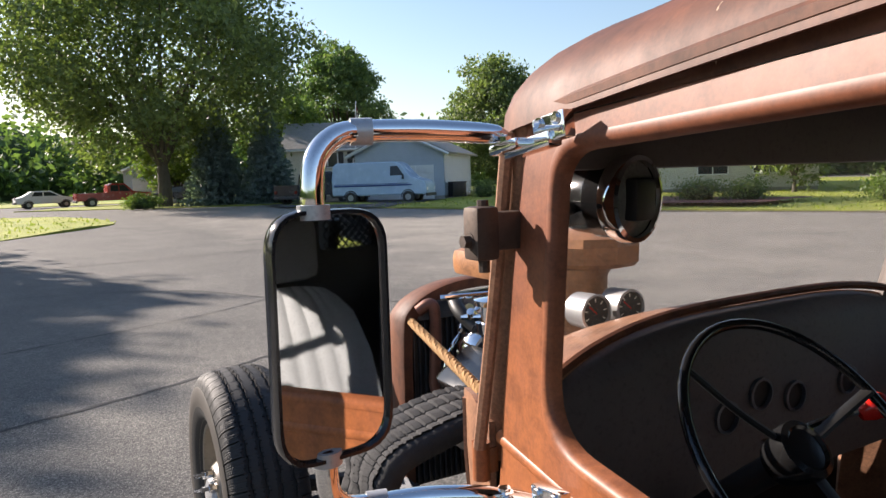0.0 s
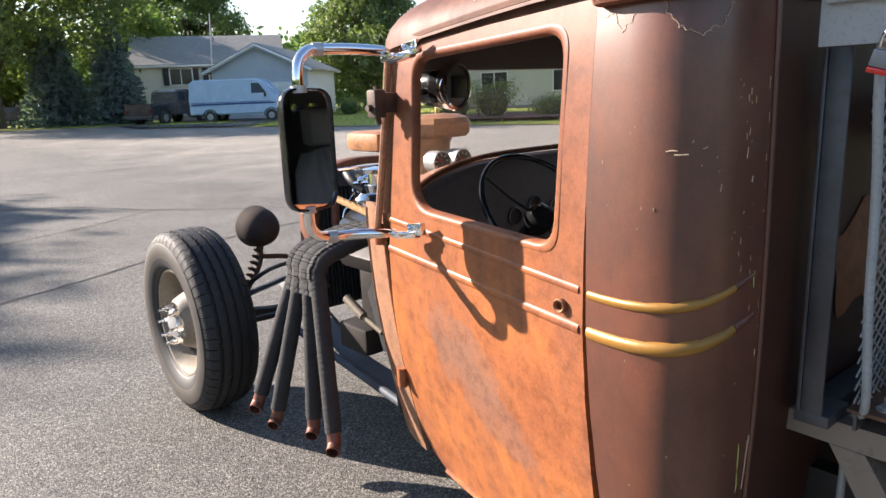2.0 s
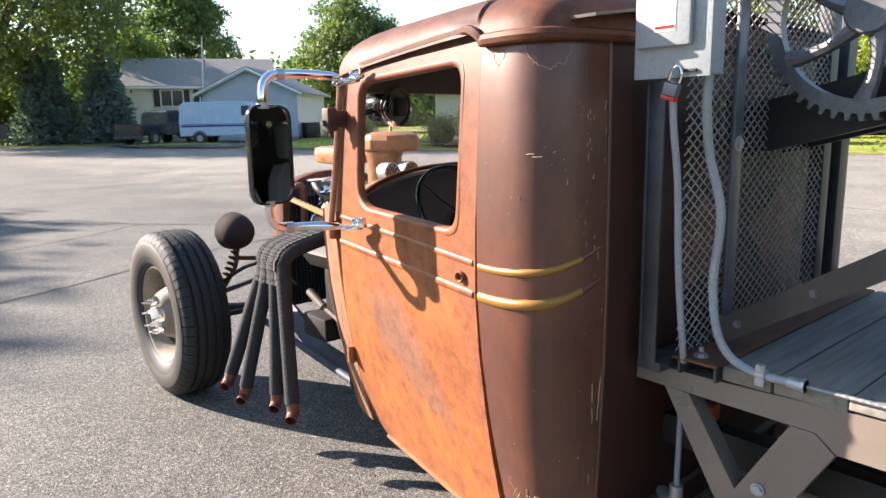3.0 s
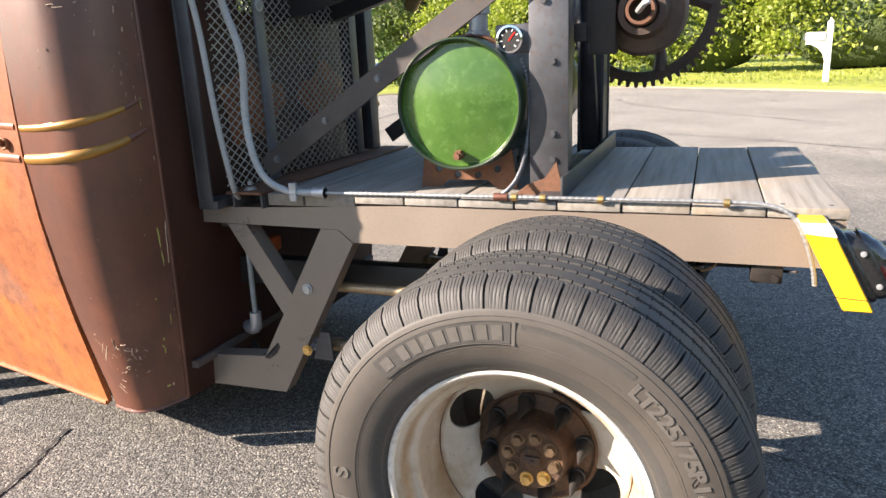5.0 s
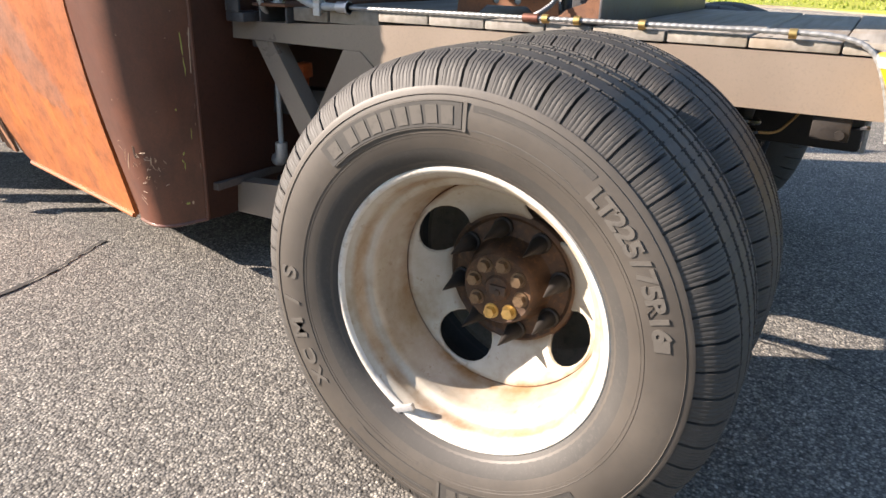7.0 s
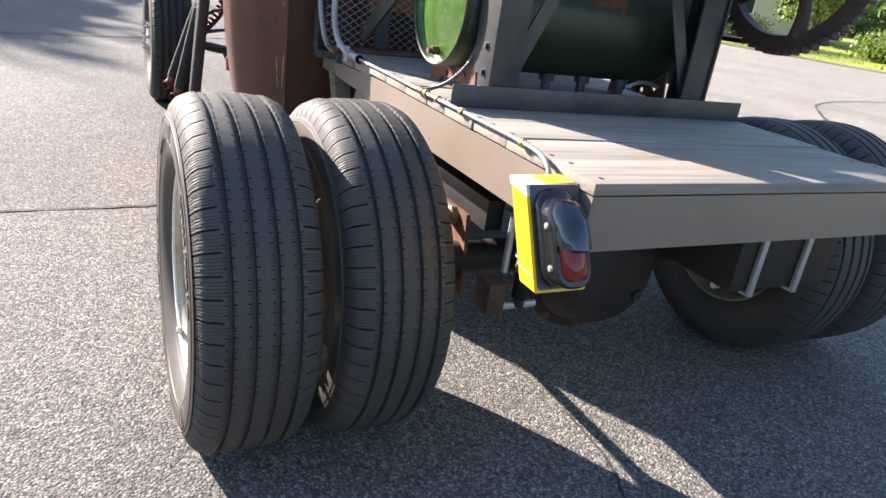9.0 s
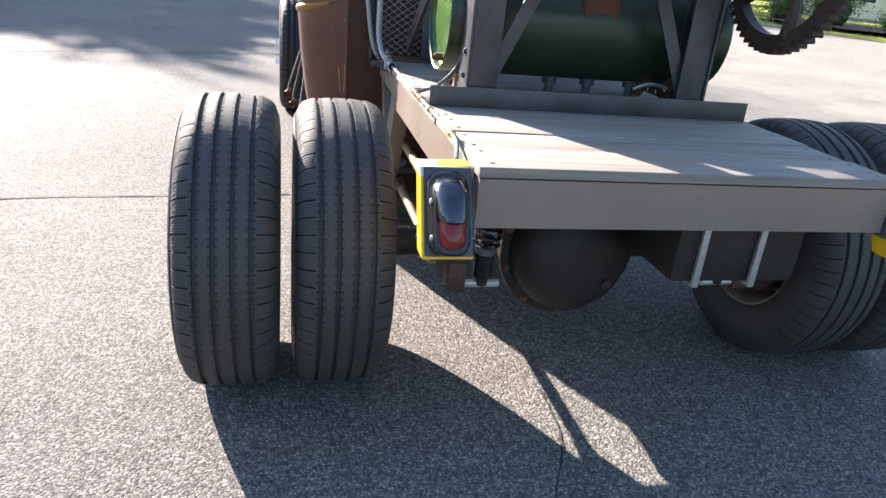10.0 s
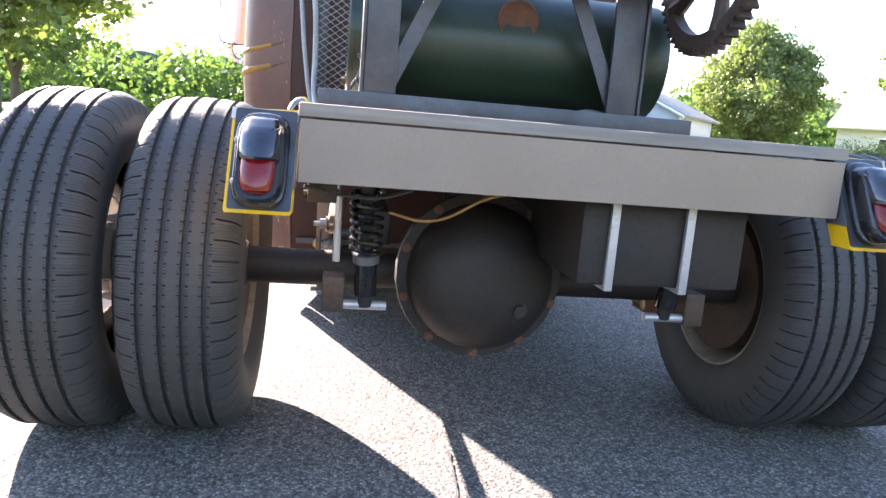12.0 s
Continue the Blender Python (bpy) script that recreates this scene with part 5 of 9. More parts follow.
# bucket seats, pleated, with head rests
def bucket_seat(cx):
    w = wheel_part("bucket_seat", "grey pleated vinyl bucket seat with head rest", (cx, 0, 0))
    b = B()
    rows = []
    for k in range(41):
        f = -1 + 2 * k / 40
        groove = 0.010 * abs(math.sin(k * math.pi / 5)) if 6 < k < 34 else 0.014 + 0.03 * (abs(f) - 0.65)
        row = []
        for y, z, hw in ((1.24, 0.58, 0.235), (1.205, 0.64, 0.245), (1.175, 0.78, 0.252), (1.145, 0.92, 0.245), (1.115, 1.03, 0.215), (1.10, 1.09, 0.175), (1.085, 1.115, 0.14)):
            row.append(b.verts.new((f * hw, y + groove - 0.05 * max(0, abs(f) - 0.93) / 0.07, z - 0.02 * f * f * (z > 1.05))))
        row.append(b.verts.new((f * 0.13, 1.05, 1.10)))
        row.append(b.verts.new((f * 0.22, 1.06, 0.6)))
        rows.append(row)
    for r0, r1 in zip(rows, rows[1:]):
        for i in range(len(r0) - 1):
            b.faces.new((r0[i], r0[i + 1], r1[i + 1], r1[i]))
    b.faces.new(rows[0])
    b.faces.new(rows[-1][::-1])
    part("backrest", b, M["seat"], w, "", 50)
    b = B()
    rows = []
    for k in range(41):
        f = -1 + 2 * k / 40
        g = 0.010 * abs(math.sin(k * math.pi / 5))
        rows.append([b.verts.new((f * 0.225, y, z + (g if z > 0.5 else 0))) for y, z in ((1.16, 0.54), (1.24, 0.575), (1.55, 0.585), (1.63, 0.55), (1.64, 0.42), (1.16, 0.42))])
    for r0, r1 in zip(rows, rows[1:]):
        for i in range(6):
            b.faces.new((r0[i], r0[(i + 1) % 6], r1[(i + 1) % 6], r1[i]))
    b.faces.new(rows[0])
    b.faces.new(rows[-1][::-1])
    part("seat_cushion", b, M["seat"], w, "", 50)
    b = B()
    box(b, (-0.115, 1.045, 1.125), (0.115, 1.115, 1.285), 0.032)
    part("head_rest", b, M["seat"], w)
    b = B()
    box(b, (-0.20, 1.18, 0.26), (0.20, 1.60, 0.418), 0.01)
    part("seat_base", b, M["black"], w)


bucket_seat(-0.405)
bucket_seat(0.145)

# ---- mirror ----
for s in (-1, 1):
    q = Vector((s, 1, 1))
    w = wheel_part("door_mirror", "tall black-framed truck mirror on chrome arms", (0, 0, 0))
    mc = Vector((-0.931, 1.930, 1.170))
    tilt = Matrix.Translation(mc) @ pose(0, 0, 0, -1.0, 1.0, 10.0)
    outline = rounded([(-0.072, -0.140), (0.072, -0.140), (0.072, 0.140), (-0.072, 0.140)], 0.045, 6)
    b = B()
    rows = []
    for grow, h in ((0.93, -0.0012), (0.95, -0.009), (1.0, -0.009), (1.02, -0.002), (1.0, 0.012), (0.86, 0.026), (0.5, 0.032)):
        rows.append([b.verts.new(tilt @ Vector((p[0] * (grow if grow > 0.9 else grow), h, p[1] * (1 - (1 - grow) * 0.6)))) for p in outline])
    for r0, r1 in zip(rows, rows[1:]):
        for i in range(len(outline)):
            j = (i + 1) % len(outline)
            b.faces.new((r0[i], r0[j], r1[j], r1[i]))
    b.faces.new(rows[-1])
    if s > 0:
        mirror_x(b)
    part("housing", b, M["black_gloss"], w, "glossy black mirror housing")
    b = B()
    f = [b.verts.new(tilt @ Vector((p[0] * 0.945, -0.002, p[1] * 0.97))) for p in outline]
    f2 = [b.verts.new(tilt @ Vector((p[0] * 0.945, 0.001, p[1] * 0.97))) for p in outline]
    b.faces.new(f)
    b.faces.new(f2[::-1])
    for i in range(len(f)):
        j = (i + 1) % len(f)
        b.faces.new((f[i], f2[i], f2[j], f[j]))
    if s > 0:
        mirror_x(b)
    part("mirror_glass", b, M["mirror"], w, "clear mirror glass")
    for zt, path, bkt in ((1, [(-0.945, 1.932, 1.30), (-0.945, 1.932, 1.335), (-0.938, 1.936, 1.367), (-0.915, 1.944, 1.389), (-0.88, 1.955, 1.397), (-0.80, 1.945, 1.398), (-0.72, 1.925, 1.393), (-0.700, 1.915, 1.389)], (-0.688, 1.868, 1.382)),
                          (0, [(-0.945, 1.932, 1.04), (-0.945, 1.932, 1.012), (-0.94, 1.935, 0.985), (-0.92, 1.94, 0.965), (-0.885, 1.943, 0.955), (-0.82, 1.93, 0.953), (-0.755, 1.905, 0.948), (-0.728, 1.895, 0.944)], (-0.708, 1.858, 0.950))):
        b = B()
        tube(b, smooth_path(path, 5), 0.0132, 14, rfun=lambda t: 1.0 if t < 0.8 else 1.0 - 0.5 * ((t - 0.8) / 0.2) ** 1.5)
        if s > 0:
            mirror_x(b)
        arm = part("mirror_arm", b, M["chrome"], w, "bent chrome tube arm")
        b = B()
        tube(b, [Vector(path[4]) + Vector((-0.008, 0.003, 0)), Vector(path[4]) + Vector((0.016, -0.003, 0.0))], 0.0158, 12)
        if s > 0:
            mirror_x(b)
        part("collar", b, M["zinc"], arm, "zinc clamp collar")
        b = B()
        tube(b, [Vector(path[0]) + Vector((0, 0, 0.0)), Vector(path[0]) + Vector((0, 0, 0.016 if zt else -0.016))], 0.0185, 12)
        if s > 0:
            mirror_x(b)
        part("end_nut", b, M["zinc"], arm, "zinc end nut")
        b = B()
        k = Vector(bkt)
        tip_m = Matrix.Translation(k) @ pose(0, 0, 0, -8, 0, 0)
        box(b, (-0.010, -0.062, -0.009), (0.006, -0.004, 0.022), 0.003, tip_m)
        box(b, (-0.016, -0.040, -0.015), (0.004, 0.052, 0.003), 0.004, tip_m)
        box(b, (-0.032, 0.002, -0.009), (-0.010, 0.060, 0.004), 0.004, tip_m)
        for yb, zb in ((-0.05, 0.014), (-0.018, 0.014)):
            bolt(b, tip_m @ Vector((-0.010, yb, zb)), (-1, 0, 0), 0.0055, 0.004)
        bolt(b, tip_m @ Vector((-0.022, 0.036, 0.004)), (0, 0, 1), 0.008)
        if s > 0:
            mirror_x(b)
        part("bracket", b, M["chrome"], arm, "chrome hinge bracket")

# ---- spotlight at the pillar ----
w = wheel_part("spotlight", "black spotlight with chrome rim inside the window", (0, 0, 0))
sd = Vector((0.22, -0.97, -0.03)).normalized()
sc = Vector((-0.466, 1.945, 1.302))
b = B()
lathe(b, [(-0.125, 0.0000), (-0.125, 0.0305), (-0.112, 0.0435), (-0.095, 0.0470), (-0.09, 0.0522), (-0.05, 0.0548), (-0.046, 0.0583), (0.0, 0.0583)], sc, sd, seg=32)
part("shell", b, M["black_gloss"], w)
b = B()
lathe(b, [(-0.018, 0.0583), (-0.016, 0.0626), (0.0, 0.0653), (0.012, 0.0626), (0.014, 0.0557), (0.006, 0.0548)], sc, sd, seg=36)
part("chrome_rim", b, M["chrome"], w, "chrome rim")
b = B()
lathe(b, [(0.012, 0.0000), (0.010, 0.0305), (0.004, 0.0548)], sc, sd, seg=32)
part("lens", b, M["spot_glass"], w, "dark spotlight lens")
b = B()
m = Matrix.Translation(sc + sd * 0.012) @ sd.to_track_quat("Y", "Z").to_matrix().to_4x4()
box(b, (-0.02, -0.006, -0.03), (0.03, 0.016, 0.03), 0.006, m)
part("switch_box", b, M["black"], w, "black switch block")
b = B()
rod(b, sc - sd * 0.07, (-0.60, 1.985, 1.275), 0.010, 10)
part("stem", b, M["black"], w)
b = B()
k = Vector((-0.694, 1.985, 1.268))
box(b, (k.x - 0.022, k.y - 0.02, k.z - 0.038), (k.x + 0.014, k.y + 0.018, k.z + 0.034), 0.007)
box(b, (k.x + 0.004, k.y - 0.018, k.z - 0.026), (k.x + 0.062, k.y + 0.006, k.z + 0.026), 0.006)
bolt(b, (k.x - 0.021, k.y, k.z - 0.012), (-1, 0, 0), 0.009, 0.012)
tube(b, [k + Vector((0, 0, -0.055)), k + Vector((0, 0, 0.042))], 0.008, 8)
part("clamp", b, M["gear"], w, "dark rusty pillar clamp")
b = B()
tube(b, smooth_path([(-0.585, 2.05, 1.10), (-0.575, 2.055, 1.13), (-0.545, 2.06, 1.155), (-0.53, 2.06, 1.135), (-0.55, 2.055, 1.11)], 4), 0.007, 8)
truck_part("window_latch", b, M["black"], "bent black latch loop")

# ---- engine bay ----
b = B()
shell = smooth_path([(-0.30, 0, 0.35), (-0.297, 0, 0.60), (-0.292, 0, 0.86), (-0.272, 0, 0.935), (-0.20, 0, 0.985), (-0.10, 0, 1.012), (0, 0, 1.018)], 3)
shell = [(p.x, p.z) for p in shell] + [(-p.x, p.z) for p in shell[-2::-1]]
inner = [(x * 0.90, 0.35 + (z - 0.35) * 0.955) for x, z in shell]
rows = []
for y, sc2 in ((3.10, 1.0), (3.11, 1.012), (3.17, 1.0), (3.24, 0.96), (3.25, 0.93)):
    rows.append([b.verts.new((x * sc2, y, 0.35 + (z - 0.35) * (0.5 + 0.5 * sc2))) for x, z in shell])
rows.insert(0, [b.verts.new((x, 3.10, z)) for x, z in inner])
for r0, r1 in zip(rows, rows[1:]):
    for i in range(len(shell) - 1):
        b.faces.new((r0[i], r0[i + 1], r1[i + 1], r1[i]))
thicken(b, 0.004)
rad = truck_part("radiator_shell", b, M["roof"], "rusty brown radiator shell")
b = B()
box(b, (-0.255, 3.13, 0.36), (0.255, 3.20, 0.93), 0.004)
part("radiator_core", b, M["black"], rad, "black radiator core")
b = B()
box(b, (-0.24, 3.10, 0.90), (0.24, 3.19, 0.965), 0.012)
part("radiator_tank", b, M["steel_grey"], rad, "dull grey radiator top tank")
for k in range(26):
    x = -0.25 + k * 0.02
    b = B()
    box(b, (x - 0.002, 3.117, 0.37), (x + 0.002, 3.131, 0.895))
    part("fin", b, M["steel_dark"], rad)
# fan shroud ring, engine block and heads
b = B()
tube(b, [(0.0 + 0.20 * math.cos(a), 3.02, 0.72 + 0.20 * math.sin(a)) for a in [2 * math.pi * k / 40 for k in range(40)]], 0.006, 8, closed=True)
truck_part("fan_shroud", b, M["chrome"], "thin chrome fan ring")
b = B()
box(b, (-0.20, 2.30, 0.32), (0.20, 2.92, 0.74), 0.03)
box(b, (-0.14, 2.85, 0.40), (0.14, 3.0, 0.72), 0.03)
truck_part("engine_block", b, M["greasy"], "dark greasy engine block")
for s in (-1, 1):
    b = B()
    m = Matrix.Translation((s * 0.235, 2.60, 0.80)) @ pose(0, 0, 0, 0, s * 35, 0)
    box(b, (-0.075, -0.27, -0.045), (0.075, 0.27, 0.045), 0.025, m)
    truck_part("valve_cover", b, M["black_gloss"], "glossy black valve cover")
    b = B()
    m = Matrix.Translation((s * 0.25, 2.60, 0.70)) @ pose(0, 0, 0, 0, s * 35, 0)
    box(b, (-0.085, -0.28, -0.05), (0.085, 0.28, 0.04), 0.01, m)
    truck_part("cylinder_head", b, M["greasy"])
b = B()
box(b, (-0.12, 2.36, 0.74), (0.12, 2.84, 0.88), 0.03)
truck_part("intake_manifold", b, M["steel_grey"], "cast grey intake manifold")
for p, r in (((-0.125, 2.93, 0.835), 0.062), ((-0.08, 2.96, 0.74), 0.06), ((0.14, 2.96, 0.82), 0.05)):
    b = B()
    lathe(b, [(-0.05, 0.0), (-0.05, r * 0.8), (-0.03, r), (0.03, r), (0.05, r * 0.75), (0.06, 0.0)], p, "y", 24)
    truck_part("chrome_pulley", b, M["chrome"], "round chrome accessory")
b = B()
tube(b, smooth_path([(-0.10, 3.10, 0.94), (-0.14, 3.05, 0.97), (-0.16, 2.98, 0.94), (-0.14, 2.92, 0.90)], 5), 0.022, 10)
truck_part("radiator_hose", b, M["black"], "black radiator hose")
b = B()
tube(b, smooth_path([(-0.245, 3.09, 0.935), (-0.215, 3.07, 0.957), (-0.203, 3.06, 0.93), (-0.205, 3.06, 0.80), (-0.21, 3.06, 0.70), (-0.19, 3.04, 0.66), (-0.13, 2.99, 0.64)], 5), 0.019, 12)
truck_part("coolant_pipe", b, M["copper"], "heat-tinted metal coolant pipe")
b = B()
lathe(b, [(0.0, 0.045), (0.03, 0.048), (0.032, 0.034), (0.075, 0.032), (0.08, 0.05), (0.095, 0.052), (0.10, 0.03), (0.105, 0.0)], (-0.135, 2.84, 0.90), "z", 24)
truck_part("carburettor", b, M["chrome"], "polished carburettor body")
b = B()
rod(b, (-0.215, 3.0, 0.985), (-0.05, 2.93, 0.992), 0.009, 8)
rod(b, (-0.17, 2.95, 0.93), (-0.10, 2.80, 0.945), 0.008, 8)
truck_part("fuel_rail", b, M["chrome"], "thin polished fuel rail")
for k in range(12):
    b = B()
    p = Vector((random.uniform(-0.15, 0.12), random.uniform(2.8, 3.05), random.uniform(0.86, 0.95)))
    lathe(b, [(-0.02, 0.0), (-0.02, 0.014), (0.0, 0.018), (0.02, 0.012), (0.022, 0.0)], p, (random.uniform(-1, 1), random.uniform(-1, 1), 0.6), seg=12)
    truck_part("engine_fitting", b, M["brass"] if k % 3 == 0 else M["chrome"])
# braided rope from the shell to the cowl
b = B()
pa, pb = Vector((-0.250, 3.16, 0.905)), Vector((-0.470, 2.30, 0.890))
for ph in (0, 2.1, 4.2):
    tube(b, [pa.lerp(pb, t) + Vector((math.cos(ph + t * 90), 0, math.sin(ph + t * 90))) * 0.007 for t in np.linspace(0, 1, 130)], 0.0075, 6)
truck_part("braided_rope", b, M["rope"], "tan braided tie rope to the radiator")
# air cleaner stack
b = B()
lathe(b, [(0.122, 0.0), (0.124, 0.070), (0.126, 0.108), (0.136, 0.118), (0.172, 0.120), (0.190, 0.110), (0.202, 0.08), (0.206, 0.0)], (-0.142, 2.42, 1.010), "z", 10)
ac = truck_part("air_cleaner", b, M["copper_paint"], "copper-brown octagonal air cleaner", 30)
b = B()
lathe(b, [(0, 0.006), (0.02, 0.006), (0.024, 0.004), (0.025, 0.0)], (-0.142, 2.42, 1.214), "z", 10)
part("wing_nut", b, M["brass"], ac)
b = B()
lathe(b, [(-0.02, 0.066), (0.10, 0.069), (0.225, 0.071), (0.236, 0.078), (0.244, 0.078)], (-0.178, 2.42, 0.89), "z", 32)
part("neck", b, M["copper_paint"], ac)
b = B()
box(b, (-0.255, 2.64, 1.075), (-0.06, 2.86, 1.150), 0.026)
truck_part("intake_scoop", b, M["copper_paint"], "copper-brown intake scoop")
for x in (-0.262, -0.170):
    w = wheel_part("gauge_pod", "round chrome gauge pod with dark dial", (0, 0, 0))
    b = B()
    c = Vector((x, 2.262, 1.062))
    lathe(b, [(0.055, 0.0), (0.055, 0.030), (0.05, 0.036), (0.0, 0.0375), (-0.008, 0.0385), (-0.010, 0.034), (-0.004, 0.033)], c, "y", 32)
    part("pod_shell", b, M["zinc"], w, "brushed chrome cup")
    b = B()
    lathe(b, [(-0.003, 0.0335), (-0.004, 0.0)], c, "y", 32)
    part("dial", b, M["dial_black"], w, "dark dial")
    for k in range(7):
        a = radians(-120 + 40 * k)
        b = B()
        m = Matrix.Translation(c + Vector((0.025 * math.sin(a), -0.0046, 0.025 * math.cos(a)))) @ pose(0, 0, 0, 0, math.degrees(a), 0)
        box(b, (-0.001, -0.0004, -0.004), (0.001, 0.0004, 0.004), 0, m)
        part("dial_mark", b, M["dial"], w)
    b = B()
    box(b, (-0.0012, -0.001, -0.004), (0.0012, 0.0, 0.022), 0, Matrix.Translation(c + Vector((0, -0.0046, 0))) @ pose(0, 0, 0, 0, -50, 0))
    part("needle", b, M["red"], w)
    b = B()
    rod(b, c + Vector((0, 0.03, -0.035)), c + Vector((0, 0.035, -0.07)), 0.007)
    part("foot", b, M["black"], w)
# exhaust header
tips = [(-0.792, 2.695, 0.237), (-0.763, 2.622, 0.191), (-0.702, 2.468, 0.188), (-0.723, 2.297, 0.203)]
bundle = []
tops = [(-0.650, 2.605, 0.700), (-0.655, 2.550, 0.705), (-0.655, 2.495, 0.71), (-0.655, 2.440, 0.715)]
for k, (tp, bt) in enumerate(zip(tops, tips)):
    tp, bt = Vector(tp), Vector(bt)
    d = (bt - tp).normalized()
    path = smooth_path([(-0.29, tp.y + 0.06, 0.79), (-0.42, tp.y + 0.03, 0.805), (-0.555, tp.y + 0.008, 0.788), (-0.625, tp.y + 0.002, 0.768), (-0.648, tp.y + 0.001, 0.738), tuple(tp), tuple(tp.lerp(bt, 0.35)), tuple(tp.lerp(bt, 0.7)), tuple(bt - d * 0.035)], 7)
    w = wheel_part("exhaust_pipe", "black heat-wrapped exhaust pipe with bare tip", (0, 0, 0))
    b = B()
    bundle.append(path)
    dense = [path[0]]
    for p, q in zip(path, path[1:]):
        n_ = max(1, int((q - p).length / 0.0036))
        dense += [p.lerp(q, (t + 1) / n_) for t in range(n_)]
    turns = len(dense) * 0.0036 / 0.017
    tube(b, dense, 0.0268, 16, rfun=lambda t: 0.985 + 0.05 * ((t * turns) % 1.0))
    part("wrapped_tube", b, M["wrap"], w)
    b = B()
    e = (d * 0.30 + Vector((-0.66, -0.66, -0.12))).normalized()
    elbow = smooth_path([tuple(bt - d * 0.05), tuple(bt - d * 0.025), tuple(bt + e * 0.008), tuple(bt + e * 0.038)], 4)
    tube(b, elbow, 0.0225, 20, caps=False)
    lathe(b, [(0.034, 0.0222), (0.0395, 0.0235), (0.0395, 0.0195), (-0.004, 0.018)], bt, e, seg=20)
    tip = part("tip", b, M["copper"], w, "heat-tinted copper elbow tip")
    # black disc closes the tip, standing for the shade inside the pipe
    b = B()
    lathe(b, [(0.012, 0.0), (0.012, 0.0192)], bt, e, seg=20)
    part("bore", b, M["black"], tip, "black disc for the dark inside of the pipe")
# wrap lying across the four tubes where they run side by side
hw = wheel_part("wrap_blanket", "grey-black heat wrap over the bundled tubes", (0, 0, 0))
for k in range(3):
    b = B()
    rows = []
    last = 7 * 5 + 3
    for i in range(3, last):
        pa, pb = bundle[k][i], bundle[k + 1][i]
        qa, qb = bundle[k][i + 1], bundle[k + 1][i + 1]
        d = bundle[k][i + 1] - bundle[k][i - 1]
        out = Vector((d.z, 0, -d.x)).normalized()
        lift = 0.0275 if i < last - 2 else 0.0225
        for t in (0.0, 0.25, 0.5, 0.75):
            # turns of the wrap overlap like shingles, with a shadow gap between
            saw = (((i + t) * 0.62) % 1.0)
            step = 0.0024 * saw - (0.002 if saw < 0.2 else 0)
            rows.append([b.verts.new(pa.lerp(qa, t).lerp(pb.lerp(qb, t), q) + out * (lift + h + step)) for q, h in ((0.0, 0.003), (0.25, 0.0022), (0.45, 0.0), (0.5, -0.0035), (0.55, 0.0), (0.75, 0.0022), (1.0, 0.003))])
    for r0, r1 in zip(rows, rows[1:]):
        for i in range(6):
            b.faces.new((r0[i], r0[i + 1], r1[i + 1], r1[i]))
    part("wrap_layer", b, M["wrap"], hw)
b = B()
rod(b, (-0.445, 2.62, 0.56), (-0.44, 2.52, 0.51), 0.017, 14)
rod(b, (-0.44, 2.52, 0.51), (-0.43, 2.42, 0.47), 0.010, 12)
truck_part("steering_arm", b, M["rim_front"], "tan metal steering arm")
b = B()
sheet(b, [(2.30, 0.42), (2.42, 0.40), (2.50, 0.60), (2.44, 0.68), (2.30, 0.68)], [[(yc + 0.012 * math.cos(u), zc + 0.018 * math.sin(u)) for u in [2 * math.pi * q / 12 for q in range(12)]] for yc, zc in ((2.36, 0.48), (2.36, 0.55), (2.36, 0.62), (2.43, 0.56), (2.43, 0.62))], 0.04, lambda y, z: Vector((-0.43, y, z)), 0.008)
truck_part("engine_mount", b, M["steel_dark"], "dark steel mount plate with oval holes")
b = B()
box(b, (-0.45, 2.50, 0.36), (-0.36, 2.68, 0.46), 0.012)
truck_part("steering_box", b, M["greasy"], "dark steering box on the frame")
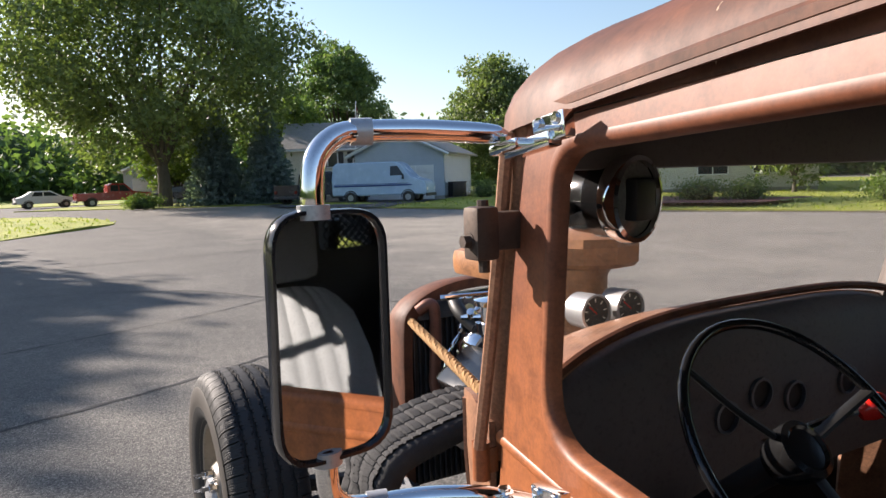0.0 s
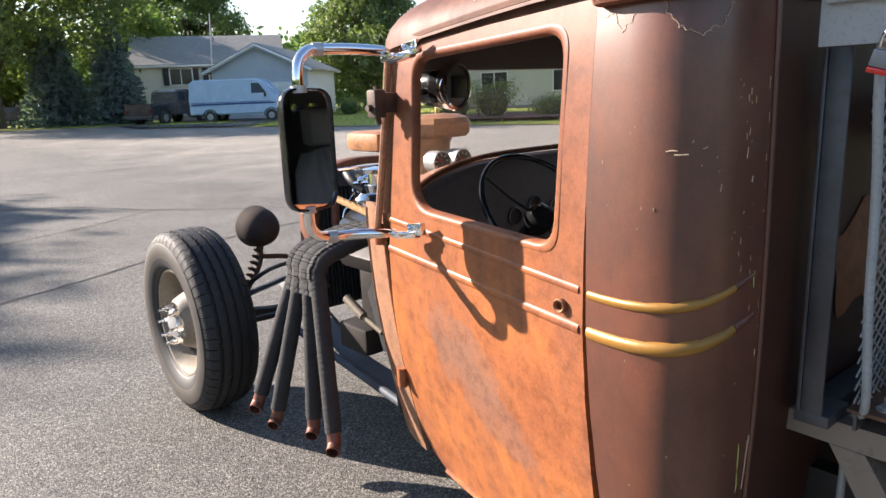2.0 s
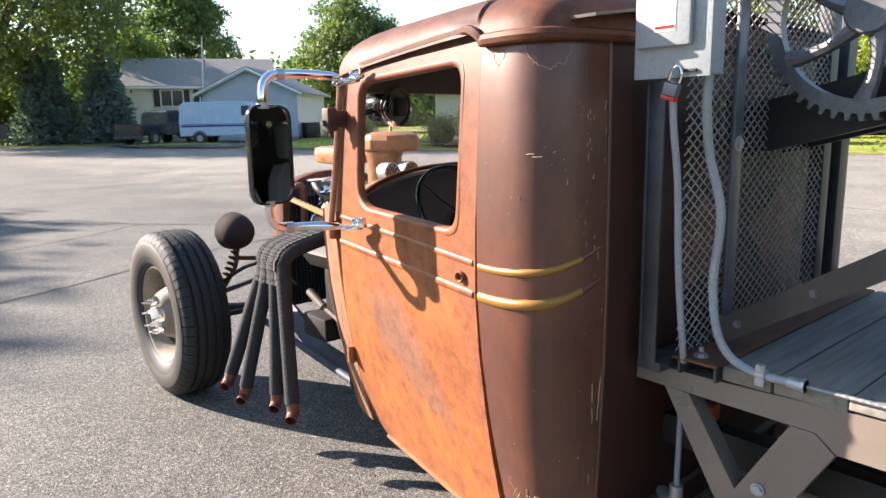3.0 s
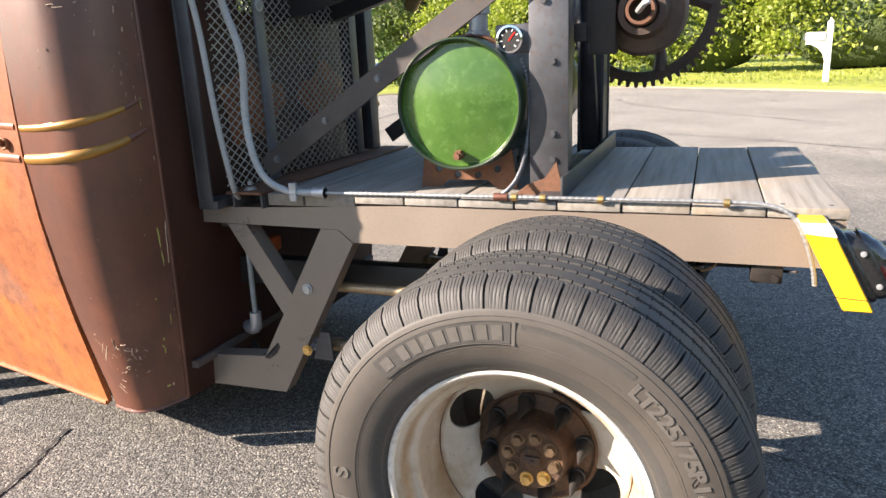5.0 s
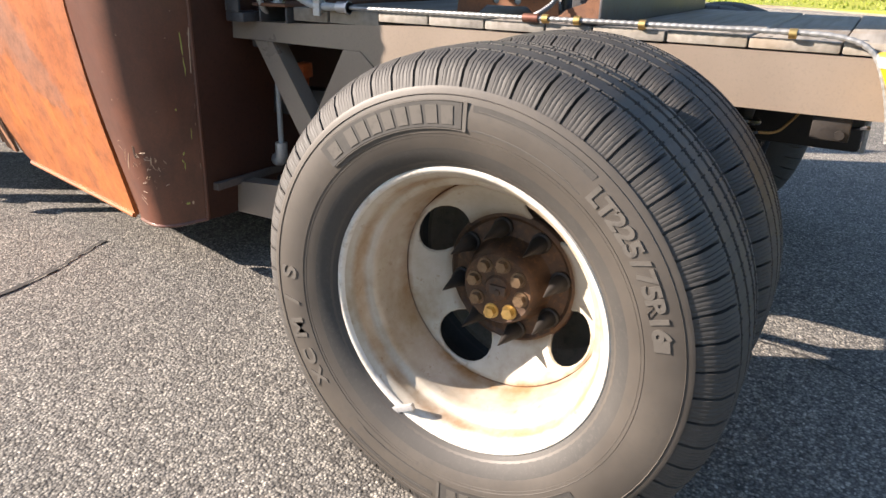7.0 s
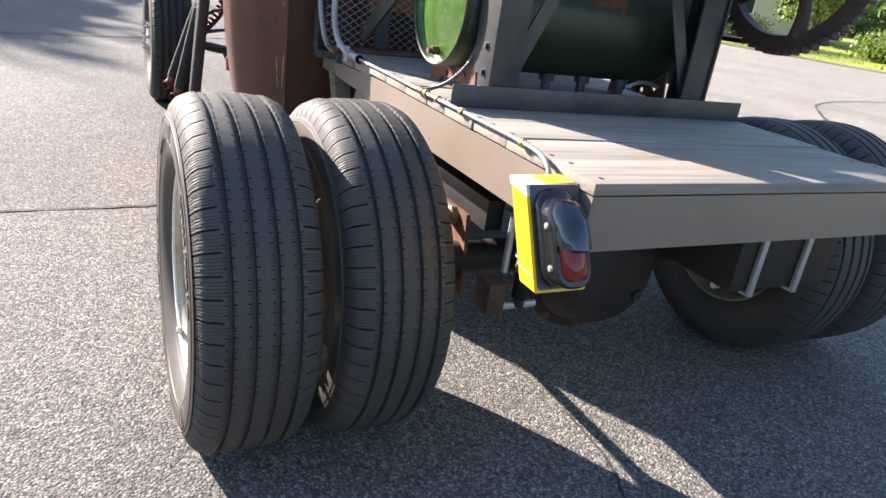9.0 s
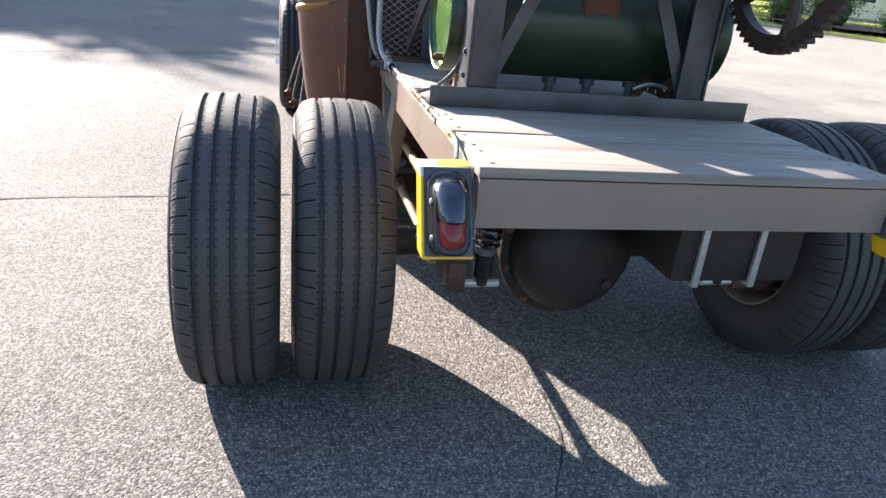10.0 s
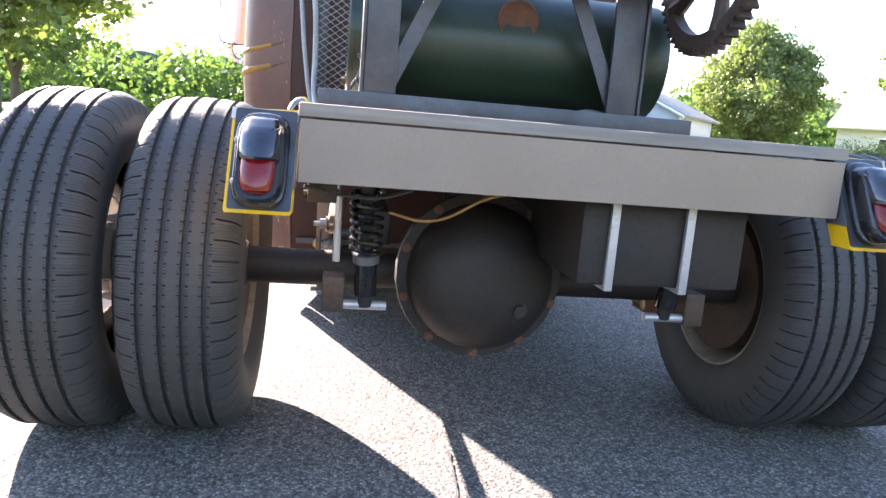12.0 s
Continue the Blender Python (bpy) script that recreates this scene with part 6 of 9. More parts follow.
# chassis rails, axle, springs
for s in (-1, 1):
    b = B()
    tube(b, smooth_path([(s * 0.36, 1.95, 0.24), (s * 0.37, 2.3, 0.24), (s * 0.36, 2.7, 0.27), (s * 0.30, 3.1, 0.36), (s * 0.28, 3.42, 0.44)], 5), 0.05, 4, flat=1.0)
    truck_part("chassis_rail", b, M["frame_blue"], "blue-grey painted chassis rail")
    b = B()
    rod(b, (s * 0.50, 1.5, 0.20), (s * 0.42, 3.2, 0.33), 0.016, 12)
    truck_part("radius_rod", b, M["frame_blue"])
    b = B()
    tube(b, [(s * 0.20, 3.36, 0.50), (s * 0.40, 3.36, 0.46), (s * 0.60, 3.36, 0.42)], 0.022, 6, flat=0.5)
    truck_part("leaf_spring", b, M["black"])
    b = B()
    tube(b, smooth_path([(s * 0.40, 3.42, 0.64), (s * 0.42, 3.41, 0.55), (s * 0.50, 3.38, 0.46), (s * 0.56, 3.35, 0.42)], 5), 0.016, 8)
    for k in range(9):
        p = Vector((s * 0.40, 3.42, 0.64)).lerp(Vector((s * 0.52, 3.37, 0.44)), k / 8)
        lathe(b, [(-0.006, 0.018), (0, 0.024), (0.006, 0.018)], p, (0.4 * s, -0.15, -0.7), seg=10)
    truck_part("shock_absorber", b, M["gear"], "dark rusty front damper")
    b = B()
    tube(b, smooth_path([(s * 0.62, 3.30, 0.42), (s * 0.58, 3.2, 0.52), (s * 0.48, 3.12, 0.60), (s * 0.36, 3.08, 0.60), (s * 0.30, 3.0, 0.5)], 5), 0.009, 8)
    truck_part("brake_hose", b, M["black"])
    # headlamp seen from behind
    w = wheel_part("headlamp", "round dark rusty headlamp shell", (0, 0, 0))
    c = Vector((s * 0.385, 3.44, 0.715))
    b = B()
    lathe(b, [(-0.094, 0.0), (-0.091, 0.027), (-0.077, 0.056), (-0.048, 0.078), (-0.01, 0.090), (0.03, 0.094), (0.040, 0.097), (0.048, 0.096), (0.05, 0.084)], c, "y", 36)
    part("bucket", b, M["headlamp"], w, "matt dark rusty bucket")
    b = B()
    lathe(b, [(0.046, 0.086), (0.062, 0.055), (0.066, 0.0)], c, "y", 30)
    part("lens", b, M["glass"], w)
    b = B()
    tube(b, smooth_path([tuple(c + Vector((0, 0, -0.09))), tuple(c + Vector((s * 0.01, -0.01, -0.13))), (s * 0.30, 3.40, 0.57), (s * 0.22, 3.35, 0.55)], 4), 0.012, 8)
    part("stalk", b, M["rust"], w)
b = B()
tube(b, smooth_path([(-0.70, 3.35, 0.40), (-0.55, 3.35, 0.36), (-0.3, 3.35, 0.33), (0.3, 3.35, 0.33), (0.55, 3.35, 0.36), (0.70, 3.35, 0.40)], 4), 0.028, 8)
truck_part("front_axle", b, M["black"], "black beam front axle")
b = B()
rod(b, (-0.66, 3.22, 0.36), (0.66, 3.22, 0.36), 0.013, 10)
truck_part("tie_rod", b, M["black"])
# front wheels
for s in (-1, 1):
    w = wheel_part("front_wheel", "tall worn black tyre on a tan steel wheel", (s * 0.745, 3.345, 0.388), 0 if s < 0 else 180)
    part("tyre", tyre_mesh(B(), 0, 0.388, 0.232, 1, 54, 0.0015), M["rubber_front"], w, "worn black tyre", 30)
    b = B()
    lathe(b, [(-0.0817, 0.2270), (-0.0950, 0.2360), (-0.1085, 0.2600), (-0.1170, 0.2925), (-0.1171, 0.3105), (-0.1141, 0.3375), (-0.1119, 0.342)], (0, 0, 0), "x", 80)
    part("sidewall", b, M["sidewall"], w)
    b = B()
    lathe(b, [(-0.05, 0.205), (-0.078, 0.222), (-0.084, 0.228), (-0.088, 0.226), (-0.085, 0.218), (-0.06, 0.205), (-0.03, 0.196), (0.0, 0.188), (0.02, 0.175), (0.0, 0.150), (-0.03, 0.125), (-0.075, 0.105), (-0.092, 0.092), (-0.096, 0.070), (-0.096, 0.0)], (0, 0, 0), "x", 64)
    part("rim", b, M["rim_front"], w, "tan dished steel wheel")
    # black discs on the closed dish stand for the shade in its holes
    for k in range(4):
        a = radians(90 * k + 20)
        b = B()
        p = Vector((-0.022, 0.148 * math.cos(a), 0.148 * math.sin(a)))
        lathe(b, [(0.0, 0.030), (-0.012, 0.026), (-0.013, 0.0)], p, (1, -0.6 * math.cos(a), -0.6 * math.sin(a)), seg=18)
        part("hand_hole", b, M["black"], w, "black disc in place of a shaded hand hole")
    b = B()
    lathe(b, [(-0.095, 0.062), (-0.110, 0.058), (-0.115, 0.045), (-0.118, 0.0)], (0, 0, 0), "x", 32)
    part("hub_cap", b, M["zinc"], w, "bright hub plate")
    for k in range(8):
        a = 2 * math.pi * k / 8
        b = B()
        p = Vector((-0.096, 0.078 * math.cos(a), 0.078 * math.sin(a)))
        tube(b, [p, p + Vector((-0.022, 0, 0))], 0.0125, 6)
        tube(b, [p + Vector((-0.02, 0, 0)), p + Vector((-0.048, 0, 0))], 0.0065, 8)
        part("wheel_stud", b, M["chrome"], w, "long shiny wheel stud")

# ---- behind the cab: guard, crane tower, tank ----
cage = wheel_part("mesh_guard", "dark steel guard of diamond mesh behind the cab", (0, 0, 0))
CY = 0.885
def angle_bar(name, lo, hi, mat, parent, label=""):
    b = B()
    box(b, lo, hi, 0.003)
    return part(name, b, mat, parent, label)
angle_bar("post", (-0.515, 0.972, 0.706), (-0.470, 0.980, 1.335), M["steel_dark"], cage, "dark angle post")
angle_bar("post", (-0.515, 0.935, 0.706), (-0.508, 0.9715, 1.335), M["steel_dark"], cage)
angle_bar("foot_block", (-0.510, 0.925, 0.6825), (-0.42, 0.985, 0.7055), M["steel_dark"], cage, "dark steel packing under the post")
angle_bar("post", (0.205, CY - 0.005, 0.732), (0.255, CY + 0.035, 1.56), M["steel_dark"], cage)
angle_bar("post", (0.325, CY - 0.005, 0.732), (0.385, CY + 0.035, 1.56), M["steel_dark"], cage)
angle_bar("upright", (-0.335, CY - 0.017, 0.732), (-0.293, CY - 0.008, 1.56), M["steel_grey"], cage, "grey flat bar upright")
angle_bar("top_bar", (-0.505, CY - 0.005, 1.561), (0.345, CY + 0.035, 1.60), M["steel_dark"], cage)
angle_bar("base_channel", (-0.487, 0.802, 0.685), (0.45, 0.809, 0.722), M["steel_dark"], cage, "dark base channel")
angle_bar("base_channel", (-0.500, 0.795, 0.7225), (0.45, 0.902, 0.7300), M["rust"], cage, "rusty top plate")
angle_bar("base_channel", (-0.487, 0.888, 0.685), (0.45, 0.895, 0.722), M["steel_dark"], cage)
angle_bar("base_foot", (-0.40, 0.8095, 0.685), (-0.38, 0.8875, 0.7215), M["steel_dark"], cage)
b = B()
bolt(b, (-0.462, 0.852, 0.7305), (0, 0, 1), 0.012)
rod(b, (-0.462, 0.852, 0.742), (-0.462, 0.852, 0.752), 0.006, 8)
part("bolt", b, M["zinc"], cage)
b = B()
bolt(b, (-0.314, CY - 0.017, 1.195), (0, -1, 0), 0.013)
part("bolt", b, M["zinc"], cage)
b = B()
px_, pz_ = 0.034, 0.024
x0, x1, z0, z1 = -0.505, 0.205, 0.735, 1.56
def clip_seg(xa, za, xb, zb):
    ts = [0.0, 1.0]
    d = (xb - xa, zb - za)
    for v, dv, lo, hi in ((xa, d[0], x0, x1), (za, d[1], z0, z1)):
        if abs(dv) < 1e-9:
            continue
        a, c = (lo - v) / dv, (hi - v) / dv
        a, c = min(a, c), max(a, c)
        ts = [max(ts[0], a), min(ts[1], c)]
    if ts[1] - ts[0] < 1e-3:
        return None
    return [(xa + d[0] * t, za + d[1] * t) for t in ts]
hgt = z1 - z0
run = hgt * px_ / pz_
k = x0 - run
while k < x1 + run:
    for sgn in (1, -1):
        q = clip_seg(k, z0 if sgn > 0 else z1, k + run, z1 if sgn > 0 else z0)
        if q:
            (xa, za), (xb, zb) = q
            d = Vector((xb - xa, 0, zb - za)).normalized()
            nrm = Vector((-d.z, 0, d.x)) * 0.0009
            yy = CY + 0.003 * sgn
            vs = [b.verts.new(Vector((x, yy + e, z)) + nrm * o) for x, z in q for o in (-1, 1) for e in (0, 0.003)]
            a = vs[:4]
            c = vs[4:]
            for i, j in ((0, 1), (1, 3), (3, 2), (2, 0)):
                b.faces.new((a[i], a[j], c[j], c[i]))
    k += px_
part("diamond_mesh", b, M["mesh"], cage, "grey expanded metal mesh", 20)

# switch box with conduits
sbx = wheel_part("switch_box", "grey enamel electrical switch box", (0, 0, 0))
b = B()
box(b, (-0.600, 0.790, 1.337), (-0.547, 0.948, 1.68), 0.004)
part("case", b, M["box_grey"], sbx)
b = B()
box(b, (-0.606, 0.786, 1.333), (-0.6005, 0.952, 1.684), 0.002)
part("cover", b, M["box_grey"], sbx, "grey cover lip")
b = B()
box(b, (-0.622, 0.822, 1.392), (-0.6065, 0.942, 1.67), 0.007)
part("lid", b, M["box_grey"], sbx, "raised grey lid")
b = B()
box(b, (-0.6232, 0.852, 1.420), (-0.6224, 0.898, 1.50))
lab = part("label", b, M["white"], sbx, "white printed label")
b = B()
box(b, (-0.6240, 0.854, 1.425), (-0.6234, 0.896, 1.431))
part("label_bar", b, M["red"], lab, "red bar")
b = B()
box(b, (-0.612, 0.812, 1.342), (-0.6065, 0.838, 1.348), 0.001)
part("hasp", b, M["black"], sbx, "black lock hasp")
b = B()
tube(b, smooth_path([(-0.563, 0.812, 1.338), (-0.558, 0.815, 1.27), (-0.528, 0.82, 1.18), (-0.508, 0.80, 1.06), (-0.503, 0.812, 0.92), (-0.503, 0.80, 0.82), (-0.495, 0.775, 0.763), (-0.482, 0.735, 0.735), (-0.476, 0.70, 0.729), (-0.475, 0.64, 0.729)], 6), 0.0092, 12)
part("conduit", b, M["conduit"], sbx, "bent pale conduit")
b = B()
tube(b, smooth_path([(-0.588, 0.872, 1.340), (-0.588, 0.869, 1.25), (-0.562, 0.869, 1.12), (-0.540, 0.870, 0.92), (-0.505, 0.872, 0.745), (-0.425, 0.915, 0.68), (-0.40, 0.93, 0.585), (-0.40, 0.932, 0.35)], 6), 0.0074, 12)
part("conduit", b, M["conduit"], sbx, "thin pale conduit running under the bed")
b = B()
tube(b, smooth_path([(-0.40, 0.932, 0.36), (-0.40, 0.935, 0.315), (-0.38, 0.97, 0.30), (-0.35, 1.0, 0.295)], 4), 0.017, 10)
part("elbow", b, M["zinc"], sbx, "zinc conduit elbow")
b = B()
tube(b, [(-0.475, 0.655, 0.729), (-0.475, 0.622, 0.729)], 0.0125, 12)
tube(b, [(-0.475, 0.628, 0.729), (-0.475, 0.622, 0.729)], 0.0155, 8)
part("coupling", b, M["zinc"], sbx)
b = B()
tube(b, [(-0.475, 0.718, 0.729), (-0.475, 0.70, 0.729)], 0.0145, 14)
box(b, (-0.490, 0.698, 0.735), (-0.478, 0.718, 0.754), 0.003)
box(b, (-0.490, 0.698, 0.708), (-0.482, 0.718, 0.724), 0.002)
bolt(b, (-0.490, 0.708, 0.747), (-1, 0, 0), 0.005, 0.004)
part("clamp", b, M["zinc"], sbx, "zinc conduit clamp")
# armoured cable along the deck edge
b = B()
path = smooth_path([(-0.475, 0.62, 0.729), (-0.474, 0.40, 0.730), (-0.476, 0.17, 0.731), (-0.475, -0.10, 0.732), (-0.476, -0.28, 0.733), (-0.481, -0.37, 0.730), (-0.490, -0.418, 0.712), (-0.497, -0.445, 0.665), (-0.497, -0.462, 0.61), (-0.494, -0.468, 0.575)], 16)
dist = 0
dense = [path[0]]
for p, q in zip(path, path[1:]):
    n_ = max(1, int((q - p).length / 0.003))
    dense += [p.lerp(q, (t + 1) / n_) for t in range(n_)]
tube(b, dense, 0.0046, 8, rfun=lambda t: 1 + 0.10 * math.sin(t * len(dense) * 1.57))
truck_part("armoured_cable", b, M["flex"], "ribbed silver armoured cable along the deck edge")
for y, r in ((0.167, 1), (0.14, 0), (0.075, 0), (-0.05, 0), (-0.30, 0)):
    b = B()
    tube(b, [(-0.475, y + (0.02 if r else 0.006), 0.731), (-0.475, y - (0.012 if r else 0.006), 0.731)], 0.0088, 10)
    truck_part("cable_band", b, M["copper"] if r else M["brass"])
b = B()
cable = smooth_path([(-0.472, 0.175, 0.731), (-0.45, 0.165, 0.739), (-0.415, 0.152, 0.758), (-0.385, 0.143, 0.79), (-0.365, 0.138, 0.83), (-0.352, 0.134, 0.90), (-0.350, 0.137, 0.98), (-0.355, 0.155, 1.045)], 28)
tube(b, cable, 0.0050, 8, rfun=lambda t: 1 + 0.2 * math.sin(t * len(cable) * 1.57))
truck_part("sender_cable", b, M["steel_grey"], "pale cable rising to the gauge")

# tower
tower = wheel_part("crane_tower", "dark steel crane tower bolted to the deck", (0, 0, 0))
for s in (-1, 1):
    b = B()
    xo = -0.368 if s < 0 else 0.322
    box(b, (min(xo, xo - s * 0.008), 0.040, 0.733), (max(xo, xo - s * 0.008), 0.130, 1.255), 0.003)
    part("post", b, M["steel_dark"], tower, "dark steel channel post with mill scale")
    b = B()
    box(b, (min(xo - s * 0.009, xo - s * 0.085), 0.046, 0.733), (max(xo - s * 0.009, xo - s * 0.085), 0.054, 1.27), 0.002)
    part("post_flange", b, M["steel_dark"], tower)
    b = B()
    box(b, (min(xo - s * 0.009, xo - s * 0.060), 0.122, 0.733), (max(xo - s * 0.009, xo - s * 0.060), 0.130, 1.255), 0.002)
    part("post_flange", b, M["steel_dark"], tower)
    b = B()
    rod(b, (xo + s * 0.006, 0.088, 1.262), (xo - s * 0.11, 0.088, 1.262), 0.042, 20)
    part("bearing_cap", b, M["steel_grey"], tower, "rounded bearing cap")
    for z in (0.80, 0.86, 1.02, 1.15):
        b = B()
        bolt(b, (xo, 0.075 + 0.02 * ((z * 100) % 2), z), (s, 0, 0), 0.007)
        part("bolt", b, M["steel_dark"], tower)
    # diagonal braces seen from behind
    b = B()
    pa, pb = Vector((xo - s * 0.05, 0.062, 0.76)), Vector((xo - s * 0.25, 0.062, 1.20))
    d = (pb - pa).normalized()
    nn = Vector((-d.z, 0, d.x)) * 0.018
    vs = [b.verts.new(p + nn * o + Vector((0, e, 0))) for p in (pa, pb) for o in (-1, 1) for e in (0, 0.006)]
    for i in ((0, 1, 3, 2), (4, 6, 7, 5), (0, 4, 5, 1), (2, 3, 7, 6), (0, 2, 6, 4), (1, 5, 7, 3)):
        b.faces.new([vs[q] for q in i])
    part("cross_brace", b, M["steel_dark"], tower, "flat diagonal brace")
    # long brace to the guard
    b = B()
    pa, pb = Vector((s * 0.39, 0.845, 0.775)), Vector((s * 0.39, 0.07, 1.27))
    d = (pb - pa).normalized()
    nn = Vector((0, -d.z, d.y)) * 0.027
    vs = [b.verts.new(p + nn * o + Vector((e, 0, 0))) for p in (pa, pb) for o in (-1, 1) for e in (-0.005, 0.005)]
    for i in ((0, 1, 3, 2), (4, 6, 7, 5), (0, 4, 5, 1), (2, 3, 7, 6), (0, 2, 6, 4), (1, 5, 7, 3)):
        b.faces.new([vs[q] for q in i])
    br = part("long_brace", b, M["brace"], tower, "long dark brace with bolt holes")
    for t in (0.05, 0.25, 0.45):
        b = B()
        bolt(b, pa.lerp(pb, t) + Vector((s * 0.005, 0, 0)), (s, 0, 0), 0.007)
        part("bolt", b, M["steel_grey"], br)
b = B()
box(b, (-0.461, 0.034, 0.7235), (0.459, 0.0395, 0.775), 0.0015)
box(b, (-0.461, 0.040, 0.7235), (0.459, 0.095, 0.7315), 0.0015)
part("base_angle", b, M["steel_dark"], tower, "rusty dark base angle across the deck")
b = B()
plate(b, [(0.045, 0.722), (0.16, 0.722), (0.13, 0.745), (0.09, 0.76), (0.062, 0.80)], "x", -0.395, 0.006)
part("rust_gusset", b, M["rust"], tower, "rusty foot gusset")
# boom beams rising to the rear
for s in (-1, 1):
    b = B()
    pa, pb = Vector((s * 0.12, 0.965, 1.21)), Vector((s * 0.12, -0.25, 1.521))
    d = (pb - pa).normalized()
    nn = Vector((0, -d.z, d.y)) * 0.060
    vs = [b.verts.new(p + nn * o + Vector((e, 0, 0))) for p in (pa, pb) for o in (-1, 1) for e in (-0.02, 0.02)]
    for i in ((0, 1, 3, 2), (4, 6, 7, 5), (0, 4, 5, 1), (2, 3, 7, 6), (0, 2, 6, 4), (1, 5, 7, 3)):
        b.faces.new([vs[q] for q in i])
    part("boom_beam", b, M["black"], tower, "dark steel boom beam")


def gear(c, r, teeth, depth, spokes, hub_r, mat, label, ph=0.0):
    w = wheel_part("spur_gear", label, c)
    outer, inner = [], []
    for k in range(teeth):
        a0 = 2 * math.pi * k / teeth
        for f, rr in ((0.0, 0.93), (0.22, 0.93), (0.36, 1.0), (0.62, 1.0), (0.78, 0.93)):
            a = a0 + f * 2 * math.pi / teeth
            outer.append((r * rr * math.cos(a), r * rr * math.sin(a)))
    n_ = 72
    ring_in = [(r * 0.80 * math.cos(2 * math.pi * k / n_), r * 0.80 * math.sin(2 * math.pi * k / n_)) for k in range(n_)]
    b = B()
    sheet(b, outer, [ring_in], r * 0.12, lambda y, z: Vector((-depth / 2, y, z)), 0)
    bmesh.ops.recalc_face_normals(b, faces=b.faces)
    ext = bmesh.ops.extrude_face_region(b, geom=b.faces[:])
    bmesh.ops.translate(b, vec=(depth, 0, 0), verts=[v for v in ext["geom"] if isinstance(v, bmesh.types.BMVert)])
    part("toothed_rim", b, mat, w, "", 20)
    for k in range(spokes):
        a = ph + 2 * math.pi * k / spokes
        b = B()
        pts = [Vector((0, math.cos(a + t * 0.35) * r * (0.15 + 0.68 * t), math.sin(a + t * 0.35) * r * (0.15 + 0.68 * t))) for t in np.linspace(0, 1, 7)]
        tube(b, pts, r * 0.075, 8, rfun=lambda t: 1.25 - 0.4 * math.sin(t * math.pi))
        part("spoke", b, mat, w)
    b = B()
    lathe(b, [(-depth * 0.9, 0.0), (-depth * 0.9, hub_r * 0.9), (-depth * 0.7, hub_r), (depth * 0.7, hub_r), (depth * 0.9, hub_r * 0.9), (depth * 0.9, 0.0)], (0, 0, 0), "x", 28)
    part("hub", b, mat, w)
    return w


gear((0.42, -0.045, 1.165), 0.245, 56, 0.03, 5, 0.05, M["gear"], "large rusty spur gear with curved spokes", 0.3)
gear((-0.20, 0.655, 1.467), 0.226, 50, 0.03, 6, 0.05, M["steel_grey"], "large grey spur gear behind the cab", 0.2)
# hub casting and shaft of the rear gear
w = wheel_part("winch_drum", "rusty winch drum on a through shaft", (0, 0, 0))
ax = Vector((0, -0.106, 1.120))
b = B()
lathe(b, [(-0.275, 0.0), (-0.275, 0.036), (-0.29, 0.038), (-0.29, 0.052), (-0.265, 0.056), (-0.25, 0.062), (-0.245, 0.090), (-0.225, 0.098), (-0.20, 0.095), (-0.19, 0.06), (0.30, 0.06), (0.36, 0.05), (0.40, 0.045), (0.40, 0.0)], ax, "x", 40)
part("drum", b, M["gear"], w)
b = B()
lathe(b, [(-0.33, 0.024), (-0.33, 0.031), (-0.27, 0.034), (-0.27, 0.024)], ax, "x", 24, closed=True)
part("shaft_bush", b, M["rust"], w, "rusted bush")
b = B()
box(b, (-0.300, -0.052, 1.03), (-0.246, 0.008, 1.40), 0.004)
box(b, (-0.318, 0.009, 1.06), (-0.30, 0.038, 1.10), 0.003)
part("bearing_plate", b, M["greasy"], w, "dark steel bearing channel")
b = B()
tube(b, smooth_path([(-0.33, -0.103, 1.117), (-0.36, -0.118, 1.13), (-0.365, -0.128, 1.135)], 3), 0.007, 8)
part("split_pin", b, M["zinc"], w)

# tank
tank = wheel_part("fuel_tank", "green horizontal drum tank with dished end", (0, 0, 0))
tc = Vector((0, 0.295, 0.930))
b = B()
lathe(b, [(-0.325, 0.1440), (-0.392, 0.145), (-0.398, 0.149), (-0.392, 0.153), (-0.34, 0.153), (0.36, 0.153), (0.430, 0.153), (0.432, 0.146), (0.410, 0.143), (0.400, 0.0)], tc, "x", 64)
part("shell", b, M["green_dark"], tank, "dark green drum shell")
b = B()
lathe(b, [(-0.390, 0.1442), (-0.383, 0.1436), (-0.379, 0.140), (-0.3795, 0.132), (-0.387, 0.10), (-0.395, 0.05), (-0.398, 0.0)], tc, "x", 64)
part("dished_end", b, M["green"], tank, "scratched bright green dished end")
b = B()
lathe(b, [(-0.380, 0.1445), (-0.396, 0.146), (-0.3995, 0.1495), (-0.396, 0.153), (-0.385, 0.154)], tc, "x", 64)
part("rim_bead", b, M["green_dark"], tank, "worn dark rim bead")
b = B()
tube(b, [(-0.365, 0.297, 0.815), (-0.402, 0.297, 0.812)], 0.012, 6)
tube(b, [(-0.400, 0.297, 0.812), (-0.412, 0.297, 0.811)], 0.008, 8)
part("drain_plug", b, M["rust"], tank, "rusty drain plug")
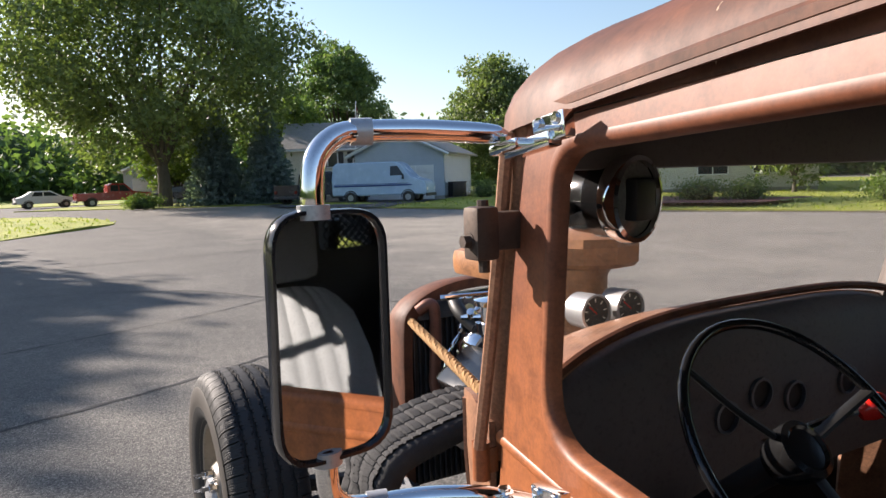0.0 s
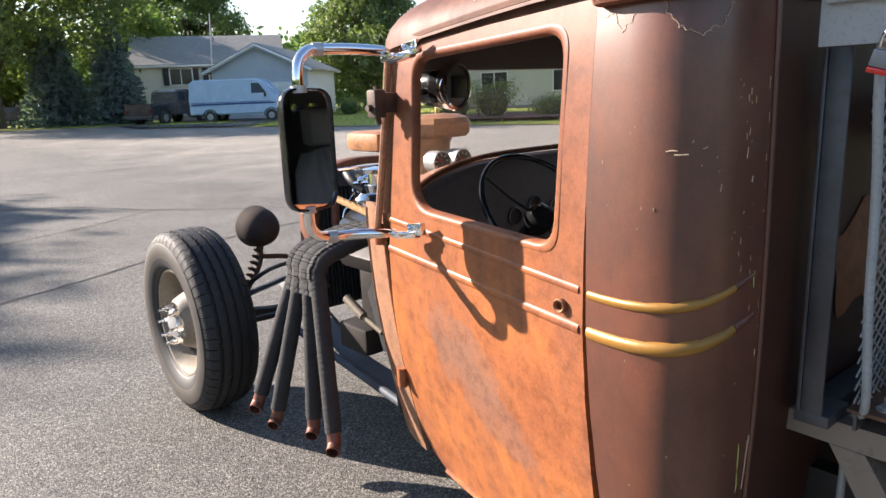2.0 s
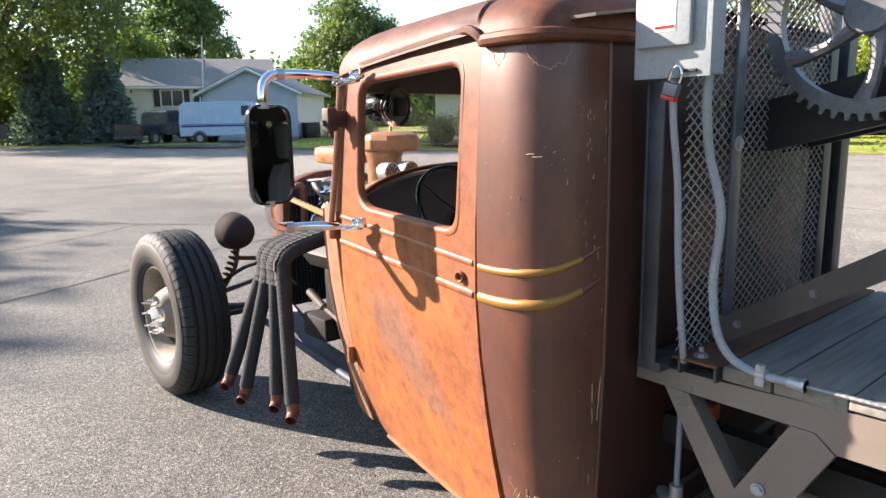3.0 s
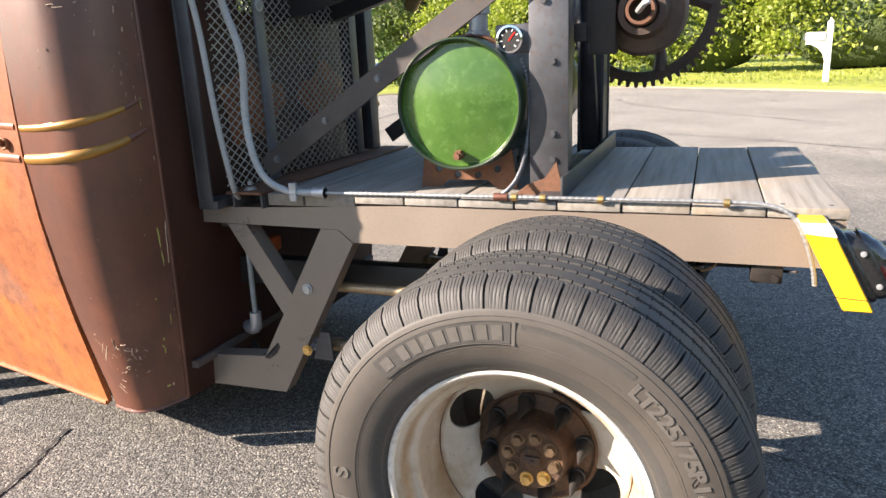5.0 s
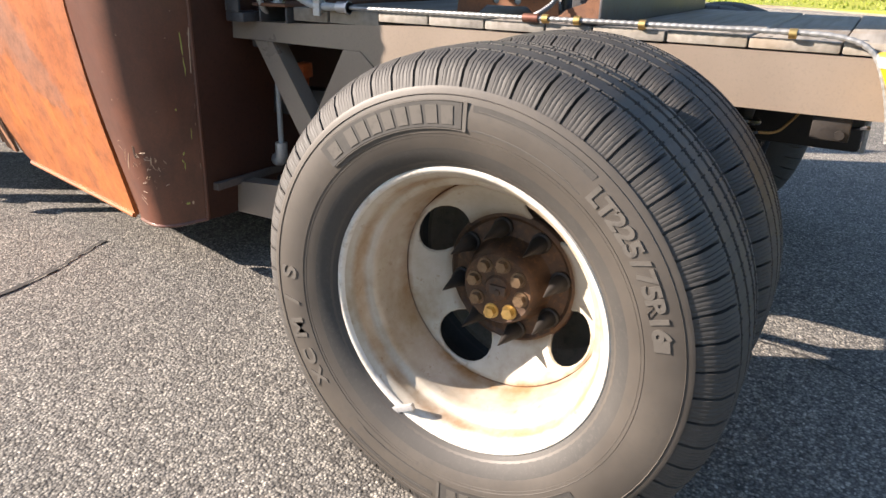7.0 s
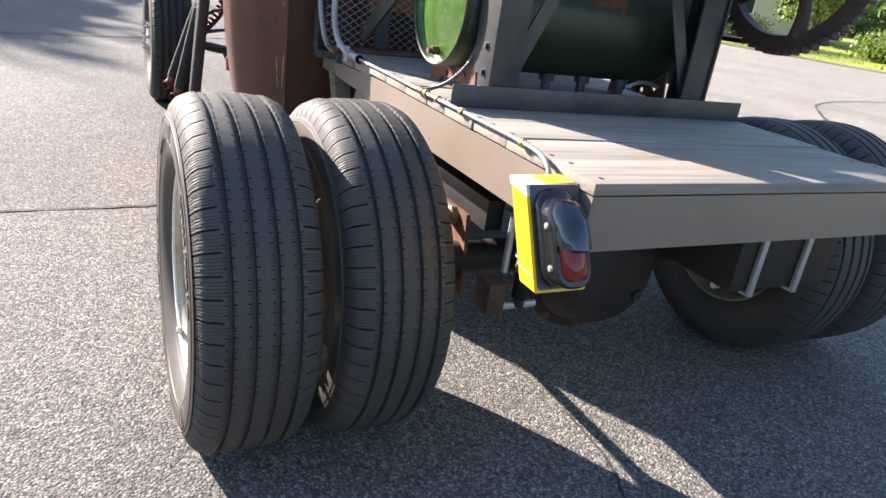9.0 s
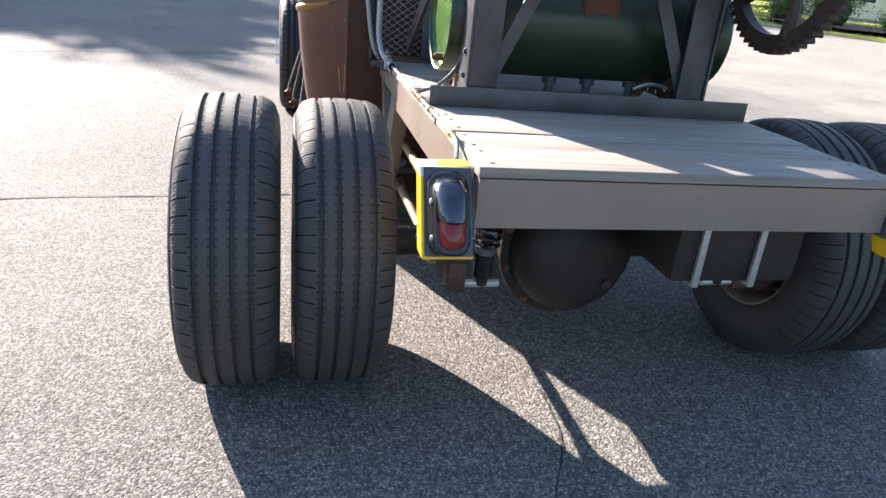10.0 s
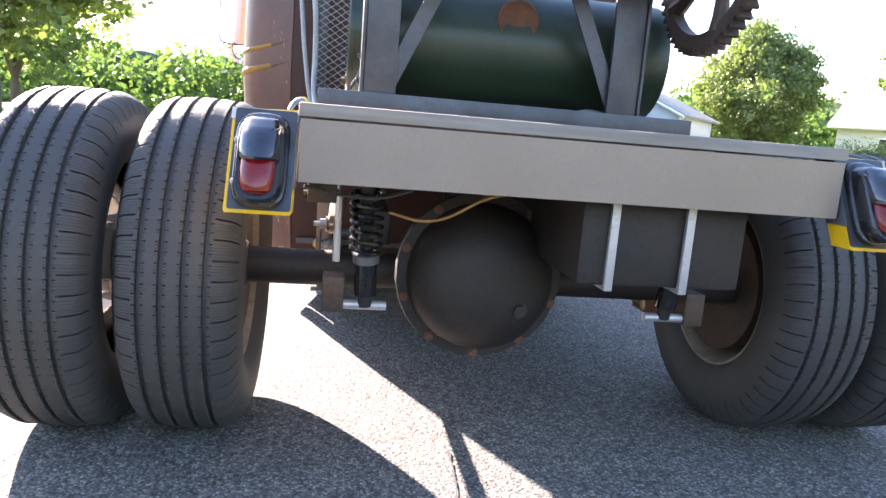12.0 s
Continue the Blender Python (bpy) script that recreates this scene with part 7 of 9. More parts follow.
for x in (-0.335, 0.30):
    b = B()
    arc = [(0.295 + 0.157 * math.sin(a), 0.930 - 0.157 * math.cos(a)) for a in np.linspace(-0.80, 0.80, 18)]
    hs = []
    for a in np.linspace(-0.75, 0.75, 6):
        c = (0.295 + 0.176 * math.sin(a), 0.930 - 0.176 * math.cos(a))
        if c[1] < 0.80:
            hs.append([(c[0] + 0.009 * math.cos(u), c[1] + 0.009 * math.sin(u)) for u in [2 * math.pi * q / 10 for q in range(10)]])
    sheet(b, arc + [(0.415, 0.765), (0.42, 0.7235), (0.37, 0.7235), (0.345, 0.744), (0.245, 0.744), (0.22, 0.7235), (0.17, 0.7235), (0.175, 0.765)], hs, 0.03, lambda y, z: Vector((x, y, z)), 0.006)
    part("saddle", b, M["rust"], tank, "rusty perforated saddle")
b = B()
arc = [(0.295 + 0.157 * math.sin(a), 0.930 - 0.157 * math.cos(a)) for a in np.linspace(math.pi - 0.7, math.pi + 0.7, 18)]
tube(b, [(-0.30, y, z) for y, z in arc], 0.012, 6, flat=0.4)
part("strap", b, M["rust"], tank, "perforated strap")
b = B()
lathe(b, [(0, 0.030), (0.02, 0.030), (0.022, 0.024), (0.06, 0.024), (0.062, 0.030), (0.08, 0.030), (0.082, 0.016), (0.12, 0.016)], (-0.20, 0.30, 1.079), "z", 24)
part("filler", b, M["zinc"], tank, "zinc filler stack")
b = B()
lathe(b, [(-0.02, 0.0), (-0.02, 0.05), (0.0, 0.055), (0.006, 0.05), (0.0, 0.03), (0.004, 0.0)], (0.02, 0.150, 0.985), "y", 28, -1)
part("access_cap", b, M["rust"], tank, "faded red round access cap")
for x in (-0.06, 0.06, 0.2):
    b = B()
    lathe(b, [(0.0, 0.0), (0.0, 0.013), (0.038, 0.013), (0.040, 0.022), (0.060, 0.022), (0.066, 0.0)], (x, 0.26, 0.725), "z", 12)
    part("outlet_fitting", b, M["steel_dark"], tank)
b = B()
tube(b, smooth_path([(0.20, 0.235, 0.765), (0.25, 0.22, 0.785), (0.31, 0.20, 0.77), (0.33, 0.21, 0.735)], 5), 0.006, 8)
part("fuel_line", b, M["zinc"], tank)
# gauge by the post
w = wheel_part("pressure_gauge", "small round gauge with black dial and red needle", (0, 0, 0))
c = Vector((-0.372, 0.172, 1.072))
b = B()
lathe(b, [(0.03, 0.0), (0.03, 0.028), (0.0, 0.031), (-0.006, 0.031), (-0.007, 0.026), (-0.003, 0.0255)], c, "x", 28)
part("bezel", b, M["chrome"], w, "bright bezel")
b = B()
lathe(b, [(-0.002, 0.026), (-0.003, 0.0)], c, "x", 28)
part("dial", b, M["dial_black"], w)
for k in range(8):
    a = radians(-140 + 40 * k)
    b = B()
    box(b, (-0.0006, -0.0010, 0.0165), (0.0, 0.0010, 0.0225), 0, Matrix.Translation(c + Vector((-0.0031, 0, 0))) @ pose(0, 0, 0, math.degrees(a), 0, 0))
    part("dial_mark", b, M["dial"], w)
b = B()
box(b, (-0.001, -0.0015, -0.004), (0.0, 0.0015, 0.02), 0, Matrix.Translation(c + Vector((-0.003, 0, 0))) @ pose(0, 0, 0, 40, 0, 0))
part("needle", b, M["red"], w)
b = B()
box(b, (-0.36, 0.12, 1.04), (-0.345, 0.21, 1.105), 0.006)
part("mount_plate", b, M["steel_dark"], w)
# brass lock hanging on the brace with key
lock = thing("ball_valve", "dull brass pipe valve with keyed lock and dangling key", "valve")
b = B()
rod(b, (-0.06, 0.54, 1.185), (-0.16, 0.45, 1.255), 0.021, 16)
part("pipe_leg", b, M["brass"], lock, "dull brass pipe leg")
b = B()
rod(b, (-0.17, 0.405, 1.262), (-0.24, 0.34, 1.225), 0.018, 16)
part("pipe_leg", b, M["zinc"], lock, "grey pipe leg")
b = B()
rod(b, (-0.165, 0.43, 1.255), (-0.165, 0.43, 1.30), 0.024, 18)
part("lock_body", b, M["zinc"], lock)
b = B()
tube(b, [Vector((-0.168, 0.425 + 0.022 * math.cos(a), 1.27 + 0.026 * math.sin(a))) for a in np.linspace(0, 2 * math.pi, 20, endpoint=False)], 0.0022, 6, closed=True)
part("key_ring", b, M["chrome"], lock)
b = B()
box(b, (-0.172, 0.404, 1.215), (-0.169, 0.416, 1.247), 0.001)
lathe(b, [(-0.0015, 0.0), (-0.0015, 0.012), (0.0015, 0.012), (0.0015, 0.0)], (-0.1705, 0.41, 1.25), "x", 14)
part("key", b, M["brass"], lock, "golden key")
# padlock
pad = thing("padlock", "laminated silver padlock with red base hanging from box", "padlock")
pc = Vector((-0.618, 0.845, 1.288))
b = B()
box(b, tuple(pc + Vector((-0.010, -0.019, -0.006))), tuple(pc + Vector((0.010, 0.019, 0.024))), 0.003)
part("body", b, M["steel_grey"], pad)
b = B()
box(b, tuple(pc + Vector((-0.0105, -0.0195, -0.017))), tuple(pc + Vector((0.0105, 0.0195, -0.0065))), 0.003)
part("base", b, M["red"], pad, "red plastic base")
b = B()
tube(b, smooth_path([tuple(pc + Vector((0, -0.014, 0.028))), tuple(pc + Vector((0, -0.014, 0.05))), tuple(pc + Vector((0, 0, 0.066))), tuple(pc + Vector((0, 0.014, 0.05))), tuple(pc + Vector((0, 0.014, 0.028)))], 4), 0.0035, 8)
part("shackle", b, M["chrome"], pad)
for ob in pad.children:
    ob.data.transform(Matrix.Translation(pc + Vector((0, 0, 0.066))) @ pose(0, 0, 0, 16, 0, 0) @ Matrix.Scale(0.80, 4) @ Matrix.Translation(-pc - Vector((0, 0, 0.066))))

# ---- tail lamps ----
for s in (-1, 1):
    w = wheel_part("tail_lamp", "black-housed red tail lamp on a yellow bracket", (0, 0, 0))
    # bracket leans back towards its foot
    def lean(x, y, z):
        return Vector((x, -0.470 - y - (0.712 - z) * 0.52, z))
    b = B()
    vs = {}
    xa, xb = -0.572, -0.472
    for i, (x, y, z) in enumerate([(xa, 0, 0.708), (xa, 0.05, 0.708), (xa, 0.05, 0.553), (xa, 0.0, 0.553), (xb, 0, 0.712), (xb, 0.05, 0.712), (xb, 0.05, 0.553), (xb, 0.0, 0.553)]):
        q = lean(x, y - 0.045, z)
        vs[i] = b.verts.new(q)
    for f in ((0, 1, 2, 3), (4, 7, 6, 5), (0, 4, 5, 1), (3, 2, 6, 7), (0, 3, 7, 4), (1, 5, 6, 2)):
        b.faces.new([vs[i] for i in f])
    bmesh.ops.bevel(b, geom=b.edges[:], offset=0.002, segments=2, affect="EDGES")
    if s > 0:
        mirror_x(b)
    brk = part("bracket", b, M["yellow"], w, "bright yellow box bracket")
    b = B()
    vs = [b.verts.new(lean(x, y - 0.045, z)) for x in (xa - 0.0012, xb + 0.001) for y, z in ((-0.001, 0.7095), (0.051, 0.7095), (0.051, 0.692), (-0.001, 0.697))]
    for f in ((0, 1, 2, 3), (4, 7, 6, 5), (0, 4, 5, 1), (1, 5, 6, 2), (2, 6, 7, 3), (3, 7, 4, 0)):
        b.faces.new([vs[i] for i in f])
    if s > 0:
        mirror_x(b)
    part("worn_cap", b, M["lip"], brk, "rubbed bare upper edge")
    b = B()
    tube(b, [lean(xa - 0.0004, -0.045, 0.579), lean(xa - 0.0004, 0.005, 0.576)], 0.0008, 5)
    if s > 0:
        mirror_x(b)
    part("fold_line", b, M["black"], brk)
    b = B()
    f = rounded([(-0.567, 0.559), (-0.473, 0.559), (-0.473, 0.709), (-0.567, 0.709)], 0.004, 2)
    v0 = [b.verts.new(lean(x, 0.0045, z)) for x, z in f]
    v1 = [b.verts.new(lean(x, 0.0075, z)) for x, z in f]
    b.faces.new(v0)
    b.faces.new(v1[::-1])
    for i in range(len(f)):
        j = (i + 1) % len(f)
        b.faces.new((v0[i], v1[i], v1[j], v0[j]))
    if s > 0:
        mirror_x(b)
    part("back_plate", b, M["steel_dark"], w, "dull grey back plate")
    b = B()
    vs = [b.verts.new(lean(xb + e, y - 0.045, z)) for e in (0.0005, 0.002) for y, z in ((0.001, 0.711), (0.0535, 0.711), (0.0535, 0.592), (0.001, 0.592))]
    for f in ((0, 1, 2, 3), (4, 7, 6, 5), (0, 4, 5, 1), (1, 5, 6, 2), (2, 6, 7, 3), (3, 7, 4, 0)):
        b.faces.new([vs[i] for i in f])
    if s > 0:
        mirror_x(b)
    part("side_plate", b, M["steel_grey"], w, "grey side plate")
    # lamp housing
    nrm = Vector((0, -1, -0.0))
    b = B()
    ol = rounded([(-0.041, -0.070), (0.041, -0.070), (0.041, 0.072), (-0.041, 0.072)], 0.034, 6)
    rows = []
    for grow, dep in ((1.0, 0.0085), (1.0, 0.014), (0.955, 0.020), (0.90, 0.022), (0.88, 0.034), (0.84, 0.046), (0.76, 0.052)):
        rows.append([b.verts.new(lean(-0.522 + p[0] * grow, dep, 0.632 + p[1] * grow)) for p in ol])
    for r0, r1 in zip(rows, rows[1:]):
        for i in range(len(ol)):
            j = (i + 1) % len(ol)
            b.faces.new((r0[i], r0[j], r1[j], r1[i]))
    b.faces.new(rows[-1])
    if s > 0:
        mirror_x(b)
    part("housing", b, M["black_gloss"], w, "glossy black lamp housing")
    b = B()
    rows = []
    for k in range(9):
        a = math.pi * k / 8
        rows.append([b.verts.new(lean(-0.522 + 0.030 * wd * math.cos(a), 0.046 + 0.030 * math.sin(a) * f, z)) for z, f, wd in ((0.697, 0.15, 0.55), (0.692, 0.55, 0.82), (0.683, 0.80, 0.96), (0.6815, 0.90, 1.02), (0.668, 1.15, 1.04), (0.652, 1.28, 1.04), (0.640, 1.30, 1.04), (0.636, 1.15, 1.0))])
    for r0, r1 in zip(rows, rows[1:]):
        for i in range(7):
            b.faces.new((r0[i], r0[i + 1], r1[i + 1], r1[i]))
    b.faces.new([r[0] for r in rows])
    b.faces.new([r[7] for r in rows])
    if s > 0:
        mirror_x(b)
    part("hood", b, M["dark_chrome"], w, "dark chromed visor hood")
    b = B()
    rows = []
    for k in range(9):
        a = math.pi * k / 8
        rows.append([b.verts.new(lean(-0.522 + 0.0275 * wd * math.cos(a), 0.044 + 0.028 * math.sin(a) * f, z)) for z, f, wd in ((0.642, 0.95, 1.0), (0.62, 1.0, 1.0), (0.603, 0.95, 0.97), (0.592, 0.75, 0.85), (0.586, 0.35, 0.6))])
    for r0, r1 in zip(rows, rows[1:]):
        for i in range(4):
            b.faces.new((r0[i], r0[i + 1], r1[i + 1], r1[i]))
    b.faces.new([r[4] for r in rows])
    if s > 0:
        mirror_x(b)
    part("lens", b, M["red_lens"], w, "deep red lens")
    for z in (0.60, 0.66):
        b = B()
        bolt(b, lean(-0.558, 0.036, z), (-1, 0, 0), 0.004, 0.003)
        if s > 0:
            mirror_x(b)
        part("screw", b, M["zinc"], w)

# ---- axle and underside ----
b = B()
tube(b, [(-0.60, 0, WZ), (0.60, 0, WZ)], 0.042, 20)
truck_part("rear_axle", b, M["greasy"], "greasy dark axle tube")
b = B()
lathe(b, [(-0.20, 0.0), (-0.195, 0.07), (-0.175, 0.125), (-0.13, 0.158), (-0.086, 0.168), (-0.085, 0.19), (-0.068, 0.193), (-0.052, 0.19), (-0.05, 0.176), (0.02, 0.175), (0.08, 0.14), (0.11, 0.09), (0.18, 0.06), (0.20, 0.0)], (-0.075, -0.02, WZ + 0.02), "y", 28)
truck_part("differential", b, M["greasy"], "greasy dark banjo differential housing")
for k in range(10):
    a = 2 * math.pi * (k + 0.5) / 10
    b = B()
    bolt(b, (-0.075 + 0.18 * math.cos(a), -0.105, WZ + 0.02 + 0.18 * math.sin(a)), (0, -1, 0), 0.008, 0.008)
    truck_part("cover_bolt", b, M["rust"], "rusty cover bolt")
b = B()
bolt(b, (-0.005, -0.208, WZ - 0.03), (0, -1, 0), 0.014, 0.014)
truck_part("filler_plug", b, M["greasy"], "square greasy filler plug")
for s in (-1, 1):
    for y0, z0, y1, z1 in ((0.70, 0.462, 0.06, 0.46), (0.70, 0.294, 0.06, 0.30)):
        b = B()
        rod(b, (s * 0.41, y0, z0), (s * 0.41, y1, z1), 0.014, 12)
        bar = truck_part("link_bar", b, M["link"], "tan suspension link bar")
        for yy, zz, up in ((y1, z1, 1), (y0, z0, -1)):
            c = B()
            lathe(c, [(-0.016, 0.0), (-0.016, 0.014), (-0.010, 0.022), (0.010, 0.022), (0.016, 0.014), (0.016, 0.0)], (s * 0.41, yy - 0.02 * up, zz), "x", 20)
            tube(c, [(s * 0.41, yy - 0.005 * up, zz), (s * 0.41, yy + 0.05 * up, zz)], 0.0185, 6)
            part("rod_end", c, M["link"], bar, "hex rod end")
            c = B()
            bolt(c, (s * 0.426, yy - 0.02 * up, zz), (s, 0, 0), 0.013, 0.016)
            rod(c, (s * 0.44, yy - 0.02 * up, zz), (s * 0.456, yy - 0.02 * up, zz), 0.006, 8)
            part("rod_end_bolt", c, M["zinc"], bar)
    b = B()
    plate(b, [(-0.05, 0.28), (0.10, 0.28), (0.10, 0.48), (-0.02, 0.48)], "x", s * 0.40 - 0.005, 0.01)
    truck_part("axle_bracket", b, M["rust"])
    # coil-over damper
    w = wheel_part("coil_over", "black coil-over damper", (0, 0, 0))
    pa, pb = Vector((s * 0.345, -0.235, 0.585)), Vector((s * 0.335, -0.19, 0.325))
    b = B()
    rod(b, pa, pb, 0.016, 14)
    part("damper_body", b, M["black"], w)
    b = B()
    d = (pb - pa)
    tube(b, [pa + d * (0.05 + 0.50 * t) + Vector((math.cos(t * 2 * math.pi * 7), math.sin(t * 2 * math.pi * 7), 0)) * 0.030 for t in np.linspace(0, 1, 140)], 0.0055, 7)
    part("spring", b, M["black_gloss"], w, "black coil spring")
    b = B()
    tube(b, [pa + d * 0.56, pa + d * 0.63], 0.027, 18)
    part("adjuster_ring", b, M["steel_grey"], w, "grey adjuster ring")
    b = B()
    tube(b, [pa + d * 0.63, pa + d * 0.9], 0.024, 16)
    part("lower_sleeve", b, M["black_gloss"], w)
    b = B()
    rod(b, pb + Vector((-0.045 * s, 0, 0.0)), pb + Vector((0.045 * s, 0, 0)), 0.010, 10)
    part("mount_bolt", b, M["zinc"], w)
    b = B()
    box(b, tuple(pb + Vector((-0.09 if s < 0 else 0.045, -0.015, -0.015))), tuple(pb + Vector((-0.045 if s < 0 else 0.09, 0.05, 0.06))), 0.004)
    part("mount_ear", b, M["gear"], w)
    b = B()
    rod(b, (s * 0.40, -0.21, 0.42), (s * 0.40, -0.21, 0.56), 0.008, 8)
    part("bump_rod", b, M["zinc"], w)
# under-bed box held by two straps
b = B()
box(b, (0.03, -0.44, 0.445), (0.35, -0.10, 0.598), 0.012)
ubox = truck_part("underbed_box", b, M["greasy"], "black box slung under the bed")
for x in (0.088, 0.232):
    b = B()
    box(b, (x - 0.008, -0.452, 0.437), (x + 0.008, -0.4415, 0.603), 0.002)
    box(b, (x - 0.008, -0.4412, 0.437), (x + 0.008, -0.10, 0.4445), 0.002)
    part("hanger_strap", b, M["zinc"], ubox, "pale steel hanger strap")
b = B()
tube(b, smooth_path([(-0.30, -0.24, 0.53), (-0.24, -0.28, 0.522), (-0.19, -0.30, 0.535), (-0.13, -0.33, 0.575), (-0.08, -0.35, 0.592), (0.0, -0.36, 0.596)], 5), 0.003, 6)
truck_part("loose_wire", b, M["rope"], "loose tan wire")
b = B()
tube(b, smooth_path([(-0.46, -0.44, 0.59), (-0.40, -0.40, 0.575), (-0.33, -0.38, 0.572), (-0.27, -0.37, 0.588)], 5), 0.0035, 6)
truck_part("loose_wire", b, M["steel_dark"])
b = B()
rod(b, (0, 0.13, 0.37), (0, 1.0, 0.33), 0.035, 16)
truck_part("prop_shaft", b, M["steel_dark"])
for s in (-1, 1):
    b = B()
    box(b, (s * 0.30 - 0.025, 0.02, 0.42), (s * 0.30 + 0.025, 1.9, 0.50), 0.004)
    truck_part("inner_rail", b, M["black"], "black inner chassis rail")
b = B()
box(b, (-0.37, 0.865, 0.535), (-0.33, 0.90, 0.575), 0.006)
for k in range(4):
    rod(b, (-0.365 + 0.01 * k, 0.88, 0.535), (-0.365 + 0.01 * k, 0.885, 0.50), 0.003, 6)
truck_part("wiring_connector", b, M["orange"], "orange connector with dangling wires")
b = B()
tube(b, smooth_path([(-0.44, 0.80, 0.35), (-0.46, 0.83, 0.28), (-0.44, 0.9, 0.24), (-0.36, 0.98, 0.24)], 5), 0.012, 8)
truck_part("black_hose", b, M["black"])

# ---- lawns and kerbs ----
def flat_area(name, outline, z, mat, label, step=2.5, wave=0.0):
    b = B()
    sheet(b, outline, [], step, lambda x, y: Vector((x, y, z + wave * noise.noise(Vector((x * 0.2, y * 0.2, 0))))))
    edge = [e for e in b.edges if e.is_boundary]
    r = bmesh.ops.extrude_edge_only(b, edges=edge)
    for v in [g for g in r["geom"] if isinstance(g, bmesh.types.BMVert)]:
        v.co.z = -0.05
    return solid(name, b, mat, label=label, kind="structure", angle=60)


def grass_tufts(name, outline, count, z, h, label, mat):
    """Short blades over an area, densest along its edge."""
    rnd = random.Random(5)
    v, f = [], []
    xs, ys = [p[0] for p in outline], [p[1] for p in outline]
    k = 0
    while k < count:
        x, y = rnd.uniform(min(xs), max(xs)), rnd.uniform(min(ys), max(ys))
        if not inside((x, y), outline) or rnd.random() > 30 / (10 + math.hypot(x, y)):
            if rnd.random() < 0.02:
                k += 1
            continue
        a = rnd.uniform(0, 6.28)
        w, hh = rnd.uniform(0.02, 0.06), h * rnd.uniform(0.5, 1.2)
        i = len(v)
        v += [(x - w * math.cos(a), y - w * math.sin(a), z), (x + w * math.cos(a), y + w * math.sin(a), z), (x + rnd.uniform(-0.04, 0.04), y + rnd.uniform(-0.04, 0.04), z + hh)]
        f.append((i, i + 1, i + 2))
        k += 1
    me = bpy.data.meshes.new(name)
    me.from_pydata(v, [], f)
    me.materials.append(mat)
    return tagged(new(name, me), label, "grass", kind="stuff")


right_edge = smooth_path([(9.9, 37.5, 0), (12.2, 32, 0), (14.0, 25.5, 0), (16.3, 18.5, 0), (19.3, 10.5, 0), (20.3, 3.0, 0), (16.2, -2.3, 0), (11.4, -6.4, 0), (8, -14, 0)], 5)
right_lawn = [(p.x, p.y) for p in right_edge] + [(30, -40), (75, -40), (75, 62), (30, 62), (25, 44), (19, 39), (14, 42), (10.5, 44)]
flat_area("lawn_right", right_lawn, 0.055, M["grass"], "sunlit mown lawn along the street", 3.0, 0.12)
left_lawn = [(p.x, p.y) for p in smooth_path([(-60, -6, 0), (-20, 6, 0), (-10, 13.5, 0), (-5.5, 19, 0), (-2.8, 24, 0), (0.2, 29.5, 0), (0.6, 33, 0), (-0.6, 38, 0), (-4, 43, 0), (-20, 47, 0), (-60, 50, 0)], 4)]
flat_area("lawn_left", left_lawn, 0.055, M["grass"], "bright green corner lawn", 3.0, 0.08)
island = [(p.x, p.y) for p in smooth_path([(-4, 57, 0), (2, 52.5, 0), (6.5, 48.5, 0), (10.3, 46.5, 0), (13.5, 46.8, 0), (16, 52, 0), (10, 62, 0), (0, 64, 0), (-4, 57, 0)], 4)][:-1]
flat_area("lawn_far", island, 0.055, M["grass"], "front lawn under the maple", 2.5, 0.08)
far_lawn = [(-90, 72), (90, 72), (140, 150), (-140, 150)]
flat_area("lawn_back", far_lawn, 0.05, M["grass"], "distant grass behind the houses", 12.0)
grass_tufts("grass", right_lawn, 16000, 0.06, 0.10, "short uneven lawn grass", M["hedge"])
grass_tufts("grass", left_lawn, 9000, 0.06, 0.10, "short uneven lawn grass", M["hedge"])
b = B()
rows = [(p + Vector((-0.02, 0, 0)), p + Vector((0.06, 0, 0))) for p in right_edge]
vs = [[b.verts.new((q.x, q.y, z)) for q, z in ((p0, -0.02), (p0, 0.035), (p1, 0.06), (p1, -0.02))] for p0, p1 in rows]
for r0, r1 in zip(vs, vs[1:]):
    for i in range(3):
        b.faces.new((r0[i], r0[i + 1], r1[i + 1], r1[i]))
solid("kerb", b, M["edge"], label="low dusty edge strip beside the lawn", kind="structure")
b = B()
sheet(b, [(16.8, 21.5), (19, 16.5), (24, 17.5), (23, 24), (18.5, 26)], [], 1.0, lambda x, y: Vector((x, y, 0.20 + 0.06 * noise.noise(Vector((x, y, 0))))))
solid("mulch_bed", b, M["mulch"], label="red mulch planting bed", kind="structure")

# tar-filled cracks in the asphalt
def crack(pts, w, seed):
    rnd = random.Random(seed)
    p = smooth_path([(x, y, 0) for x, y in pts], 14)
    b = B()
    rows = []
    for i, q in enumerate(p):
        d = (p[min(i + 1, len(p) - 1)] - p[max(i - 1, 0)]).normalized()
        nn = Vector((-d.y, d.x, 0))
        q = q + nn * rnd.uniform(-1, 1) * w * 0.45
        ww = w * rnd.uniform(0.35, 1.0)
        rows.append((b.verts.new((q + nn * ww).to_3d() + Vector((0, 0, 0.004))), b.verts.new((q - nn * ww).to_3d() + Vector((0, 0, 0.004)))))
    for (a0, a1), (c0, c1) in zip(rows, rows[1:]):
        b.faces.new((a0, a1, c1, c0))
    return solid("crack", b, M["crack"], ground)


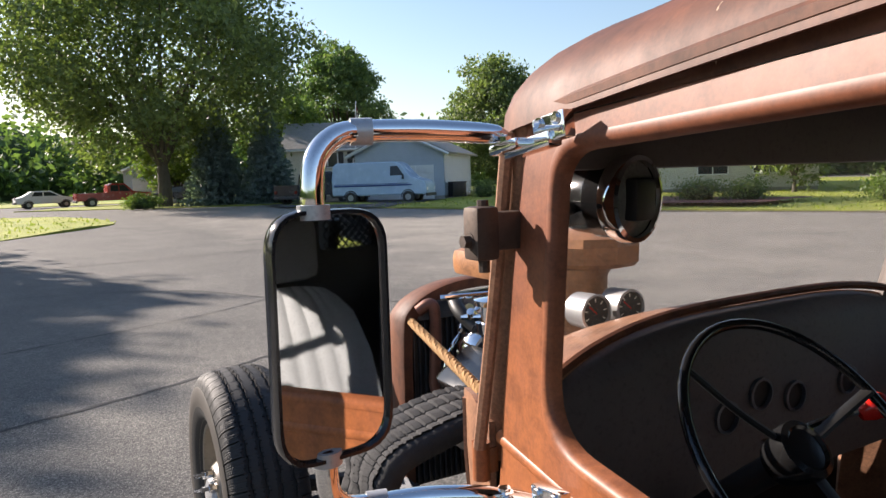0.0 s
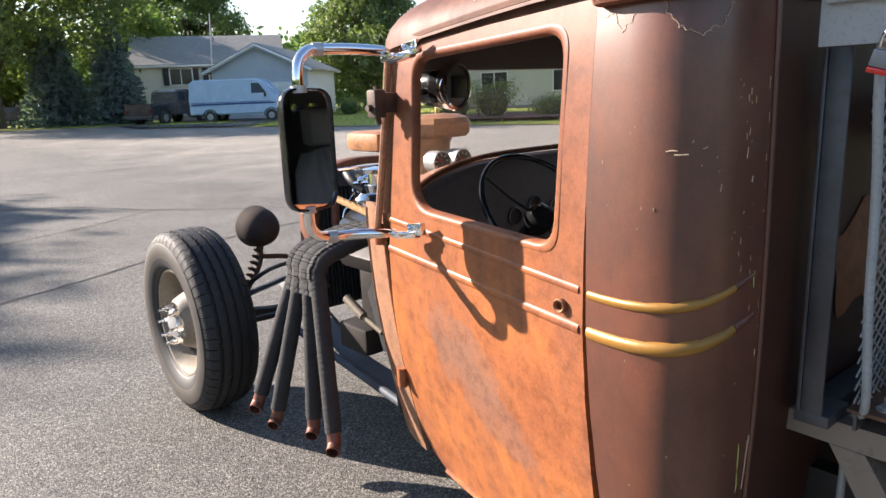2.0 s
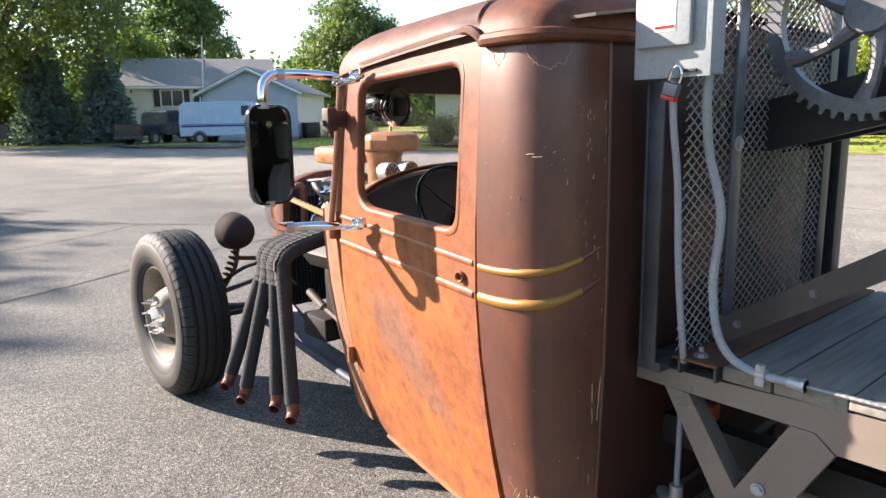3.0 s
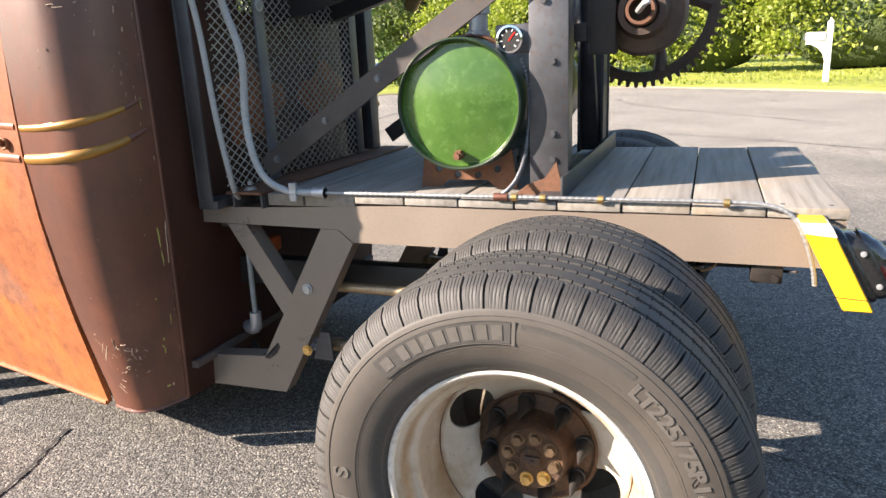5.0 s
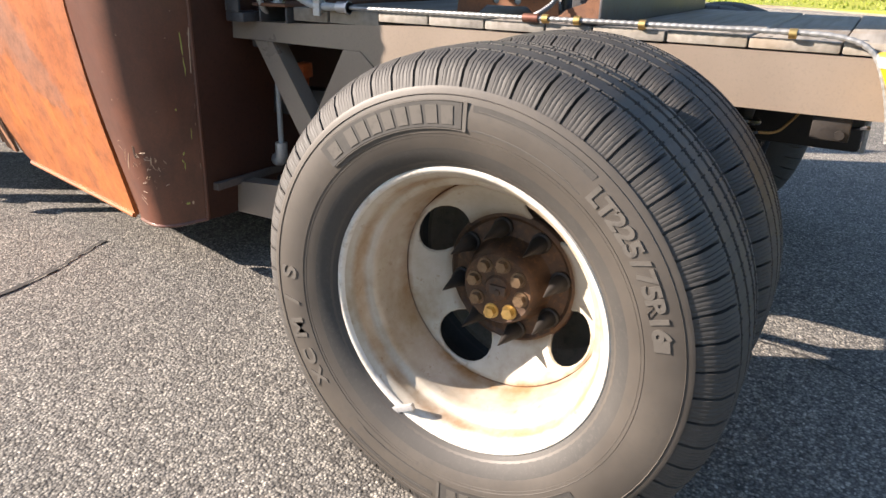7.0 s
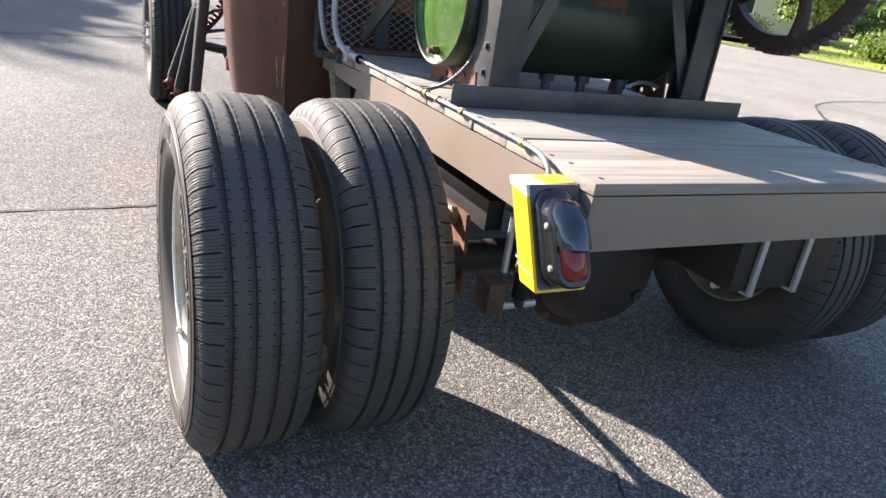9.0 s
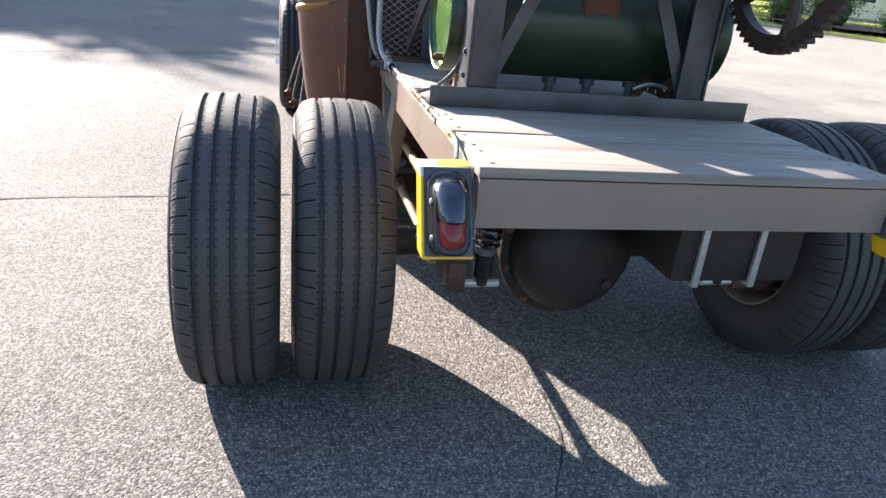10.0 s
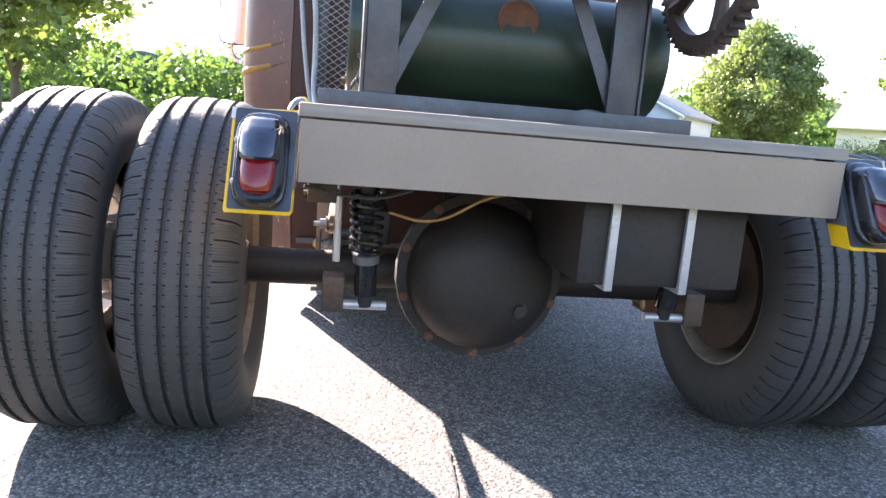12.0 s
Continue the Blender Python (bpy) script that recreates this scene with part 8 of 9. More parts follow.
crack([(-4.5, 4.6), (-2.6, 5.35), (-0.82, 6.05), (0.6, 6.75), (2.5, 7.3), (5, 8.5)], 0.022, 1)
crack([(-3.5, 11.9), (-0.2, 10.9), (1.0, 9.2), (2.2, 7.9), (2.6, 7.3)], 0.02, 2)
crack([(-5, 14.5), (-1, 15.0), (3.2, 15.6), (8, 15.2)], 0.03, 3)
crack([(-6, 1.0), (-3.2, 1.15), (-1.62, 1.345), (-0.95, 1.40), (-0.6, 1.52)], 0.010, 4)
crack([(-0.13, -0.2), (-0.15, -0.42), (-0.25, -0.66), (-0.30, -1.0), (-0.42, -1.5)], 0.0035, 5)
crack([(3.5, 3.0), (6.0, 3.6), (8.2, 5.2), (12, 6.0)], 0.025, 6)
crack([(5, -3), (7.5, 0.5), (8.2, 5.2)], 0.02, 7)
crack([(-5, 7.2), (-2.5, 7.7), (-0.2, 8.6), (0.9, 9.3)], 0.016, 8)
crack([(9, -1.5), (12.5, 1.0), (15, 1.8)], 0.025, 9)

# ---- trees ----
def leaf_mesh(name, centres, per, spread, size, mat, parent, seed, droop=0.2, label=""):
    rnd = np.random.RandomState(seed)
    n_ = len(centres) * per
    c = np.repeat(np.array(centres), per, axis=0) + rnd.normal(0, 1, (n_, 3)) * np.array([spread, spread, spread * 0.7])
    d = rnd.normal(0, 1, (n_, 3))
    d /= np.linalg.norm(d, axis=1)[:, None]
    e = np.cross(d, rnd.normal(0, 1, (n_, 3)))
    e /= np.linalg.norm(e, axis=1)[:, None]
    s_ = size * rnd.uniform(0.55, 1.25, (n_, 1))
    v = np.stack([c - d * s_, c - e * s_ * 0.55, c + d * s_, c + e * s_ * 0.55], 1).reshape(-1, 3)
    f = np.arange(n_ * 4).reshape(-1, 4)
    me = bpy.data.meshes.new(name)
    me.from_pydata(v.tolist(), [], f.tolist())
    me.materials.append(mat)
    ob = new(name, me)
    if parent:
        ob.parent = parent
    return tagged(ob, label)


def broad_tree(loc, height, radius, base, mat, seed, label, clumps=260, per=26, size=0.2, trunk_r=0.3, stems=3, squash=1.0):
    rnd = random.Random(seed)
    t = thing("tree", label, "tree", loc=loc)
    b = B()
    fork = base * 0.9
    tube(b, smooth_path([(0, 0, -0.1), (0.05, 0.02, fork * 0.5), (0, 0, fork)], 4), trunk_r, 10, rfun=lambda q: 1.25 - 0.4 * q)
    part("trunk", b, M["bark"], t, "grey-brown bark")
    tips = []
    for k in range(stems * 3):
        a = 2 * math.pi * k / (stems * 3) + rnd.uniform(-0.3, 0.3)
        reach = radius * rnd.uniform(0.35, 0.8)
        top = height * rnd.uniform(0.55, 0.92)
        p = [(0, 0, fork * 0.92), (reach * 0.3 * math.cos(a), reach * 0.3 * math.sin(a), fork + (top - fork) * 0.35), (reach * 0.7 * math.cos(a), reach * 0.7 * math.sin(a), fork + (top - fork) * 0.7), (reach * math.cos(a), reach * math.sin(a), top)]
        b = B()
        tube(b, smooth_path(p, 4), trunk_r * 0.5, 7, rfun=lambda q: 1.05 - 0.88 * q)
        part("limb", b, M["bark"], t)
        tips += [Vector(q) for q in p[1:]]
    cs = []
    mid = Vector((0, 0, (height + base) / 2))
    hz = (height - base) / 2
    for k in range(clumps):
        while True:
            q = Vector((rnd.gauss(0, 1), rnd.gauss(0, 1), rnd.gauss(0, 1)))
            if q.length > 0.1:
                break
        q.normalize()
        r = rnd.uniform(0.35, 1.0) ** 0.55
        lump = 1 + 0.30 * noise.noise(q * 2.1 + Vector((seed * 3.1, 0, 0))) + 0.16 * noise.noise(q * 5 + Vector((0, seed, 0)))
        wide = 1.0 - 0.18 * max(0, q.z) * squash
        cs.append((q.x * radius * r * lump * wide, q.y * radius * r * lump * wide, mid.z + q.z * hz * r * lump))
    leaf_mesh("crown", cs, per, radius * 0.055 + 0.14, size, mat, t, seed, label="leafy uneven crown")
    return t


def spruce(loc, height, radius, seed, label):
    rnd = random.Random(seed)
    t = thing("spruce", label, "tree", "spruces", loc)
    b = B()
    tube(b, [(0, 0, 0), (0, 0, height * 0.98)], 0.16, 8, rfun=lambda q: 1 - 0.9 * q)
    part("trunk", b, M["bark"], t)
    v = []
    tiers = int(height * 3.4)
    for k in range(tiers):
        z = height * (0.03 + 0.95 * k / tiers)
        r0 = radius * (1 - z / height) ** 0.9 * rnd.uniform(0.86, 1.1) + 0.10
        n_ = max(5, int(26 * r0 / radius))
        for i in range(n_):
            a = 2 * math.pi * (i + rnd.uniform(-0.3, 0.3)) / n_ + k * 1.1
            r = r0 * rnd.uniform(0.72, 1.1)
            for q in np.linspace(0.2, 1.0, 6):
                v.append((r * q * math.cos(a), r * q * math.sin(a), z - 0.30 * r * q + 0.14 * r * q * q + rnd.uniform(-0.04, 0.04)))
    leaf_mesh("needles", v, 12, 0.085, 0.13, M["needle"], t, seed, label="dense blue-green boughs")
    return t


def hedge(loc, sx, sy, h, seed, mat, label, clumps=140, size=0.14, cat="hedge", name="hedge"):
    rnd = random.Random(seed)
    t = thing(name, label, cat, loc=loc)
    for k in range(7):
        b = B()
        x, y = rnd.uniform(-sx, sx) * 0.7, rnd.uniform(-sy, sy) * 0.7
        tube(b, [(x, y, -0.05), (x + rnd.uniform(-0.1, 0.1), y, h * 0.7)], 0.035, 6)
        part("stem", b, M["bark"], t)
    # added dark solid blocks light and stands for the shade among the leaves
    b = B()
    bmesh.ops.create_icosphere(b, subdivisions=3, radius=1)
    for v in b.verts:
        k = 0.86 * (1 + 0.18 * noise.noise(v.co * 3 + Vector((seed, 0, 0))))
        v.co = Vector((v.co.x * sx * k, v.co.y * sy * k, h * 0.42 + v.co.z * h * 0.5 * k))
    part("shade_core", b, M["core"], t, "", 180)
    cs = []
    for k in range(clumps):
        x, y = rnd.uniform(-1, 1), rnd.uniform(-1, 1)
        top = h * (1 - 0.35 * (x * x + y * y) / 2) * (1 + 0.25 * noise.noise(Vector((x * sx * 0.7, y * 2, seed))))
        cs.append((x * sx, y * sy, top * rnd.uniform(0.08, 1.0) ** 0.6))
    leaf_mesh("leaves", cs, 46, 0.16 + 0.05 * h, size * 0.72, mat, t, seed)
    return t


broad_tree((5.2, 52.6, 0), 18.0, 10.4, 3.2, M["leaf_maple"], 11, "large spreading maple with forked trunk on the lawn", 820, 74, 0.18, 0.42, 4)
broad_tree((25.6, 72, 0), 15.6, 5.0, 3.0, M["leaf_dark"], 12, "tall dense dark green tree behind the house", 430, 80, 0.19, 0.35)
broad_tree((32.5, 51.5, 0), 11.6, 4.7, 1.3, M["leaf"], 13, "round green tree beside the garage", 430, 76, 0.165, 0.3)
broad_tree((16.5, 61, 0), 9.5, 3.6, 1.5, M["leaf_light"], 14, "light green tree between the spruces and house", 220, 70, 0.165, 0.2)
broad_tree((8, 66, 0), 9.0, 4.0, 1.0, M["leaf_light"], 15, "sunlit light green tree behind the maple", 220, 70, 0.17, 0.2)
broad_tree((-13.6, 27.4, 0), 10.8, 5.0, 2.6, M["leaf"], 16, "tall shade tree on the corner lawn", 380, 60, 0.19, 0.32)
broad_tree((-24, 54, 0), 14, 6.0, 2.4, M["leaf_dark"], 17, "dense shade tree behind the corner lawn", 300, 44, 0.26, 0.32)
broad_tree((-22, 33, 0), 12, 5.5, 2.2, M["leaf"], 18, "broad shade tree on the corner lot", 280, 44, 0.26, 0.3)
broad_tree((40, 41, 0), 9.5, 4.0, 1.2, M["leaf"], 19, "leafy yard tree between two houses", 220, 44, 0.22, 0.25)
broad_tree((45, 47, 0), 11, 4.5, 1.2, M["leaf_light"], 20, "tall yard tree with light leaves", 220, 44, 0.24, 0.25)
broad_tree((39, 17, 0), 10.5, 4.6, 1.6, M["leaf"], 21, "green yard tree behind a hedge", 250, 66, 0.165, 0.25)
broad_tree((46, 8, 0), 13, 5.5, 1.8, M["leaf_dark"], 22, "tall tree at the edge of the woods", 280, 66, 0.19, 0.3)
broad_tree((40, -6, 0), 12, 5.0, 1.2, M["leaf_light"], 23, "sunlit tree above the hedge", 280, 70, 0.17, 0.3)
broad_tree((33, 24.5, 0), 6.0, 2.2, 0.6, M["leaf"], 24, "small ornamental tree in the yard", 140, 24, 0.16, 0.12)
spruce((8.5, 51.3, 0), 7.6, 2.45, 31, "dark blue-green spruce standing on the lawn")
spruce((11.4, 48.6, 0), 6.9, 2.2, 32, "shorter dark spruce beside the driveway")
for k, (x, y, sx, sy, h) in enumerate([(32, 6, 2.2, 3.5, 4.6), (31, 0.5, 2.0, 3.5, 4.4), (29.5, -5.5, 2.0, 3.5, 4.2), (27, -11, 2.0, 3.5, 4.4), (24.5, -16, 2.0, 3.5, 4.0), (35.5, 11.5, 2.0, 3.0, 4.4), (21, -22, 3.4, 2.4, 4.2), (15, -25.5, 3.8, 2.2, 4.4), (8.5, -28, 3.8, 2.2, 4.0), (2, -30, 3.8, 2.2, 4.2)]):
    hedge((x, y, 0.05), sx, sy, h, 40 + k, M["hedge"], "tall sunlit yellow-green hedge along the lawn", 420, 0.15)
for k, (x, y, sx, sy, h) in enumerate([(25.8, 11.6, 1.3, 0.9, 1.25), (23.7, 14.2, 1.0, 0.8, 1.0)]):
    hedge((x, y, 0.05), sx, sy, h, 60 + k, M["leaf_light"], "low clipped green hedge by the street", 110, 0.09)
for k, (x, y, h) in enumerate([(19.4, 22.4, 1.5), (18.3, 23.6, 1.2), (20.8, 20.2, 0.8), (21.5, 18.6, 0.8), (22.2, 38.2, 0.9), (24.5, 38.6, 1.0)]):
    hedge((x, y, 0.1), 0.5 + 0.15 * h, 0.5 + 0.15 * h, h, 70 + k, M["leaf"], "rounded garden shrub in a mulch bed", 60, 0.07, "shrub", "shrub")
hedge((3.4, 49.2, 0.05), 1.0, 0.7, 0.8, 80, M["leaf_light"], "low leafy bush at the foot of the maple", 60, 0.09, "shrub", "shrub")
# woods that close the view all round
rnd = random.Random(9)
cs = []
for k in range(2600):
    a = rnd.uniform(0, 2 * math.pi)
    d = rnd.uniform(92, 112)
    top = 10 + 4 * noise.noise(Vector((math.cos(a) * 4, math.sin(a) * 4, 0)))
    cs.append((d * math.sin(a), 20 + d * math.cos(a), rnd.uniform(0.3, top)))
tagged(leaf_mesh("woods", cs, 26, 1.4, 0.7, M["leaf_dark"], None, 90), "distant dark green woods around the streets", "woods", kind="stuff")

# solid dark wall behind the leaf clumps, its shade in the colour
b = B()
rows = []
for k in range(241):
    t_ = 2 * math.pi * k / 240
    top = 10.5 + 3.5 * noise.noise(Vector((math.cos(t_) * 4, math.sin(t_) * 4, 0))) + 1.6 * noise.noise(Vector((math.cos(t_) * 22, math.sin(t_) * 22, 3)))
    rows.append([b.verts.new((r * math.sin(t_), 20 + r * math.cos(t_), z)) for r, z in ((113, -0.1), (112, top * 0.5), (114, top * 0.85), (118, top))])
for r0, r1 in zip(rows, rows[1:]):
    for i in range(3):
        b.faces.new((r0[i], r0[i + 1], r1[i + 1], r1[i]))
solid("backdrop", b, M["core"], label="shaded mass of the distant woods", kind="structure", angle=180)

# ---- houses ----
def lap_wall(bm, p0, p1, z0, z1, gable=None, course=0.14):
    """A wall of lapped boards from p0 to p1, each course leaning out at its foot; gable: apex height."""
    p0, p1 = Vector((*p0, 0)), Vector((*p1, 0))
    d = (p1 - p0).normalized()
    out = Vector((d.y, -d.x, 0))
    zt = gable or z1
    n_ = int((zt - z0) / course) + 1
    for k in range(n_):
        a = z0 + k * course
        c = min(a + course, zt)
        def span(z):
            if gable and z > z1:
                f = min(0.5, 0.5 * (z - z1) / (gable - z1))
                return p0.lerp(p1, f), p1.lerp(p0, f)
            return p0, p1
        (l0, r0), (l1, r1) = span(a), span(c)
        q = [bm.verts.new(l0 + out * 0.025 + Vector((0, 0, a))), bm.verts.new(r0 + out * 0.025 + Vector((0, 0, a))), bm.verts.new(r1 + Vector((0, 0, c))), bm.verts.new(l1 + Vector((0, 0, c)))]
        bm.faces.new(q)
        q2 = [bm.verts.new(v.co.copy()) for v in q[:2]] + [bm.verts.new(r0 + Vector((0, 0, a))), bm.verts.new(l0 + Vector((0, 0, a)))]
        bm.faces.new(q2)
    return bm


def roof_slope(bm, a, b_, c, d, thick=0.14):
    """A sloping slab through four corners."""
    v = [Vector(p) for p in (a, b_, c, d)]
    nrm = (v[1] - v[0]).cross(v[3] - v[0]).normalized()
    nrm = nrm if nrm.z > 0 else -nrm
    lo = [bm.verts.new(p) for p in v]
    hi = [bm.verts.new(p + nrm * thick) for p in v]
    bm.faces.new(lo)
    bm.faces.new(hi[::-1])
    for i in range(4):
        j = (i + 1) % 4
        bm.faces.new((lo[i], lo[j], hi[j], hi[i]))
    return bm


def house_window(parent, c, d, w, h, shutters=False):
    """A framed window set on a wall at c, along d."""
    d = Vector((*d, 0)).normalized()
    out = Vector((d.y, -d.x, 0))
    m = Matrix.Translation(Vector(c)) @ Matrix((d, out, Vector((0, 0, 1)))).transposed().to_4x4()
    b = B()
    for lo, hi in (((-w / 2 - 0.08, -0.05, -h / 2 - 0.08), (w / 2 + 0.08, 0.07, -h / 2)), ((-w / 2 - 0.08, -0.05, h / 2), (w / 2 + 0.08, 0.07, h / 2 + 0.08)), ((-w / 2 - 0.08, -0.05, -h / 2), (-w / 2, 0.07, h / 2)), ((w / 2, -0.05, -h / 2), (w / 2 + 0.08, 0.07, h / 2)), ((-0.03, -0.05, -h / 2), (0.03, 0.06, h / 2))):
        box(b, lo, hi, 0, m)
    f = part("window", b, M["white"], parent, "white framed window")
    b = B()
    box(b, (-w / 2, -0.02, -h / 2), (w / 2, 0.04, h / 2), 0, m)
    part("pane", b, M["shade_glass"], f, "dark glass pane")
    if shutters:
        for s in (-1, 1):
            b = B()
            box(b, (s * (w / 2 + 0.30) - 0.2, 0.0, -h / 2 - 0.05), (s * (w / 2 + 0.30) + 0.2, 0.075, h / 2 + 0.05), 0.01, m)
            part("shutter", b, M["black"], parent, "dark shutter")


def gabled_house(origin, along, width, depth, eave, ridge, front_mat, side_mat, label, garage=False, gable_front=True):
    """Front wall starts at origin and runs along; the ridge runs back (gable_front) or along it."""
    u = Vector((*along, 0)).normalized()
    w = Vector((-u.y, u.x, 0))
    o = Vector((*origin, 0))
    P = lambda a, c, z=0.0: o + u * a + w * c + Vector((0, 0, z))
    t = thing("house", label, "house", loc=(0, 0, 0))
    walls = [(P(0, 0), P(width, 0), gable_front, front_mat), (P(width, 0), P(width, depth), not gable_front, side_mat), (P(width, depth), P(0, depth), gable_front, side_mat), (P(0, depth), P(0, 0), not gable_front, side_mat)]
    for p, q, g, mt in walls:
        b = B()
        lap_wall(b, (p.x, p.y), (q.x, q.y), 0.25, eave, ridge if g else None)
        part("siding_wall", b, mt, t, "lapped siding wall", 20)
    b = B()
    c4 = [P(0.03, 0.03), P(width - 0.03, 0.03), P(width - 0.03, depth - 0.03), P(0.03, depth - 0.03)]
    lo = [b.verts.new(p + Vector((0, 0, -0.1))) for p in c4]
    hi = [b.verts.new(p + Vector((0, 0, 0.26))) for p in c4]
    for i in range(4):
        j = (i + 1) % 4
        b.faces.new((lo[i], lo[j], hi[j], hi[i]))
    b.faces.new(hi)
    part("foundation", b, M["concrete"], t)
    ov = 0.45
    if gable_front:
        k = (ridge - eave) / (width / 2)
        sl = [((-ov, -ov, eave - ov * k), (-ov, depth + ov, eave - ov * k), (width / 2, depth + ov, ridge), (width / 2, -ov, ridge)), ((width / 2, -ov, ridge), (width / 2, depth + ov, ridge), (width + ov, depth + ov, eave - ov * k), (width + ov, -ov, eave - ov * k))]
    else:
        k = (ridge - eave) / (depth / 2)
        sl = [((-ov, -ov, eave - ov * k), (width + ov, -ov, eave - ov * k), (width + ov, depth / 2, ridge), (-ov, depth / 2, ridge)), ((-ov, depth / 2, ridge), (width + ov, depth / 2, ridge), (width + ov, depth + ov, eave - ov * k), (-ov, depth + ov, eave - ov * k))]
    for q in sl:
        b = B()
        roof_slope(b, *[P(*p) for p in q])
        part("roof_slope", b, M["shingle"], t, "grey shingled roof slope", 20)
    b = B()
    if gable_front:
        for sgn in (0, 1):
            e = P(-ov if not sgn else width + ov, -ov - 0.02, eave - ov * k - 0.02)
            tube(b, [e, P(width / 2, -ov - 0.02, ridge - 0.02)], 0.10, 4)
    else:
        tube(b, [P(-ov, -ov - 0.05, eave - ov * k), P(width + ov, -ov - 0.05, eave - ov * k)], 0.09, 6)
    part("fascia", b, M["white"], t, "white fascia board")
    if garage:
        b = B()
        m = Matrix.Translation(P(width / 2, 0.0, 1.15)) @ Matrix((u, w, Vector((0, 0, 1)))).transposed().to_4x4()
        box(b, (-(width - 1.4) / 2, -0.03, -1.12), ((width - 1.4) / 2, 0.02, 1.12), 0.01, m)
        door = part("garage_door", b, M["white"], t, "white panelled garage door")
        for r in range(4):
            for c in range(4):
                a0, z0 = 0.7 + c * (width - 1.4) / 4, 0.05 + r * 0.55
                b = B()
                m = Matrix.Translation(P(a0 + (width - 1.4) / 8, -0.03, z0 + 0.275)) @ Matrix((u, w, Vector((0, 0, 1)))).transposed().to_4x4()
                box(b, (-(width - 1.4) / 8 + 0.02, -0.05, -0.265), ((width - 1.4) / 8 - 0.02, 0.02, 0.265), 0.02, m)
                part("door_panel", b, M["white"], door)
    return t, P, u, w


hs, P, u, w = gabled_house((16.4, 45.2), (4.2, -4.0), 6.2, 8.0, 3.15, 4.6, M["siding_grey"], M["siding_grey"], "blue-grey gabled garage with white door", True)
hs2, P2, u2, w2 = gabled_house((14.6, 55.0), (0.92, -0.39), 10.5, 8.0, 4.1, 6.2, M["siding_cream"], M["siding_cream"], "two-storey cream house with grey roof", False, False)
for a in (3.2, 6.0, 8.6):
    house_window(hs2, P2(a, -0.05, 3.1), (u2.x, u2.y), 1.5, 1.1, a < 7)
hs3, P3, u3, w3 = gabled_house((27.8, 35.2), (0.62, -0.78), 13.0, 8.0, 3.1, 5.2, M["siding_cream"], M["siding_cream"], "cream bungalow with grey roof behind shrubs", False, False)
for a in (3.0, 7.5, 10.5):
    house_window(hs3, P3(a, -0.05, 1.7), (u3.x, u3.y), 1.6, 1.2)
hs4, P4, u4, w4 = gabled_house((4.0, 70.0), (0.98, -0.2), 9.0, 8.0, 3.0, 5.0, M["siding_grey"], M["siding_grey"], "grey house half hidden behind trees", True, True)
hs5, P5, u5, w5 = gabled_house((50, 22), (0.3, -0.95), 12.0, 9.0, 3.0, 5.4, M["siding_cream"], M["white"], "pale house beyond the hedge", False, False)
for a in (3.0, 8.5):
    house_window(hs5, P5(a, -0.05, 1.7), (u5.x, u5.y), 1.5, 1.2)
# flag on the house
fl = thing("flag", "small striped flag on a white pole at the house", "flag")
b = B()
rod(b, (15.6, 43.0, 3.3), (15.45, 42.2, 6.3), 0.035, 8)
part("pole", b, M["white"], fl)
for k in range(7):
    b = B()
    z = 5.95 - k * 0.17
    v = [b.verts.new((15.5 + 0.05 * math.sin(t * 3 + k), 42.28 - 0.27 * (t * 0.5), z - dz - 0.35 * t)) for t in (0, 0.5, 1.0) for dz in (0, 0.16)]
    for i in (0, 2):
        b.faces.new((v[i], v[i + 1], v[i + 3], v[i + 2]))
    thicken(b, 0.01)
    part("stripe", b, M["car_red"] if k % 2 == 0 else M["white"], fl)

